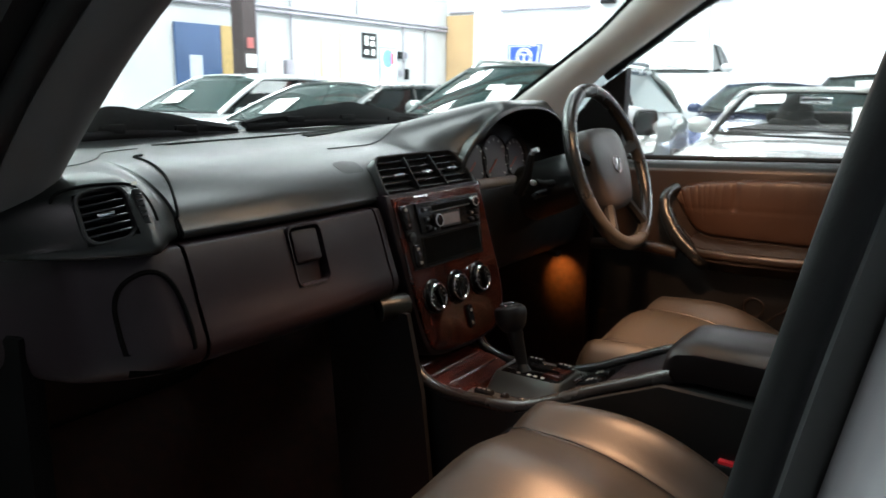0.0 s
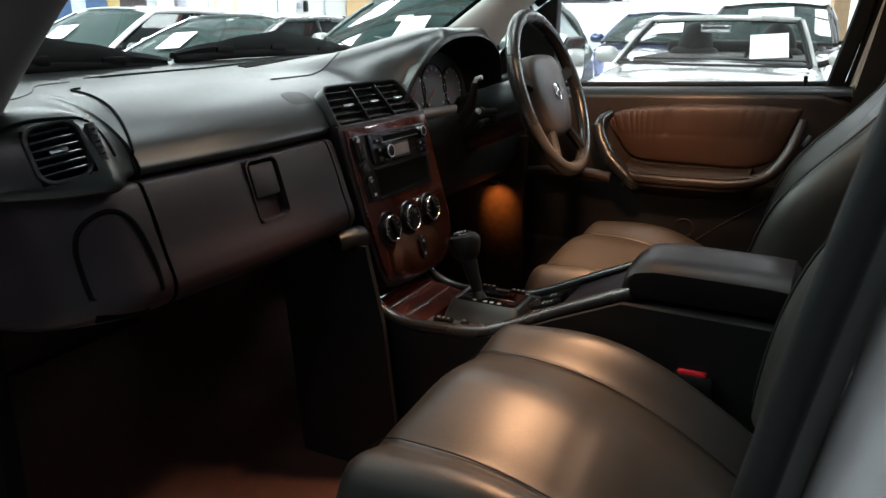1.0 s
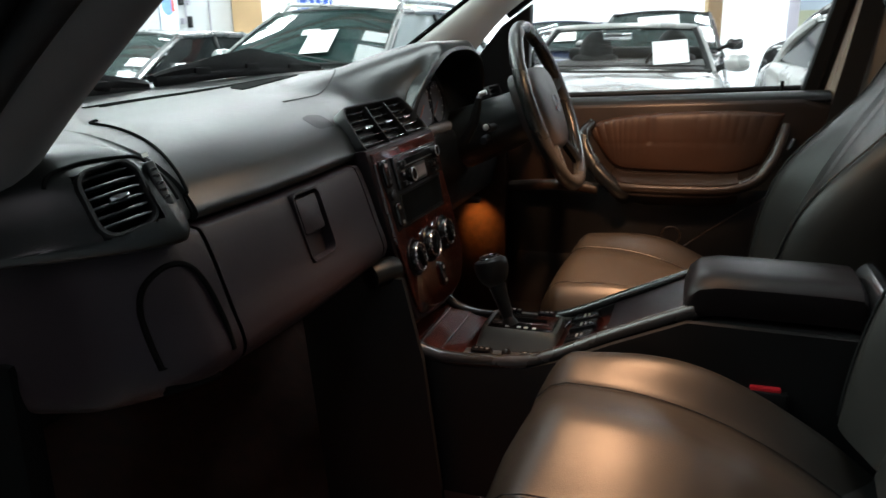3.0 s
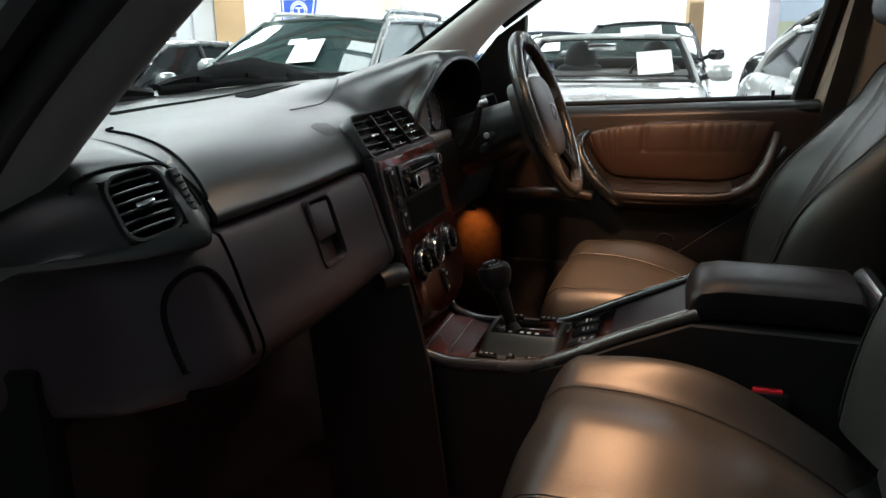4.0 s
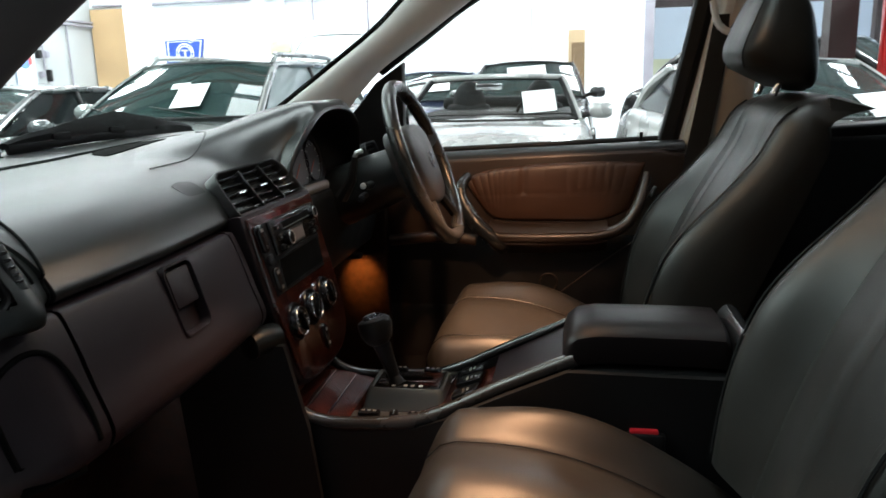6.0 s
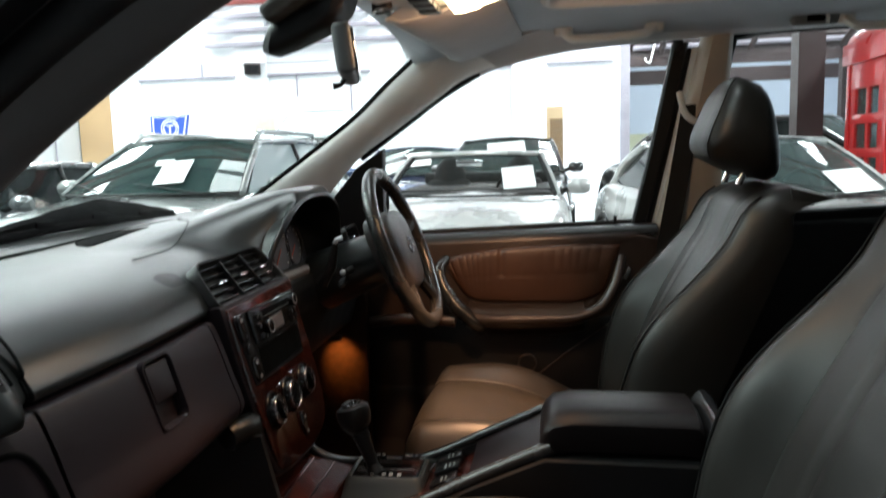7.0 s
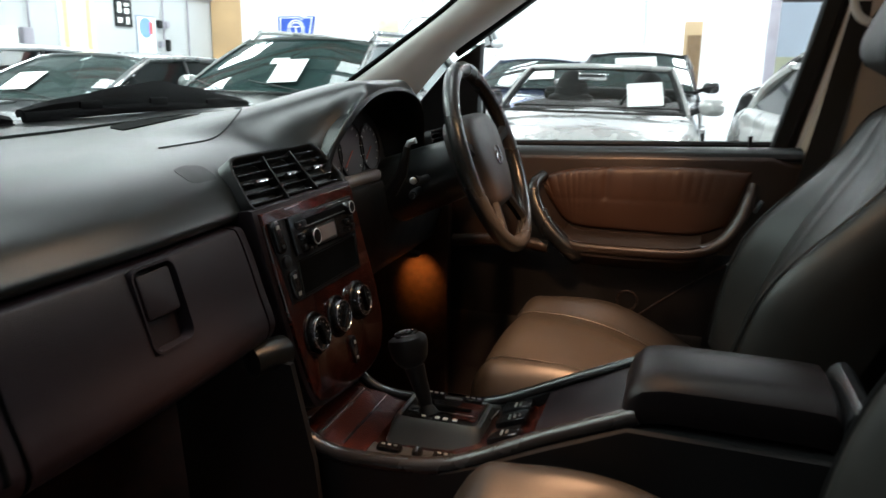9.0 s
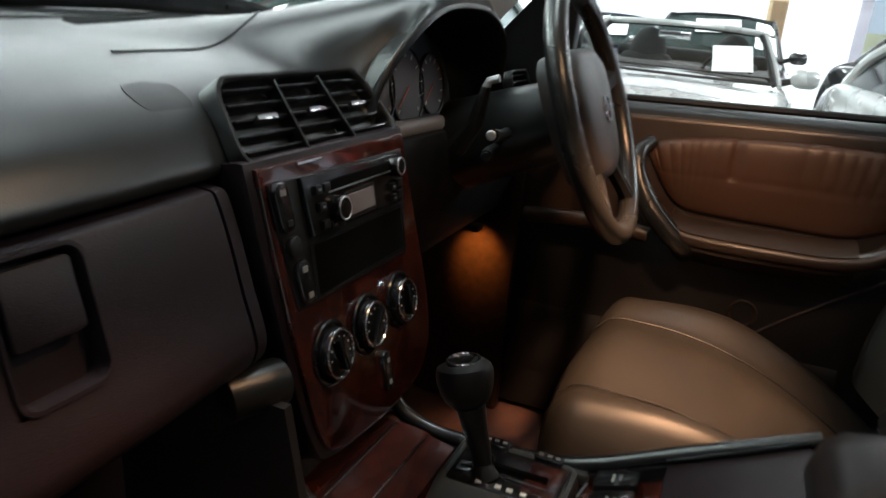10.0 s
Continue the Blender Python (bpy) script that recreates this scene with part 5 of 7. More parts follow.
            d = 0.055 * bolster(v) - 0.07 * tp**2.2 + 0.02 * math.sin(math.pi * min(1, v * 1.3)) + 0.0015
            pts.append(foot + al * (H * v) + fw * d + np.array((0, hw * uu, 0)))
        part("piping", tube(pts, 0.002, 5), BLACK, ob)
    # headrest on two posts
    top = foot + al * H
    hc = top + al * 0.074 + fw * (0.008 + rake * 0.9)
    rows = []
    for k in np.linspace(0, 1, 17):
        t = -1 + 2 * k
        r = max(0.0, 1 - abs(t) ** 4.0) ** 0.40
        c = hc + al * (0.090 * t) + fw * (0.026 * t)
        dp = 0.064 - 0.028 * t
        wv = 0.138 * (1 - 0.20 * max(0, t + 0.2) ** 1.6)
        ring = []
        for a in np.linspace(0, 2 * math.pi, 32, endpoint=False):
            ca, sa = math.cos(a), math.sin(a)
            px = math.copysign(abs(ca) ** 0.55, ca)
            py = math.copysign(abs(sa) ** 0.50, sa)
            ring.append(c + fw * (dp * px * max(r, 0.02)) + np.array((0, wv * py * max(r, 0.02), 0)))
        rows.append(ring)
    for s in (1, -1):
        part("headrest_seam", tube([r[(8 if s > 0 else 24) - 5 * s] for r in rows[1:-1]], 0.0016, 5), BLACK, ob)
    part("headrest", sheet(rows, loop_u=True, caps=True), LEATHER, ob, "charcoal leather headrest", 60)
    for s in (1, -1):
        part("headrest_post", tube([top - al * 0.03 + np.array((0, s * 0.062, 0)), top + al * 0.05 + np.array((0, s * 0.062, 0))], 0.0065, 10), CHROME, ob, "chrome headrest post")
    return ob


front_seat("passenger_seat", 0.088, -0.392, 0.0, 0.02, "charcoal leather front passenger seat beside the open door")
front_seat("driver_seat", 0.0, 0.390, -0.03, 0.032, "charcoal leather driver's seat behind the steering wheel")

buckle = thing("seat_belt_buckle", "black seat belt buckle with red release button", "buckle", (0.40, -0.142, 0.79))
part("stalk", tube([(0.41, -0.142, 0.70), (0.405, -0.142, 0.78)], 0.009, 8), BLACK, buckle)
part("housing", rbox((0.40, -0.142, 0.787), (0.055, 0.024, 0.035), 0.005), BLACK, buckle)
part("button", rbox((0.398, -0.142, 0.8065), (0.040, 0.016, 0.006), 0.002), RED, buckle, "red release button")

# rear bench
bench = thing("rear_bench", "dark leather rear bench seat", "car seat", (1.35, 0, 0.5))
part("cushion", rbox((1.25, 0, 0.76), (0.5, 1.26, 0.2), 0.06, 4), LEATHER, bench)
part("backrest", rbox((1.58, 0, 1.02), (0.16, 1.26, 0.56), 0.06, 4, pose(0, 0, 0, 0, 18, 0)), LEATHER, bench)

# ---------------------------------------------------------------- driver's door
door = thing("driver_door", "closed driver's door with brown-lit leather trim panel", "car door", (0.15, 0.75, 0.5))
outer = [(-0.30, 0.50), (-0.33, 0.80), (-0.30, 1.085), (-0.10, 1.094), (0.20, 1.106), (0.50, 1.118), (0.56, 1.10), (0.52, 0.80), (0.46, 0.50)]
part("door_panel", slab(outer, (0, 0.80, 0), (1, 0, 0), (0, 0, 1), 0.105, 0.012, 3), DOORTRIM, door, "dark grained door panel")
part("outer_skin", slab([(-0.42, 0.45), (-0.42, 1.08), (0.58, 1.12), (0.56, 0.45)], (0, 0.90, 0), (1, 0, 0), (0, 0, 1), 0.04, 0.01), SILVER, door)
rows = [[(x, y, 1.094 + 0.0396 * (x + 0.1) + h) for y, h in ((0.700, -0.012), (0.698, -0.006), (0.701, 0.002), (0.710, 0.009), (0.74, 0.012), (0.785, 0.010), (0.79, -0.02))] for x in np.linspace(-0.31, 0.555, 12)]
part("sill_cap", sheet(rows), BLACK, door, "dark window sill cap")
part("window_strip", tube([(-0.30, 0.788, 1.100), (0.0, 0.788, 1.112), (0.545, 0.788, 1.133)], 0.008, 8), RUBBER, door)
pin = part("lock_pin", tube([(0.458, 0.765, 1.12), (0.458, 0.765, 1.15)], 0.0045, 8), BLACK, door, "black lock pin")
# leather insert with gathered pleats
ins_top = spline([(0.030, 1.034), (0.056, 1.058), (0.13, 1.074), (0.25, 1.084), (0.38, 1.087), (0.466, 1.084)], 36)
ins_bot = spline([(0.062, 0.985), (0.090, 0.953), (0.13, 0.942), (0.25, 0.940), (0.36, 0.942), (0.425, 0.965)], 36)
rows = []
for k in np.linspace(0, 1, 28):
    row = []
    for i, (a, b) in enumerate(zip(ins_top, ins_bot)):
        x, z = a[0] + (b[0] - a[0]) * k, a[1] + (b[1] - a[1]) * k
        s = i / (len(ins_top) - 1)
        puff = 0.015 * max(0.0, 4 * k * (1 - k)) ** 0.35 * max(0.0, 4 * s * (1 - s)) ** 0.3
        pleat = 0.0026 * (abs(math.sin(s * 62 + 2.2 * math.sin(s * 17))) ** 0.5 - 0.6) * math.exp(-(((k - 0.12) / 0.42) ** 2)) * (1 - 0.4 * s)
        fold = -0.0016 * groove(k, 0.50, 0.02) - 0.003 * groove(s, 0.48, 0.012) * (k < 0.5)
        row.append((x, 0.695 - puff - pleat - fold, z))
    rows.append(row)
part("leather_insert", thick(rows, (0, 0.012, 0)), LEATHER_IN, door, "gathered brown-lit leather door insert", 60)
# armrest sweeping into the grab handle and up at the rear
arm = spline([(0.060, 0.640, 0.952), (0.105, 0.628, 0.918), (0.16, 0.622, 0.913), (0.26, 0.620, 0.914), (0.35, 0.624, 0.918), (0.41, 0.634, 0.938), (0.445, 0.65, 0.985), (0.462, 0.668, 1.035), (0.468, 0.680, 1.06)], 8)
na = len(arm)
part("door_armrest", tube(arm, [0.0165 if i < na * 0.6 else 0.0165 - 0.0075 * ss(na * 0.6, na, i) for i in range(na)], 14, flat=0.85), DOORTRIM, door, "curved door armrest")
rows = [[(p[0], y, p[2] + h) for y, h in ((p[1] - 0.012, 0.012), (p[1] + 0.02, 0.020), (0.70, 0.022), (0.71, -0.05), (p[1] + 0.03, -0.045), (p[1] - 0.005, -0.018))] for p in arm[6:36]]
part("armrest_shelf", sheet(rows, loop_u=True, caps=True), DOORTRIM, door, "door armrest shelf")
grab = spline([(0.035, 0.690, 1.052), (0.022, 0.655, 1.035), (0.028, 0.640, 1.000), (0.055, 0.630, 0.955), (0.085, 0.625, 0.925), (0.115, 0.625, 0.900), (0.125, 0.645, 0.885)], 8)
part("grab_handle", tube(grab, [0.012 + 0.007 * ss(0, 0.6, i / (len(grab) - 1)) for i in range(len(grab))], 14), RIM, door, "dark leather grab handle")
part("map_pocket", sheet([[(x, y, z) for y, z in ((0.70, 0.56), (0.688, 0.58), (0.682, 0.64), (0.684, 0.71), (0.688, 0.72), (0.70, 0.71))] for x in np.linspace(-0.22, 0.40, 9)], loop_u=True, caps=True), BLACK, door, "moulded door pocket")
part("door_ledge", tube(spline([(-0.16, 0.66, 0.895), (-0.08, 0.648, 0.905), (0.0, 0.645, 0.907), (0.06, 0.645, 0.90)], 5), 0.014, 12), DOORTRIM, door)
part("speaker_ring", tube(ring_path((0.235, 0.688, 0.785), (0, -1, 0), 0.022, 32), 0.0022, 8, loop=True), DOORTRIM, door, "round door speaker ring")
# black sheet added to stand for the shade under the armrest
part("lower_shade_sheet", slab([(-0.31, 0.50), (-0.32, 0.80), (-0.30, 0.895), (0.10, 0.900), (0.46, 0.905), (0.50, 0.80), (0.45, 0.50)], (0, 0.695, 0), (1, 0, 0), (0, 0, 1), 0.005, 0.002), BLACK, door, "black sheet for the shade low on the door")
part("trim_seam", tube(spline([(0.44, 0.689, 0.89), (0.33, 0.689, 0.81), (0.22, 0.689, 0.72)], 5), 0.0022, 6), DOORTRIM, door)
part("inner_release", rbox((0.480, 0.672, 1.017), (0.010, 0.012, 0.03), 0.003, 2, pose(0, 0, 0, 0, 25, 0)), CHROME, door, "chrome door release")
# window frame, glass, mirror sail
wf = spline([(-0.20, 0.785, 1.320), (-0.08, 0.78, 1.402), (0.03, 0.765, 1.476), (0.148, 0.745, 1.536), (0.22, 0.74, 1.554), (0.362, 0.74, 1.577), (0.5, 0.74, 1.589), (0.578, 0.74, 1.590), (0.603, 0.74, 1.578), (0.606, 0.74, 1.545)], 6)
part("window_frame", tube([p + (0, -0.006, -0.007) for p in wf], 0.012, 8), RUBBER, door, "black window frame")
post = spline([(0.508, 0.775, 1.09), (0.562, 0.75, 1.33), (0.609, 0.74, 1.565)], 6)
part("window_frame", sheet([[p + (-0.018, 0.02, 0), p + (-0.018, -0.006, 0), p + (-0.013, -0.012, 0), p + (0.012, -0.016, 0), p + (0.018, -0.010, 0), p + (0.018, 0.02, 0)] for p in post], loop_u=True, caps=True), RUBBER, door, "black window frame")
part("mirror_sail", slab([(-0.31, 1.095), (-0.14, 1.105), (-0.135, 1.335), (-0.21, 1.285), (-0.30, 1.18)], (0, 0.79, 0), (1, 0, 0), (0, 0, 1), 0.03, 0.006), BLACK, door, "black mirror mounting panel")
rows = [[(x, 0.795 - 0.05 * max(0, (z - 1.12) / 0.43) ** 1.2, z) for x in (xa, xb)] for xa, xb, z in ((-0.13, 0.51, 1.11), (-0.13, 0.55, 1.31), (0.01, 0.575, 1.44), (0.17, 0.60, 1.53), (0.33, 0.605, 1.57))]
part("window_glass", thick(rows, (0, 0.004, 0)), GLASS, door).visible_shadow = False
door.matrix_basis = Matrix.Translation((0.15, 0.75, 0.514))
# belt
belt = thing("seat_belt", "black seat belt hanging down the centre pillar", "seat belt", (0.6, 0.7, 0.6))
part("webbing", thick([[np.array(p) + (-0.022, 0.004, 0), np.array(p) + (0.022, -0.004, 0)] for p in spline([(0.628, 0.685, 1.43), (0.60, 0.69, 1.25), (0.56, 0.68, 1.0), (0.54, 0.66, 0.7)], 6)], (0.001, 0.002, 0)), RUBBER, belt, "black belt webbing")
part("guide", tube(spline([(0.600, 0.690, 1.46), (0.612, 0.682, 1.41), (0.64, 0.680, 1.39), (0.66, 0.685, 1.41)], 4), 0.008, 8), PILLAR, belt, "beige belt guide")
part("latch_tongue", rbox((0.572, 0.674, 1.06), (0.03, 0.006, 0.05), 0.003), STEEL, belt, "metal latch tongue")
# outside mirror
om = thing("door_mirror", "silver outside mirror on the driver's door", "door mirror", (-0.2, 0.9, 1.15))
part("housing", sheet([[(-0.20 + x0 + 0.045 * a * math.cos(k), y, 1.175 + 0.075 * a * math.sin(k)) for k in np.linspace(0, 2 * math.pi, 20, endpoint=False)] for y, a, x0 in ((0.875, 0.55, 0.0), (0.885, 0.85, 0.0), (0.92, 1.0, -0.005), (1.0, 1.0, -0.005), (1.06, 0.9, 0.0), (1.08, 0.6, 0.0))], loop_u=True, caps=True), SILVER, om, "silver mirror housing")
part("mirror_pane", slab(rounded(0.17, 0.115, 0.03), (-0.156, 0.975, 1.175), (0, 1, 0), (0, 0, 1), 0.004), MIRROR, om, "mirror pane")
part("mirror_rim", tube([(-0.156, 0.975 + u, 1.175 + v) for u, v in rounded(0.178, 0.123, 0.032)], 0.005, 6, loop=True), BLACK, om)
part("foot", rbox((-0.215, 0.85, 1.135), (0.06, 0.10, 0.05), 0.015, 3), BLACK, om)

# ---------------------------------------------------------------- overhead
oh = thing("overhead_console", "beige overhead console with a lit warm dome lamp", "dome lamp", (0.15, 0, 1.6))
rows = []
for x, w, z in ((0.00, 0.055, 1.590), (0.03, 0.075, 1.576), (0.10, 0.085, 1.570), (0.17, 0.095, 1.578), (0.24, 0.105, 1.597), (0.285, 0.105, 1.615)):
    rows.append([(x, -w, 1.632), (x, -w, z + 0.012), (x, -w * 0.85, z), (x, 0, z - 0.004), (x, w * 0.85, z), (x, w, z + 0.012), (x, w, 1.632)])
part("console_shell", thick(rows, (0, 0, 0.004)), PILLAR, oh, "beige moulded overhead console")
lens_o = [(0.147, -0.072), (0.147, 0.072)] + [(0.185 + 0.082 * math.cos(t), 0.078 * math.sin(t)) for t in np.linspace(1.45, -1.45, 22)]


def lens_ring(f, z, tilt=0.24):
    return [(0.20 + (x - 0.20) * f, y * f, z + (x - 0.2) * tilt) for x, y in lens_o]


part("lens", sheet([lens_ring(*q) for q in ((1.0, 1.600), (1.0, 1.578), (0.95, 1.571), (0.6, 1.567), (0.02, 1.566))], loop_u=True, caps=True), LENS, oh, "lit warm white dome lamp lens")
part("lamp_rim", thick([lens_ring(*q) for q in ((1.04, 1.612), (1.16, 1.604), (1.19, 1.592), (1.15, 1.583), (1.06, 1.586))], (0, 0, 0.002)), PILLAR, oh, "grey lamp rim")
part("sensor", disc((0.045, 0.0, 1.556), (0.1, 0, -1), 0.016, 0.03, 24, 0.003), BLACK, oh, "black round overhead button")
part("sensor_ring", tube(ring_path((0.045, 0, 1.555), (0.1, 0, -1), 0.016, 24), 0.0025, 6, loop=True), CHROME, oh)
for y in (-0.045, 0.0, 0.045):
    part("lamp_switch", rbox((0.112, y, 1.562), (0.034, 0.036, 0.012), 0.004), BLACK, oh, "black lamp switch")
WARM = (1.0, 0.535, 0.285)
dome = bpy.data.lights.new("dome_lamp", "POINT")
dome.energy, dome.color, dome.shadow_soft_size = 1.0, WARM, 0.03
new("dome_lamp", dome).matrix_world = pose(0.205, 0, 1.535)
# the reading bulbs behind the same lens; the third is added to light the door
for eye, aim, power, cone in (((0.200, -0.045, 1.550), (0.12, -0.39, 0.83), 61.0, 56), ((0.200, 0.045, 1.550), (0.13, 0.36, 0.80), 175.0, 38), ((0.210, 0.06, 1.550), (0.10, 0.69, 0.96), 17.0, 44)):
    rl = bpy.data.lights.new("lens_spot", "SPOT")
    rl.energy, rl.color, rl.spot_size, rl.spot_blend, rl.shadow_soft_size = power, WARM, radians(cone), 0.8, 0.03
    new("lens_spot", rl).matrix_world = look(eye, aim)

for s in (1, -1):
    vz = thing("sun_visor", "pale cloth sun visor folded up", "sun visor", (0.1, s * 0.36, 1.56), "sun visors")
    rows = []
    for v in np.linspace(0, 1, 9):
        x = 0.034 + 0.186 * v
        zz = 1.557 + 0.048 * v
        t = 0.014 * (1 - (2 * v - 1) ** 4) ** 0.5 + 0.002
        ring = []
        for u in np.linspace(0, 1, 13):
            y = 0.085 + 0.47 * u
            ring.append((x + 0.045 * u * (1 - v) + 0.02 * u * u * v, s * y, min(zz, liner_z(x, y) - 0.014) - t - 0.02 * u * u * 0.5))
        back = [(q[0], q[1], q[2] + 2 * t) for q in ring[::-1]]
        rows.append(ring + back)
    part("visor_board", sheet(rows, loop_u=True, caps=True), HEADLINER, vz, "pale cloth visor board")
    part("visor_piping", tube([np.array(q) + (-0.002, 0, 0.002) for q in rows[0][:13]] , 0.0028, 8), PILLAR, vz, "pale piping round the visor")
    part("visor_piping", tube([np.array(r[0]) + (0, -s * 0.002, 0.004) for r in rows], 0.0028, 8), PILLAR, vz, "pale piping round the visor")
    part("pivot", tube([(0.03, s * 0.10, 1.585), (0.03, s * 0.13, 1.575)], 0.008, 8), BLACK, vz)

rm = thing("rear_view_mirror", "grey interior rear-view mirror on a dark windscreen mount", "mirror", (-0.05, 0, 1.55))
rows = []
for k in np.linspace(0, 1, 9):
    c = Vector((-0.006, 0.0, 1.572)).lerp(Vector((-0.138, 0.0, 1.520)), k)
    h, w = 0.030 + 0.006 * math.sin(math.pi * k), 0.050 - 0.008 * k
    f = 1.0 if 0.05 < k < 0.95 else 0.72
    rows.append([(c.x + 0.35 * h * f * math.copysign(abs(math.sin(t)) ** 0.6, math.sin(t)), w * f * math.copysign(abs(math.cos(t)) ** 0.6, math.cos(t)), c.z + h * f * math.copysign(abs(math.sin(t)) ** 0.6, math.sin(t))) for t in np.linspace(0, 2 * math.pi, 20, endpoint=False)])
part("mount_cover", sheet(rows, loop_u=True, caps=True), BLACK, rm, "dark tapered mirror mount cover")
part("cover_foot", rbox((-0.075, 0.0, 1.578), (0.12, 0.15, 0.03), 0.012, 3, pose(0, 0, 0, 0, -33, 0)), BLACK, rm, "black base on the glass")
part("stem", tube(spline([(-0.040, 0.0, 1.545), (-0.030, 0.015, 1.525), (-0.022, 0.03, 1.505)], 5), 0.009, 10), BLACK, rm)
mq = pose(0, 0, 0, 0, -6, 13)
GREYMIRROR = mat("mirror_shell_plastic", (0.16, 0.165, 0.165), 0.4, 0, 0.06, 20, 0.1, 700)
part("housing", rbox((-0.024, 0.03, 1.494), (0.030, 0.225, 0.076), 0.013, 4, mq), GREYMIRROR, rm, "grey mirror housing")
part("mirror_pane", rbox((-0.0082, 0.0337, 1.4925), (0.003, 0.212, 0.064), 0.001, 1, mq), MIRROR, rm, "mirror pane")
part("dip_lever", tube([(-0.028, 0.028, 1.458), (-0.034, 0.024, 1.448), (-0.046, 0.020, 1.446)], [0.005, 0.004, 0.006], 8), BLACK, rm)

# ceiling grab handles
for x0, x1, y in ((0.33, 0.53, 0.615), (0.93, 1.12, 0.622)):
    gh = thing("ceiling_grab_handle", "pale grey folding ceiling grab handle", "grab handle", (x0, y, 1.58), "grab handles")
    part("bar", tube(spline([(x0, y - 0.02, 1.604), (x0 + 0.012, y - 0.034, 1.584), (x0 + 0.04, y - 0.040, 1.577), (x1 - 0.04, y - 0.040, 1.581), (x1 - 0.012, y - 0.034, 1.590), (x1, y - 0.02, 1.609)], 5), 0.013, 12, flat=0.75), PILLAR, gh)
    for xe in (x0, x1):
        part("mount", rbox((xe, y - 0.016, 1.602), (0.042, 0.034, 0.024), 0.010, 3, pose(0, 0, 0, 25, 0, 0)), PILLAR, gh)

# coat hook bezel behind the rear handle
hk = thing("coat_hook", "grey moulded coat hook bezel in the headliner", "coat hook", (0.86, 0.61, 1.60))
part("bezel", rbox((0.868, 0.608, 1.606), (0.10, 0.045, 0.030), 0.012, 3, pose(0, 0, 0, 30, 0, 0)), GREYMIRROR, hk, "dark grey hook bezel")
part("pocket", rbox((0.866, 0.587, 1.600), (0.036, 0.014, 0.014), 0.005, 3, pose(0, 0, 0, 30, 0, 0)), PITCH, hk)
part("hook", tube(spline([(0.890, 0.587, 1.606), (0.889, 0.578, 1.596), (0.889, 0.584, 1.588)], 4), 0.004, 8), PILLAR, hk)

# footwell courtesy lamp under the column
fw_l = thing("footwell_lamp", "small warm courtesy lamp under the dashboard", "lamp", (-0.24, 0.585, 0.88))
part("housing", rbox((-0.245, 0.590, 0.884), (0.05, 0.03, 0.012), 0.004), BLACK, fw_l)
part("lens", rbox((-0.245, 0.590, 0.8793), (0.03, 0.016, 0.003), 0.001), LENS, fw_l)
sp_l = bpy.data.lights.new("footwell_spot", "SPOT")
sp_l.energy, sp_l.color, sp_l.spot_size, sp_l.spot_blend, sp_l.shadow_soft_size = 3.0, (1.0, 0.33, 0.055), radians(74), 0.9, 0.008
new("footwell_spot", sp_l).matrix_world = look((-0.243, 0.590, 0.872), (-0.238, 0.655, 0.822))

# ---------------------------------------------------------------- the open passenger door, swung out beside the camera
pd = thing("passenger_door", "front passenger door swung wide open", "car door", (-0.42, -0.88, 0.5))
dm = pose(-0.42, -0.90, 0, 0, 0, -68)
part("door_panel", rbox(dm @ Vector((0.52, 0.0, 0.80)), (1.0, 0.14, 0.66), 0.03, 3, pose(0, 0, 0, 0, 0, -68)), DOORTRIM, pd, "dark door panel")
part("outer_skin", rbox(dm @ Vector((0.52, -0.09, 0.80)), (1.02, 0.03, 0.70), 0.012, 2, pose(0, 0, 0, 0, 0, -68)), SILVER, pd)
wfr = [dm @ Vector(q) for q in ((0.06, 0, 1.12), (0.40, 0.02, 1.44), (0.62, 0.03, 1.55), (0.98, 0.03, 1.56), (0.96, 0, 1.12))]
part("window_frame", tube(wfr, 0.02, 8), RUBBER, pd, "black window frame")

# ---------------------------------------------------------------- parked cars
TYRE = mat("tyre_rubber", (0.02, 0.02, 0.02), 0.8, 0, 0.2, 20, 0.2, 300)
TRIMBLK = mat("car_black_trim", (0.012, 0.012, 0.013), 0.45, 0, 0.1, 10, 0, spec=0.3)
SEATDARK = mat("car_seat_dark", (0.009, 0.009, 0.0095), 0.7, 0, 0.1, 10, 0, spec=0.2)
LAMPGLASS = mat("headlamp_glass", (0.75, 0.78, 0.8), 0.12, 0.3, 0.05, 10, 0)
# lighter tint stands for the roof's reflection in the panes
CARGLASS = glass("reflection_tint_glass", (0.060, 0.090, 0.086), 0.42, 0.4)
SIDEGLASS = glass("dark_side_glass", (0.008, 0.012, 0.012), 0.86, 0.3)
ESTGLASS = glass("green_screen_glass", (0.018, 0.046, 0.042), 0.66, 0.5)
# pale base colour imitates glare on the van's screen
GLARE_TINT_GLASS = glass("painted_glare_glass", (0.62, 0.68, 0.66), 0.85)
OPENGLASS = glass("thin_screen_glass", (0.02, 0.03, 0.03), 0.03)


def paint(name, c, metal=0.5):
    return mat(name, c, 0.28, metal, 0.03, 2, 0, coat=1.0)


P_WHITE, P_BLACK = paint("paint_white", (0.75, 0.76, 0.77), 0.0), paint("paint_black", (0.012, 0.012, 0.014), 0.0)
P_CHAMP, P_DARK = paint("paint_champagne", (0.56, 0.56, 0.545), 0.3), paint("paint_dark_grey", (0.05, 0.055, 0.06))


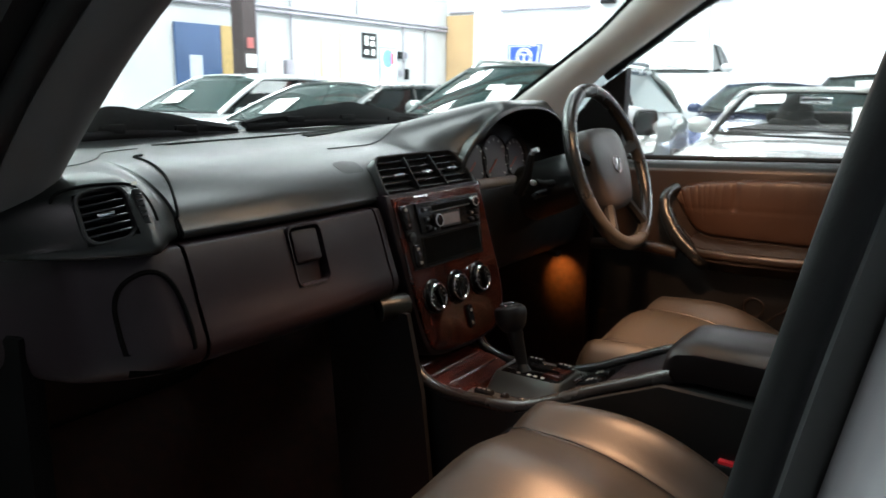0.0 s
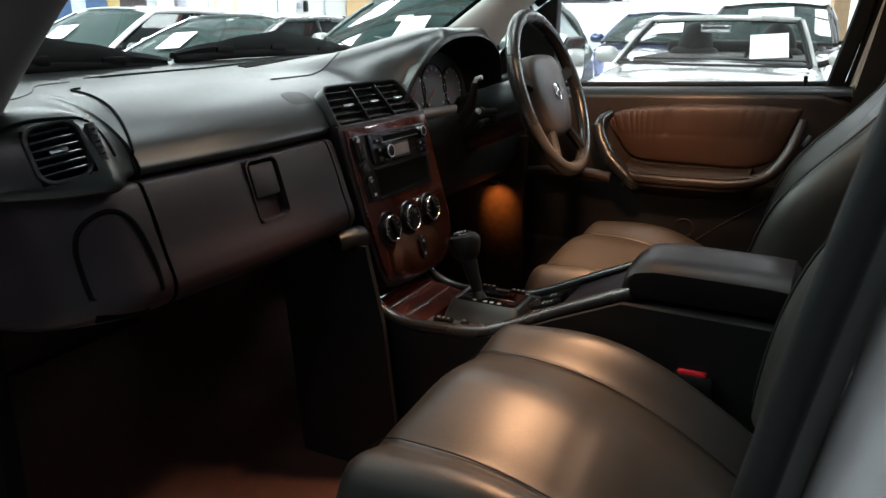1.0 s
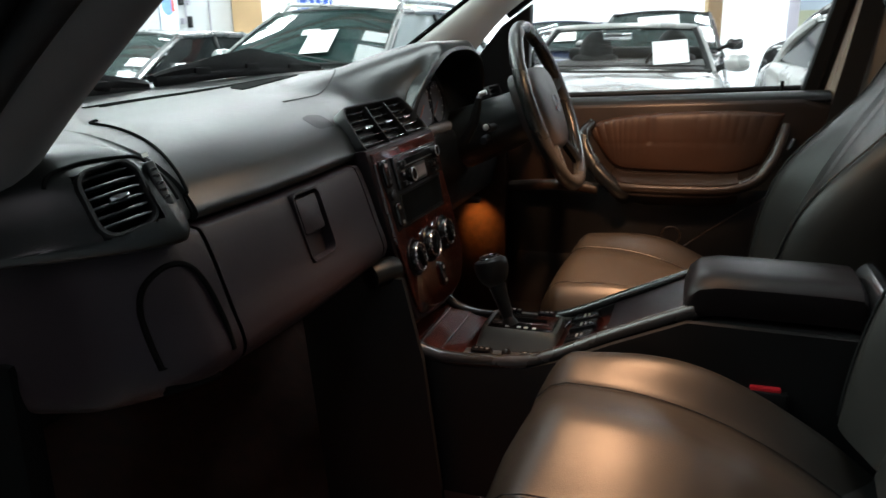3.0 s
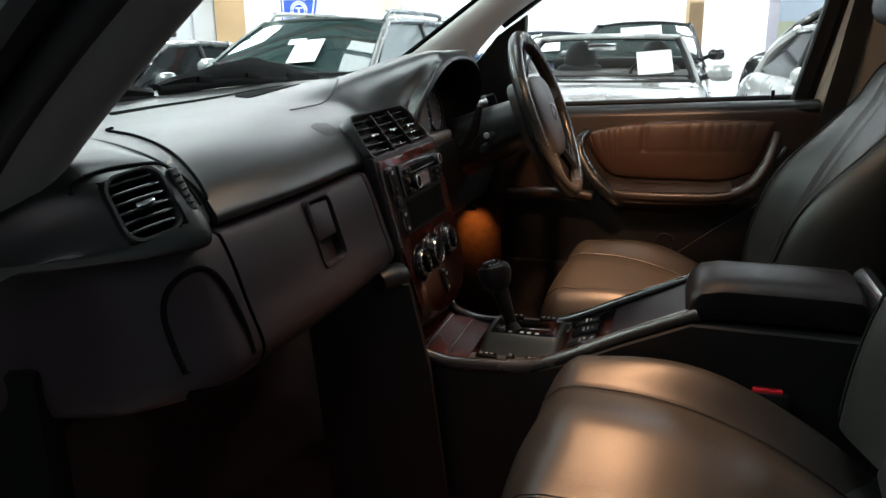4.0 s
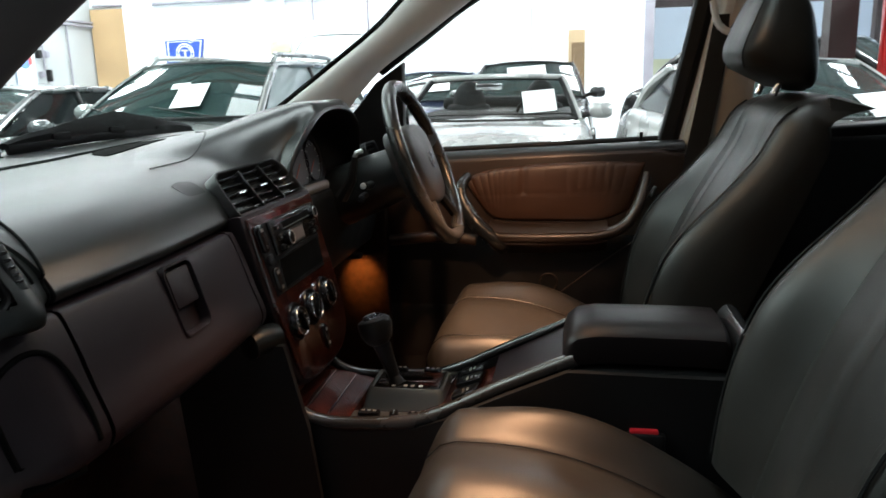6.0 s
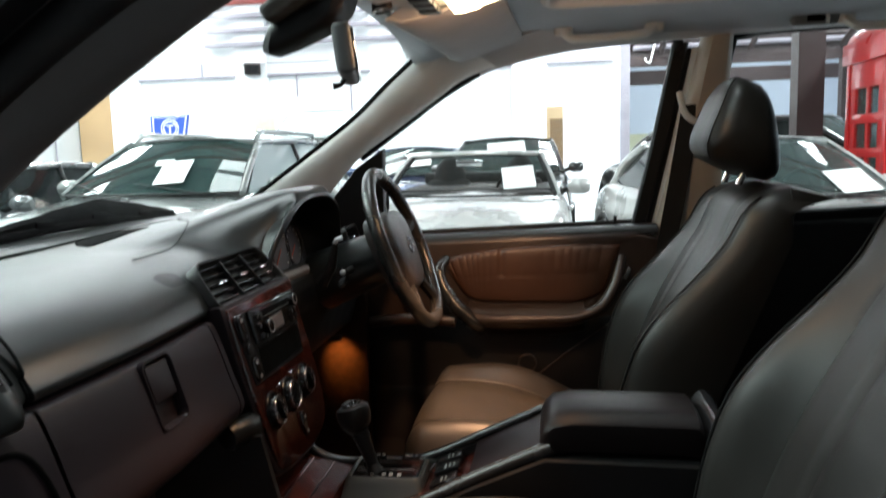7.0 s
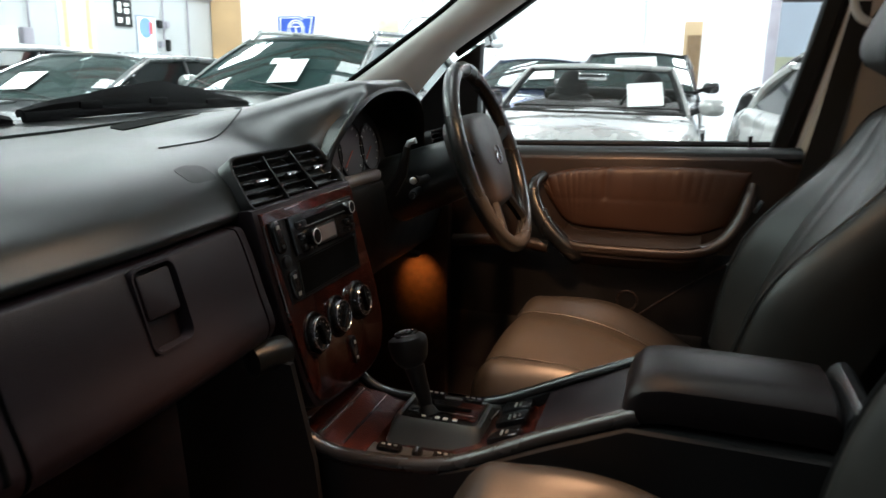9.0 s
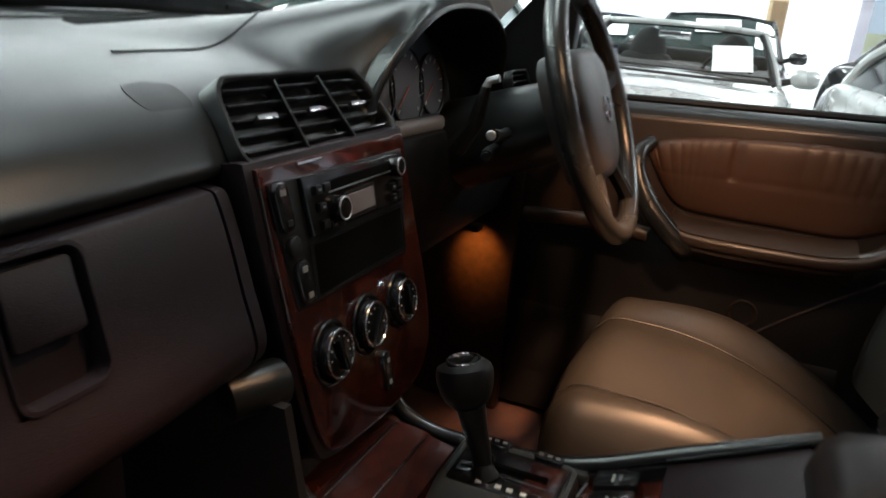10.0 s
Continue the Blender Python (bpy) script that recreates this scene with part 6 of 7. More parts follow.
def parked_car(name, label, m, colour, L=4.5, W=1.78, hood=0.86, belt=0.92, roof=1.42, nose=0.66, sb=1.25, st_=2.05, rt=3.3, rb=3.95, open_top=False, sheet_at=None, rails=False, glazing=None, side_glass=None):
    """A car in its own frame: nose at x=0, tail at x=L, its left side at +y; sb, st_: foot and top of the windscreen; rt, rb: top and foot of the rear window."""
    ob = new(name)
    tagged(ob, label, "car")
    hw = W / 2

    def top(x):
        f = [(0.0, nose - 0.06), (0.12, nose + 0.02), (0.45, hood - 0.06), (sb - 0.1, hood), (sb + 0.15, belt), (rb - 0.1, belt + 0.03), (rb + 0.1, belt + 0.02), (L - 0.1, belt - 0.06), (L, belt - 0.2)]
        return float(np.interp(x, [q[0] for q in f], [q[1] for q in f]))

    def half(x):
        return hw * float(np.interp(x, [0, 0.08, 0.4, 1.0, L - 0.9, L - 0.15, L], [0.70, 0.84, 0.95, 1.0, 1.0, 0.92, 0.80]))

    rows = []
    for x in sorted({*np.linspace(0, 0.5, 6), *np.linspace(0.5, L - 0.4, 26), *np.linspace(L - 0.4, L, 6)}):
        h, z = half(x), top(x)
        rows.append([(x, -h * 0.9, 0.22), (x, -h * 0.985, 0.34), (x, -h, 0.52), (x, -h * 0.99, 0.66), (x, -h * 0.95, z - 0.09), (x, -h * 0.90, z - 0.02), (x, -h * 0.82, z), (x, -h * 0.4, z + 0.022), (x, 0, z + 0.03), (x, h * 0.4, z + 0.022), (x, h * 0.82, z), (x, h * 0.90, z - 0.02), (x, h * 0.95, z - 0.09), (x, h * 0.99, 0.66), (x, h, 0.52), (x, h * 0.985, 0.34), (x, h * 0.9, 0.22)])
    part("body", sheet(rows, loop_u=True, caps=True), colour, ob, "", 50)
    gw, gt = hw * 0.86, hw * 0.66

    def scr(x0, z0, x1, z1, w0, w1, bow):
        return [[(x0 + (x1 - x0) * v + bow * (1 - u * u), (w0 + (w1 - w0) * v) * u, z0 + (z1 - z0) * v + 0.03 * math.sin(math.pi * v) * 0.6 + 0.02 * (1 - u * u) * v) for u in np.linspace(-1, 1, 11)] for v in np.linspace(0, 1, 7)]

    ws = scr(sb, belt + 0.01, st_, roof - 0.03, gw * 0.97, gt, -0.10)
    part("windscreen", thick(ws, (0.004, 0, -0.004)), glazing or (OPENGLASS if open_top else CARGLASS), ob, "tinted windscreen")
    for s in (1, -1):
        a = [r[-1] if s > 0 else r[0] for r in ws]
        part("windscreen_pillar", tube([np.array(q) + (0.012, s * 0.016, -0.006) for q in a], 0.020 if open_top else 0.028, 8), colour, ob)
        part("screen_seal", tube([np.array(q) + (-0.004, -s * 0.004, 0.004) for q in a], 0.008, 6), TRIMBLK, ob)
        if open_top:
            part("pillar_lining", tube([np.array(q) + (0.012, -s * 0.020, -0.004) for q in a], 0.016, 8), SEATDARK, ob)
    for r in (ws[0], ws[-1]):
        part("screen_seal", tube([np.array(q) + (-0.006, 0, 0.006) for q in r], 0.011 if r is ws[0] else 0.006, 6), TRIMBLK, ob)
    if open_top:
        part("header_rail", tube(ws[-1], 0.022, 8), colour, ob, "silver windscreen header")
        part("header_lining", tube([np.array(q) + (0.014, 0, -0.020) for q in ws[-1]], 0.013, 8), SEATDARK, ob)
        part("cabin_mirror", rbox((st_ + 0.02, 0.06, roof - 0.10), (0.03, 0.24, 0.06), 0.012, 3), MIRROR, ob, "interior mirror")
        part("cabin_tub", rbox((sb + 1.25, 0, belt + 0.02), (1.7, gw * 1.86, 0.05), 0.02), SEATDARK, ob, "dark open cabin")
        part("roof_cover", rbox((sb + 1.85, 0, belt + 0.10), (0.35, gw * 1.8, 0.12), 0.05, 3), SEATDARK, ob, "folded dark soft top")
    else:
        rr = scr(rb, belt + 0.02, rt, roof - 0.03, gw * 0.95, gt, 0.10)
        part("rear_window", thick(rr, (-0.004, 0, -0.004)), side_glass or SIDEGLASS, ob)
        roof_rows = [[(x, gt * 1.02 * u, roof - 0.03 + 0.05 * (1 - abs(u) ** 2.5) + 0.02 * math.sin(math.pi * (x - st_ + 0.05) / (rt - st_ + 0.1))) for u in np.linspace(-1, 1, 13)] for x in np.linspace(st_ - 0.06, rt + 0.06, 10)]
        part("roof", thick(roof_rows, (0, 0, -0.03)), colour, ob)
        xb = (st_ + rt) / 2
        for s in (1, -1):
            side_top = spline([(st_, s * gt, roof - 0.035), (xb, s * gt * 1.02, roof - 0.02), (rt, s * gt, roof - 0.035)], 6)
            part("side_rail", tube(side_top, 0.03, 8), colour, ob)
            part("rear_pillar", tube(spline([(rt, s * gt, roof - 0.035), ((rt + rb) / 2 + 0.02, s * (gt + gw) / 2, (roof + belt) / 2 + 0.02), (rb, s * gw * 0.95, belt)], 5), 0.045, 8), colour, ob)
            part("door_pillar", tube([(xb - 0.05, s * gw, belt), (xb + 0.03, s * gt * 1.0, roof - 0.03)], 0.026, 8), TRIMBLK, ob)
            for x0, x1, y0_, y1_ in ((sb + 0.12, xb - 0.06, st_ + 0.05, xb), (xb, rb - 0.12, xb + 0.05, rt - 0.02)):
                q = [[(x0, s * gw, belt), (x1, s * gw, belt)], [(y0_, s * gt * 1.01, roof - 0.05), (y1_, s * gt * 1.01, roof - 0.05)]]
                part("side_window", thick(q, (0, -s * 0.006, 0)), side_glass or SIDEGLASS, ob, "tinted side window")
            if rails:
                part("roof_rail", tube(spline([(st_ + 0.0, s * gt * 0.97, roof - 0.03), (st_ + 0.12, s * gt * 0.96, roof + 0.035), (st_ + 0.28, s * gt * 0.94, roof + 0.06), (rt - 0.1, s * gt * 0.92, roof + 0.06), (rt, s * gt * 0.92, roof)], 5), 0.024, 8), colour, ob, "grey roof rail")
    # cabin
    part("cabin_floor", rbox(((sb + rb) / 2, 0, 0.5), (rb - sb, W * 0.8, 0.05), 0), SEATDARK, ob)
    part("dashboard", rbox((sb + 0.35, 0, belt - 0.03), (0.4, gw * 1.8, 0.12), 0.04), SEATDARK, ob)
    for s in (1, -1):
        seat = part("seat", rbox((sb + 1.35, s * 0.36, belt - 0.19), (0.18, 0.46, 0.60), 0.088, 5, pose(0, 0, 0, 0, 16, 0)), SEATDARK, ob, "dark seat")
        rows = [[(sb + 1.44 + 0.03 * k + 0.10 * r * math.cos(t), s * 0.36 + 0.165 * r * math.sin(t), belt + 0.06 + 0.27 * k) for t in np.linspace(0, 2 * math.pi, 24, endpoint=False)] for k, r in ((-0.2, 1.0), (0.1, 1.0), (0.3, 0.97), (0.5, 0.90), (0.7, 0.75), (0.85, 0.56), (0.95, 0.34), (1.0, 0.05))]
        part("headrest", sheet(rows, loop_u=True, caps=True), SEATDARK, seat, "rounded dark headrest")
        part("seat_base", rbox((sb + 1.05, s * 0.36, 0.66), (0.5, 0.48, 0.2), 0.06, 3), SEATDARK, seat)
        # lamps, mirrors, wheels
        part("headlamp", sheet([[(0.09 + 0.02 * k + d, s * (hw * 0.62 + 0.17 * math.cos(t) * f), nose - 0.06 + 0.075 * math.sin(t) * f) for t in np.linspace(0, 2 * math.pi, 16, endpoint=False)] for k, f, d in ((4, 1.0, 0.06), (1, 1.0, 0.0), (0, 0.8, -0.02), (0, 0.05, -0.03))], loop_u=True, caps=True), LAMPGLASS, ob, "clear headlamp")
        mi = part("door_mirror", sheet([[(sb + 0.38 + 0.06 * a * math.cos(k), s * y, belt + 0.06 + 0.07 * a * math.sin(k)) for k in np.linspace(0, 2 * math.pi, 16, endpoint=False)] for y, a in ((hw * 0.94, 0.45), (hw * 0.98, 0.9), (hw * 1.03, 1.0), (hw * 1.12, 0.95), (hw * 1.16, 0.6))], loop_u=True, caps=True), colour, ob)
        part("mirror_foot", tube([(sb + 0.40, s * gw * 0.97, belt + 0.0), (sb + 0.38, s * hw * 0.99, belt + 0.05)], 0.025, 8), TRIMBLK, mi)
        part("door_handle", rbox(((sb + rb) / 2 - 0.25, s * hw * 0.985, belt - 0.14), (0.2, 0.03, 0.035), 0.012), colour, ob)
        for xw in (0.82, L - 0.85):
            w = part("wheel", tube(ring_path((xw, s * (hw - 0.11), 0.31), (0, 1, 0), 0.235, 28), 0.085, 10, loop=True), TYRE, ob)
            part("rim", disc((xw, s * (hw - 0.035), 0.31), (0, s, 0), 0.20, 0.1, 24, 0.02), STEEL, w)
            part("wheel_arch", tube([(xw + 0.36 * math.cos(t), s * half(xw) * 0.995, 0.31 + 0.36 * math.sin(t)) for t in np.linspace(0.05, math.pi - 0.05, 18)], 0.02, 6), TRIMBLK, ob)
    part("steering_wheel", tube(ring_path((sb + 0.68, -0.36, belt + 0.02), (0.85, 0, 0.5), 0.18, 28), 0.014, 8, loop=True), SEATDARK, ob, "dark steering wheel")
    part("grille", rbox((0.035, 0, nose - 0.08), (0.06, W * 0.36, 0.13), 0.02), TRIMBLK, ob, "black grille")
    part("bumper", rbox((0.02, 0, 0.42), (0.12, W * 0.82, 0.18), 0.05, 3), colour, ob)
    for k in () if open_top else (0.25, 0.75):
        p0, p1 = ws[0][int(k * 10)], ws[1][min(10, int(k * 10) + 4)]
        part("wiper", tube([np.array(p0) + (-0.02, 0, 0.012), np.array(p1) + (-0.02, 0, 0.015)], 0.006, 6), TRIMBLK, ob)
    for su, sv, w, h in (sheet_at or ()):
        i = ws[int(1 + sv * 5)][int(5 + su * 5)]
        slope = math.degrees(math.atan2(roof - belt, st_ - sb))
        ps = part("price_or_glare_sheet", rbox((i[0] - 0.022, i[1], i[2] + 0.016), (h, w, 0.002), 0, 1, pose(0, 0, 0, 0, -slope, 0) @ pose(0, 0, 0, 0, 0, 7)), PAPER, ob, "white sheet on the windscreen for a price sheet or a glare patch")
    ob.matrix_basis = m
    return ob


# nose towards -Y: local x runs along +Y
def facing(x, y, turn=0.0):
    """Windscreen foot at x, y: the nose points along -Y, turned by degrees."""
    return pose(x, y, 0, 0, 0, 90 + turn)


def place(m, sb):
    return m @ Matrix.Translation((-sb, 0, 0))


# pale side glass tint stands for white reflections in the panes
# the estate's second, small sheet is a patch of glare in paper white
parked_car("estate_car", "silver estate car with roof rails and price sheet", place(facing(-2.88, 4.45), 1.25), paint("paint_estate_grey", (0.25, 0.27, 0.262)), L=4.7, W=1.80, hood=1.01, belt=1.05, roof=1.50, nose=0.84, rt=3.75, rb=4.35, rails=True, sheet_at=((-0.02, 0.22, 0.25, 0.36), (0.17, 0.42, 0.15, 0.09)), glazing=ESTGLASS, side_glass=glass("reflection_side_tint", (0.30, 0.36, 0.36), 0.85, 0.5))
parked_car("convertible", "silver two-seat convertible with its roof down and price sheet", place(facing(-0.40, 5.15), 1.30), P_CHAMP, L=4.1, W=1.74, hood=0.92, belt=0.95, roof=1.325, nose=0.74, sb=1.30, st_=1.85, rb=3.0, open_top=True, sheet_at=((-0.42, 0.2, 0.27, 0.30),))
parked_car("black_hatchback", "black hatchback parked behind the convertible", place(facing(-0.33, 8.6), 1.2), P_BLACK, L=4.2, W=1.74, hood=0.98, belt=1.03, roof=1.49, sheet_at=((0.1, 0.6, 0.5, 0.3),))
parked_car("silver_sedan", "silver sedan with price sheet parked at an angle", place(facing(2.02, 4.55, 10), 1.35), P_CHAMP, L=4.4, W=1.74, hood=0.90, belt=0.95, roof=1.375, nose=0.74, sb=1.35, st_=2.1, rt=3.1, rb=3.75, sheet_at=((-0.42, 0.12, 0.30, 0.30),))
parked_car("black_estate", "black estate car in the far bay", place(facing(4.1, 8.2, 55), 1.3), P_BLACK, L=4.7, W=1.85, hood=1.05, belt=1.10, roof=1.64, rt=3.7, rb=4.3)
parked_car("grey_sedan", "grey sedan with price sheet beside the estate car", place(facing(-5.05, 4.2), 1.3), paint("paint_mid_grey", (0.15, 0.16, 0.165)), L=4.6, W=1.80, hood=0.88, belt=0.94, roof=1.33, nose=0.72, sb=1.3, st_=2.15, rt=3.2, rb=4.0, sheet_at=((0.25, 0.25, 0.28, 0.34),))
parked_car("white_coupe", "white coupe with glare on its windscreen", place(facing(-7.2, 4.6), 1.3), P_WHITE, L=4.6, W=1.80, hood=0.90, belt=0.98, roof=1.42, nose=0.76, sb=1.3, st_=2.1, rt=3.3, rb=4.1, sheet_at=((0.2, 0.3, 0.3, 0.3),))
parked_car("white_van", "tall white van parked against the white wall", place(facing(-3.9, 12.0, 4), 0.6), P_WHITE, L=2.6, W=1.9, hood=1.55, belt=1.62, roof=2.14, nose=1.1, sb=0.6, st_=1.2, rt=2.1, rb=2.4, glazing=GLARE_TINT_GLASS)
parked_car("dark_sedan", "dark sedan against the wall", place(facing(-5.0, 9.6), 1.3), P_DARK, L=4.5, W=1.8, hood=1.0, belt=1.05, roof=1.46)
parked_car("blue_hatchback", "dark blue hatchback behind the estate car", place(facing(-1.80, 9.6), 1.2), paint("paint_blue", (0.03, 0.05, 0.12)), L=4.2, W=1.74, hood=0.95, belt=1.0, roof=1.40, sheet_at=((-0.2, 0.4, 0.35, 0.42),))

# ---------------------------------------------------------------- hall fittings
bd = thing("door_1", "blue painted door with a white notice", "door", (X0, 7.2, 0), "", "structure")
part("door_leaf", rbox((X0 + 0.03, 7.46, 1.16), (0.06, 0.94, 2.32), 0.01), BLUE, bd, "blue painted door leaf")
part("door_frame", rbox((X0 + 0.02, 8.06, 1.16), (0.1, 0.26, 2.32), 0.01), mat("yellow_brown_frame", (0.4, 0.27, 0.1), 0.6), bd, "ochre door jamb")
part("notice", rbox((X0 + 0.065, 7.38, 1.55), (0.004, 0.26, 0.50), 0), mat("pale_notice", (0.45, 0.5, 0.58), 0.7), bd, "white paper notice")
plain_box("column_west", (-9.0, 7.03, 0), (-8.75, 7.30, ROOF), BROWNSTEEL, "dark brown steel column", "column")
plain_box("board_panel", (X0 + 0.04, Y1 - 0.10, 0), (-9.52, Y1 - 0.04, 3.02), PLY, "tall tan board panel against the wall", "panel", "")
lobby = thing("opening_1", "cream doorway recess in the white wall", "doorway", (0.1, Y1, 0), "", "structure")
part("surround", rbox((0.03, Y1 - 0.05, 1.10), (0.91, 0.1, 2.20), 0.01), YELLOW, lobby, "cream wall around the doorway")
part("dark_opening", rbox((0.35, Y1 - 0.11, 0.975), (0.26, 0.02, 1.95), 0), mat("dark_doorway", (0.16, 0.10, 0.05), 0.7), lobby)
sign = thing("wall_sign", "blue and white shaped wall sign with a round emblem", "sign", (-8.2, Y1 - 0.03, 2.05))
NAVY = mat("sign_blue", (0.03, 0.09, 0.45), 0.5)
SIGNW = mat("sign_white", (0.8, 0.82, 0.85), 0.5)
for f, d, mm in ((1.0, 0.0, NAVY), (0.9, 0.006, SIGNW), (0.82, 0.012, NAVY)):
    o = [(-0.46 * f, -0.24 * f), (-0.46 * f, 0.24 * f), (0.10 * f, 0.25 * f), (0.18 * f, 0.20 * f), (0.28 * f, 0.25 * f), (0.46 * f, 0.25 * f), (0.40 * f, -0.05 * f), (0.36 * f, -0.24 * f)]
    part("plate", slab(o, (-8.20, Y1 - 0.02 - d, 2.06), (1, 0, 0), (0, 0, 1), 0.02), mm, sign)
for r in (0.2, 0.15):
    part("ring", tube(ring_path((-8.20, Y1 - 0.055, 2.02), (0, -1, 0), r, 32), 0.016, 6, loop=True), SIGNW, sign)
part("bar", rbox((-8.20, Y1 - 0.055, 2.08), (0.18, 0.01, 0.03), 0), SIGNW, sign)
part("bar", rbox((-8.20, Y1 - 0.055, 1.98), (0.04, 0.01, 0.18), 0), SIGNW, sign)
# pipes and conduits along the walls
for y0_, y1_, z in ((4.0, 14.9, 2.74), (4.0, 14.9, 2.66)):
    pp = link_mesh("wall_pipe", tube([(X0 + 0.06, y0_, z), (X0 + 0.06, y1_, z)], 0.03, 8), GREYSTEEL)
    tagged(pp, "grey conduit running along the wall", "pipe", "wall pipes")
pp = link_mesh("wall_pipe", tube([(X0 + 0.1, Y1 - 0.06, 3.09), (1.5, Y1 - 0.06, 3.09)], 0.035, 8), GREYSTEEL)
tagged(pp, "grey conduit running along the wall", "pipe", "wall pipes")
for z in (3.75, 4.05, 4.35, 4.65):
    wr = link_mesh("wall_rail", rbox((-2.9, Y1 - 0.16, z), (8.6, 0.10, 0.10), 0.01), GREYSTEEL)
    tagged(wr, "grey sheeting rail high on the white wall", "rail", "sheeting rails")
for x in (-9.2, -6.2, -3.2, -0.2):
    plain_box("wall_pier", (x - 0.35, Y1 - 0.12, 0), (x + 0.35, Y1 + 0.02, ROOF), WALLW, "white painted wall pier", "pier")
# things on the west wall
nb = thing("wall_panel", "black panel with white marks on the wall", "panel", (X0, 11.97, 1.93))
part("board", rbox((X0 + 0.02, 11.97, 2.18), (0.03, 0.48, 0.52), 0.005), TRIMBLK, nb)
for yy, zz, w, h in ((11.85, 2.28, 0.10, 0.20), (12.05, 2.34, 0.12, 0.06), (12.05, 2.22, 0.12, 0.10), (11.85, 2.04, 0.12, 0.10), (12.07, 2.04, 0.08, 0.14)):
    part("mark", rbox((X0 + 0.04, yy, zz), (0.01, w, h), 0), PAPER, nb)
wd = thing("window_1", "bright window with cream blind in the wall", "window", (X0, 10.7, 1.4), "", "structure")
part("window_frame", rbox((X0 + 0.02, 10.72, 1.92), (0.05, 0.86, 1.00), 0.01), WALLW, wd)
part("blind", rbox((X0 + 0.05, 10.72, 1.92), (0.02, 0.78, 0.92), 0), mat("cream_blind", (0.8, 0.74, 0.55), 0.6), wd)
for yy in (10.42, 10.98):
    part("blind_panel", rbox((X0 + 0.062, yy, 1.92), (0.006, 0.10, 0.9), 0), mat("ochre_blind", (0.62, 0.48, 0.25), 0.6), wd)
ps = thing("wall_poster", "white poster with a blue and red round picture", "poster", (X0, 12.63, 1.4))
part("poster_frame", rbox((X0 + 0.012, 12.63, 1.76), (0.02, 0.60, 0.82), 0.004), mat("grey_blue_frame", (0.22, 0.28, 0.36), 0.5), ps)
part("poster_sheet", rbox((X0 + 0.026, 12.63, 1.76), (0.010, 0.54, 0.76), 0), PAPER, ps)
part("picture", disc((X0 + 0.034, 12.60, 1.93), (1, 0, 0), 0.20, 0.004, 32), mat("poster_blue", (0.16, 0.30, 0.70), 0.5), ps)
part("picture_edge", rbox((X0 + 0.036, 12.76, 1.93), (0.004, 0.10, 0.24), 0), mat("poster_red", (0.6, 0.12, 0.12), 0.5), ps)
for yy, zz, w, h, tone in ((13.02, 2.02, 0.10, 0.16, TRIMBLK), (13.25, 2.02, 0.10, 0.14, GREYSTEEL), (13.05, 1.62, 0.10, 0.12, GREYSTEEL), (13.27, 1.60, 0.08, 0.24, TRIMBLK), (9.55, 1.62, 0.22, 0.34, GREYSTEEL), (9.15, 1.62, 0.34, 0.30, PAPER)):
    sb_ = thing("switch_box", "small electrical box screwed to the wall", "switch box", (X0, yy, zz), "switch boxes")
    part("box_body", rbox((X0 + 0.045, yy, zz), (0.09, w, h), 0.012), tone, sb_)
    part("box_lid", rbox((X0 + 0.094, yy, zz), (0.008, w * 0.8, h * 0.8), 0.003), tone, sb_)
for yy, z0, z1 in ((9.62, 1.8, 4.6), (11.55, 2.7, 4.8), (13.15, 1.7, 2.7), (14.0, 0.2, 2.7), (8.75, 0.2, 4.8)):
    pp = link_mesh("wall_pipe", tube([(X0 + 0.05, yy, z0), (X0 + 0.05, yy, z1)], 0.018, 8), GREYSTEEL)
    tagged(pp, "thin grey conduit running up the wall", "pipe", "wall pipes")
rs = thing("fire_notice", "red and white notice on the steel column", "notice", (-8.87, 7.3, 1.6))
part("notice_board", rbox((-8.74, 7.17, 1.95), (0.012, 0.12, 0.16), 0.003), mat("notice_red", (0.50, 0.14, 0.13), 0.5), rs)
part("notice_sheet", rbox((-8.732, 7.17, 1.68), (0.008, 0.20, 0.20), 0), PAPER, rs)
# on the white wall: loudspeaker, cream notice, upper conduit
ls = thing("wall_loudspeaker", "small dark loudspeaker box on the wall pipe", "loudspeaker", (-6.14, Y1, 3.1))
part("cabinet", rbox((-6.14, Y1 - 0.16, 3.23), (0.34, 0.26, 0.24), 0.02, 2, pose(0, 0, 0, 14, 0, 18)), BROWNSTEEL, ls)
part("front_mesh", rbox((-6.10, Y1 - 0.295, 3.20), (0.28, 0.02, 0.18), 0.004, 1, pose(0, 0, 0, 14, 0, 18)), TRIMBLK, ls)
part("bracket", rbox((-6.14, Y1 - 0.03, 3.20), (0.06, 0.06, 0.12), 0.006), GREYSTEEL, ls)
cnp = thing("wall_notice", "cream paper notice pinned to the white wall", "notice", (-5.95, Y1, 1.9))
part("notice_sheet", rbox((-5.95, Y1 - 0.13, 2.03), (0.46, 0.012, 0.36), 0.002), mat("cream_card", (0.62, 0.58, 0.42), 0.7), cnp)
pp = link_mesh("wall_pipe", tube([(-9.3, Y1 - 0.14, 3.38), (-7.6, Y1 - 0.14, 3.34), (-4.4, Y1 - 0.14, 3.33)], 0.012, 6), GREYSTEEL)
tagged(pp, "thin grey cable strung along the wall", "pipe", "wall pipes")
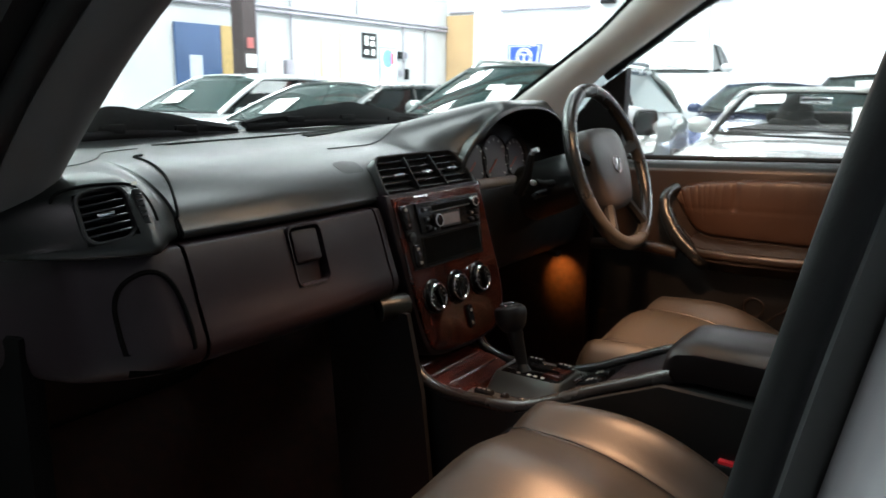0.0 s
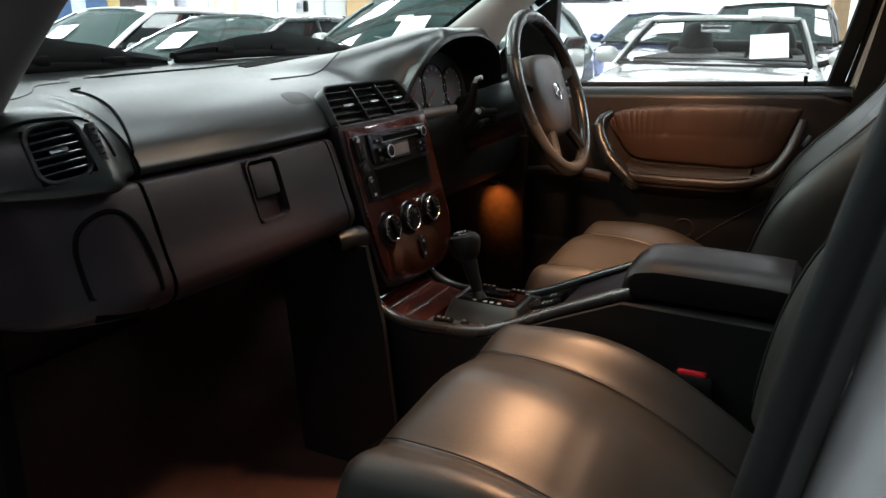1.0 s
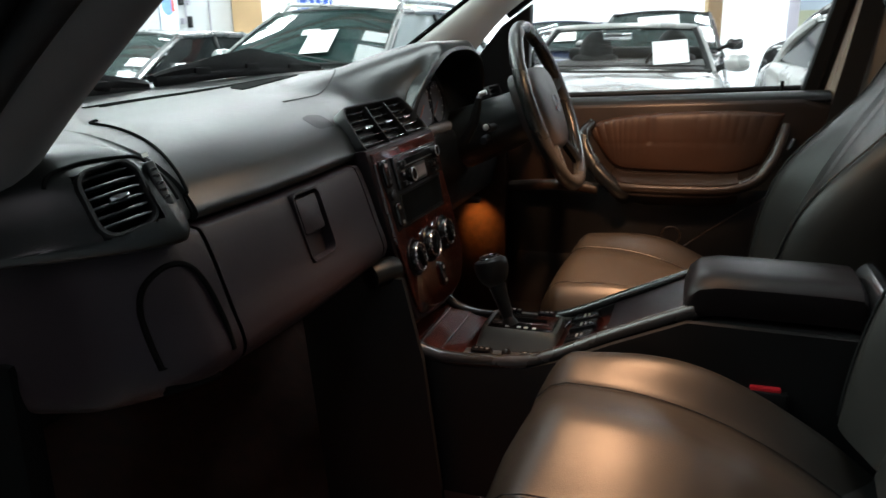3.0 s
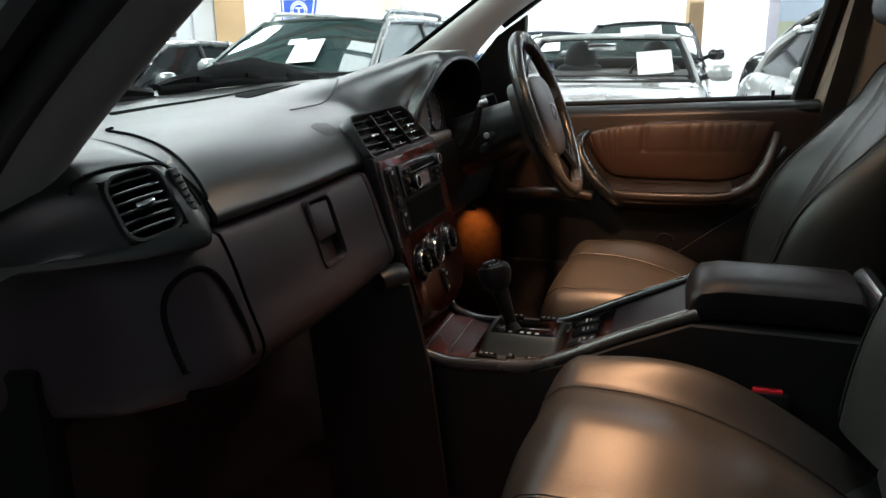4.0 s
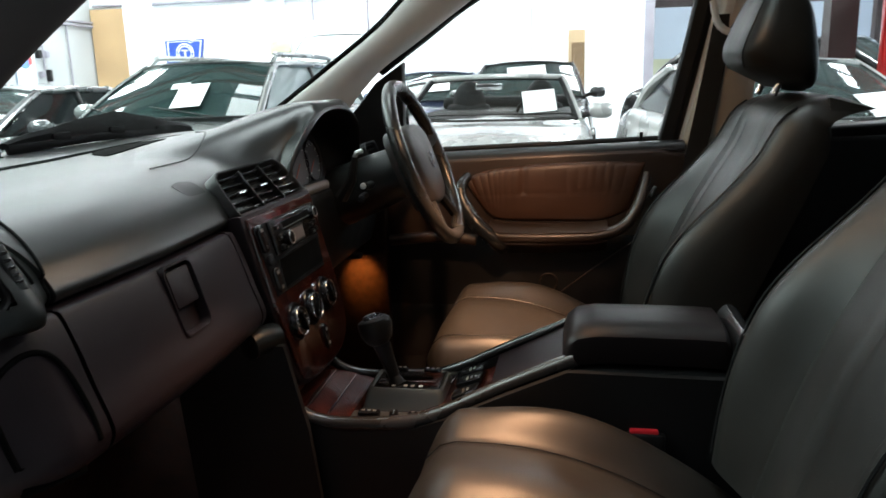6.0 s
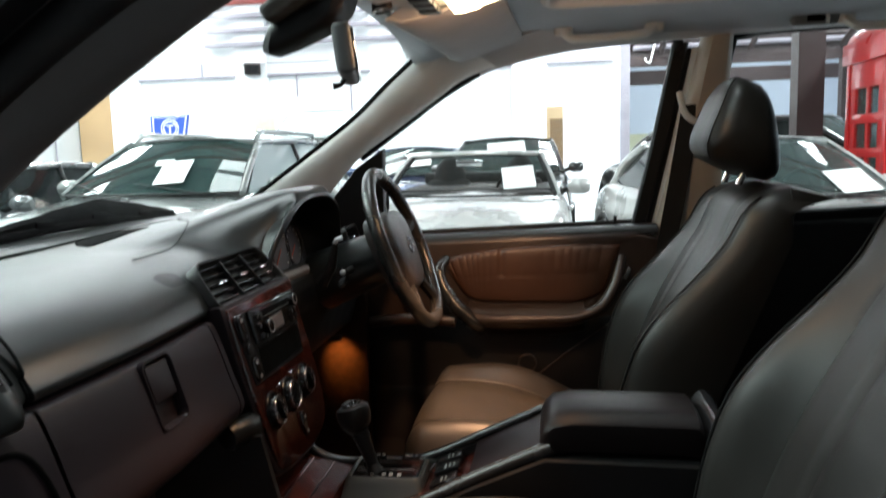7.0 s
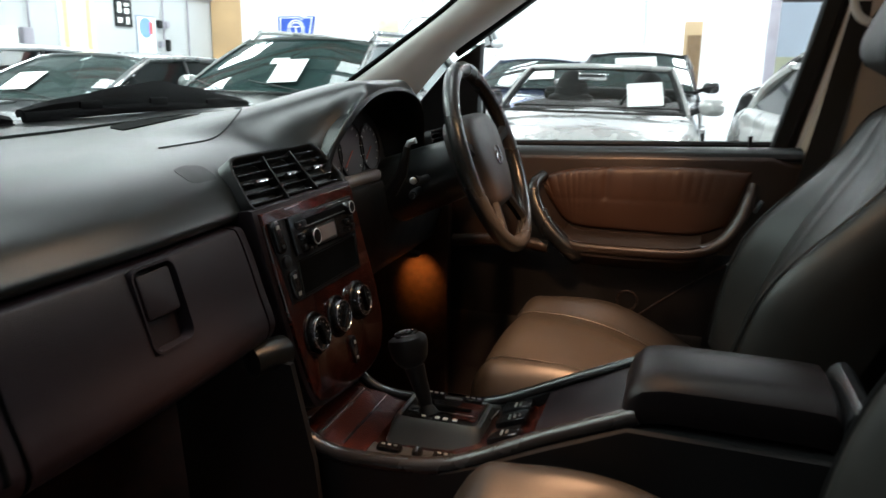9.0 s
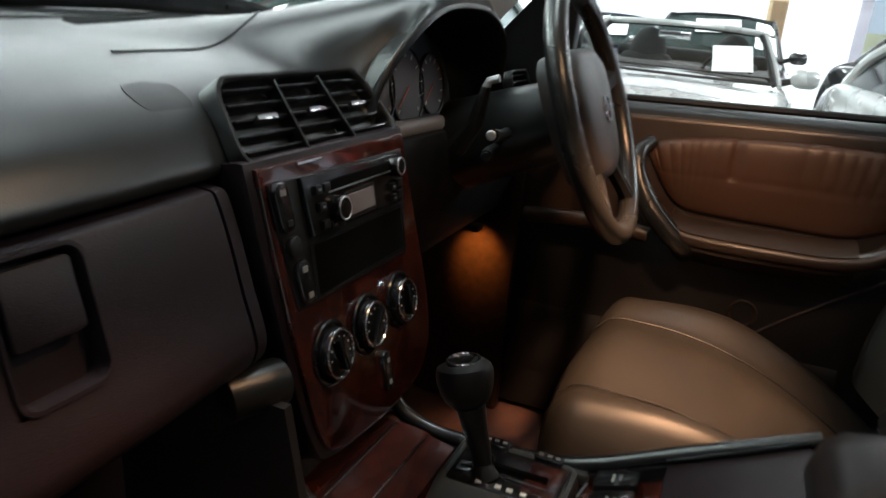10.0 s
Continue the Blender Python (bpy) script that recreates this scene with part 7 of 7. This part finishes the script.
for x, z0, z1 in ((-7.36, 3.09, 3.42), (-4.0, 2.2, 3.12), (-5.2, 2.6, 3.12)):
    pp = link_mesh("wall_pipe", tube([(x, Y1 - 0.05, z0), (x, Y1 - 0.05, z1)], 0.02, 8), GREYSTEEL)
    tagged(pp, "short grey conduit on the wall", "pipe", "wall pipes")
# columns and far bay
plain_box("column_east", (2.695, 6.9, 0), (2.945, 7.15, ROOF), BROWNSTEEL, "brown painted steel column", "column")
plain_box("column_wall", (1.645, Y1 - 0.1, 0), (1.83, Y1 + 0.15, ROOF), GREYSTEEL, "grey painted steel column at the wall end", "column")
DUSTY = mat("dusty_brown_board", (0.115, 0.095, 0.095), 0.7, 0, 0.35, 2.2, 0.3, 60)
plain_box("beam_bay", (1.83, 15.05, 2.98), (X1, 15.3, 4.3), DUSTY, "dusty brown fascia over the opening of the far bay", "beam")
plain_box("beam_bay_low", (1.83, 14.92, 2.93), (X1, 15.04, 3.10), BROWNSTEEL, "dark steel beam across the opening of the far bay", "beam")
for z, r, tone in ((3.30, 0.05, GREYSTEEL), (3.42, 0.03, DUSTY), (3.62, 0.06, WALLG), (3.95, 0.04, BROWNSTEEL)):
    pp = link_mesh("wall_pipe", tube([(1.9, 14.98, z), (5.0, 14.97, z + 0.03), (X1 - 0.1, 14.98, z)], r, 8), tone)
    tagged(pp, "pipe running along the fascia of the far bay", "pipe", "wall pipes")
for x in (2.2, 3.9, 5.6, 7.3):
    rf = link_mesh("sloping_rafter", tube([(x, 10.8, 4.25), (x + 0.25, 14.9, 3.2)], 0.06, 6), BROWNSTEEL)
    tagged(rf, "dark sloping rafter down to the bay beam", "rafter", "sloping rafters")
hl = thing("hanging_hook", "pale curved hook hanging below the far bay beam", "hook", (2.25, 14.8, 2.9))
part("hook", tube(spline([(2.32, 14.93, 3.36), (2.26, 14.88, 3.14), (2.22, 14.84, 3.0), (2.14, 14.84, 3.02), (2.12, 14.84, 3.10)], 5), 0.022, 8), PAPER, hl)
plain_box("beam_far", (1.7, 19.8, 2.95), (X1, 20.1, 3.3), BROWNSTEEL, "dark steel beam across the far bay", "beam")
plain_box("dado_far", (1.72, 23.9, 0), (X1, 23.98, 1.72), mat("olive_dado_paint", (0.60, 0.60, 0.42), 0.7, 0, 0.1, 1, 0.1, 60), "yellow-green painted lower wall of the far bay", "wall")
plain_box("column_far", (6.6, 17.0, 0), (6.85, 17.25, ROOF), BROWNSTEEL, "dark steel column in the far bay", "column")

# red telephone box
tbx = thing("telephone_box", "red telephone box with glazed door panes", "telephone box", (3.35, 6.2, 0))
PRED = mat("pillar_box_red", (0.55, 0.02, 0.02), 0.3, 0, 0.06, 3, 0, coat=0.5)
cx, cyy, hw = 3.572, 6.33, 0.45
for a, b in ((-1, -1), (1, -1), (1, 1), (-1, 1)):
    part("corner_post", rbox((cx + a * 0.42, cyy + b * 0.42, 1.05), (0.09, 0.09, 2.1), 0.01), PRED, tbx)
part("plinth", rbox((cx, cyy, 0.06), (0.95, 0.95, 0.12), 0.01), PRED, tbx)
part("cornice", rbox((cx, cyy, 2.14), (1.0, 1.0, 0.2), 0.02), PRED, tbx)
part("dome_roof", sheet([[(cx + f * 0.5 * u, cyy + f * 0.5 * v, z) for u, v in [(q[0] / 0.5, q[1] / 0.5) for q in rounded(1.0, 1.0, 0.1)]] for f, z in ((0.98, 2.24), (0.94, 2.30), (0.75, 2.38), (0.4, 2.43), (0.02, 2.45))], loop_u=True, caps=True), PRED, tbx, "red domed roof")
for nx_, ny_ in ((0, -1), (-1, 0), (0, 1), (1, 0)):
    face = part("glazed_side", rbox((cx + nx_ * 0.43, cyy + ny_ * 0.43, 0.35), (0.80 if ny_ else 0.04, 0.80 if nx_ else 0.04, 0.5), 0.01), PRED, tbx)
    for off, wd_ in ((-0.33, 0.14), (-0.02, 0.06), (0.33, 0.14)):
        part("glazing_bar", rbox((cx + nx_ * 0.43 + (off if ny_ else 0), cyy + ny_ * 0.43 + (off if nx_ else 0), 1.20), (wd_ if ny_ else 0.04, wd_ if nx_ else 0.04, 1.3), 0.006), PRED, face)
    for k in range(4):
        part("glazing_bar", rbox((cx + nx_ * 0.43, cyy + ny_ * 0.43, 0.60 + 0.31 * k), (0.80 if ny_ else 0.045, 0.80 if nx_ else 0.045, 0.085), 0.006), PRED, face)
    part("fascia", rbox((cx + nx_ * 0.432, cyy + ny_ * 0.432, 1.93), (0.80 if ny_ else 0.05, 0.80 if nx_ else 0.05, 0.24), 0.01), PRED, face)
    part("pane", rbox((cx + nx_ * 0.425, cyy + ny_ * 0.425, 1.33), (0.78 if ny_ else 0.006, 0.78 if nx_ else 0.006, 1.46), 0), CARGLASS, face)
# high-bay lamps
for x, y in ((4.0, 9.5), (-2.0, 9.5), (-6.5, 9.5)):
    hb = thing("high_bay_lamp", "white conical high-bay lamp hanging from the roof", "lamp", (x, y, 3.4), "high-bay lamps")
    part("shade", sheet([[(x + r * math.cos(t), y + r * math.sin(t), z) for t in np.linspace(0, 2 * math.pi, 24, endpoint=False)] for r, z in ((0.06, 3.95), (0.09, 3.8), (0.25, 3.5), (0.27, 3.45))], loop_u=True), mat("lamp_shade", (0.8, 0.8, 0.78), 0.4), hb)
    part("bulb", disc((x, y, 3.47), (0, 0, -1), 0.2, 0.04, 24), glow("high_bay_glow", (1.0, 0.97, 0.9), 6.0), hb, "lit lamp")
    part("rod", tube([(x, y, 3.95), (x, y, ROOF)], 0.012, 6), GREYSTEEL, hb)
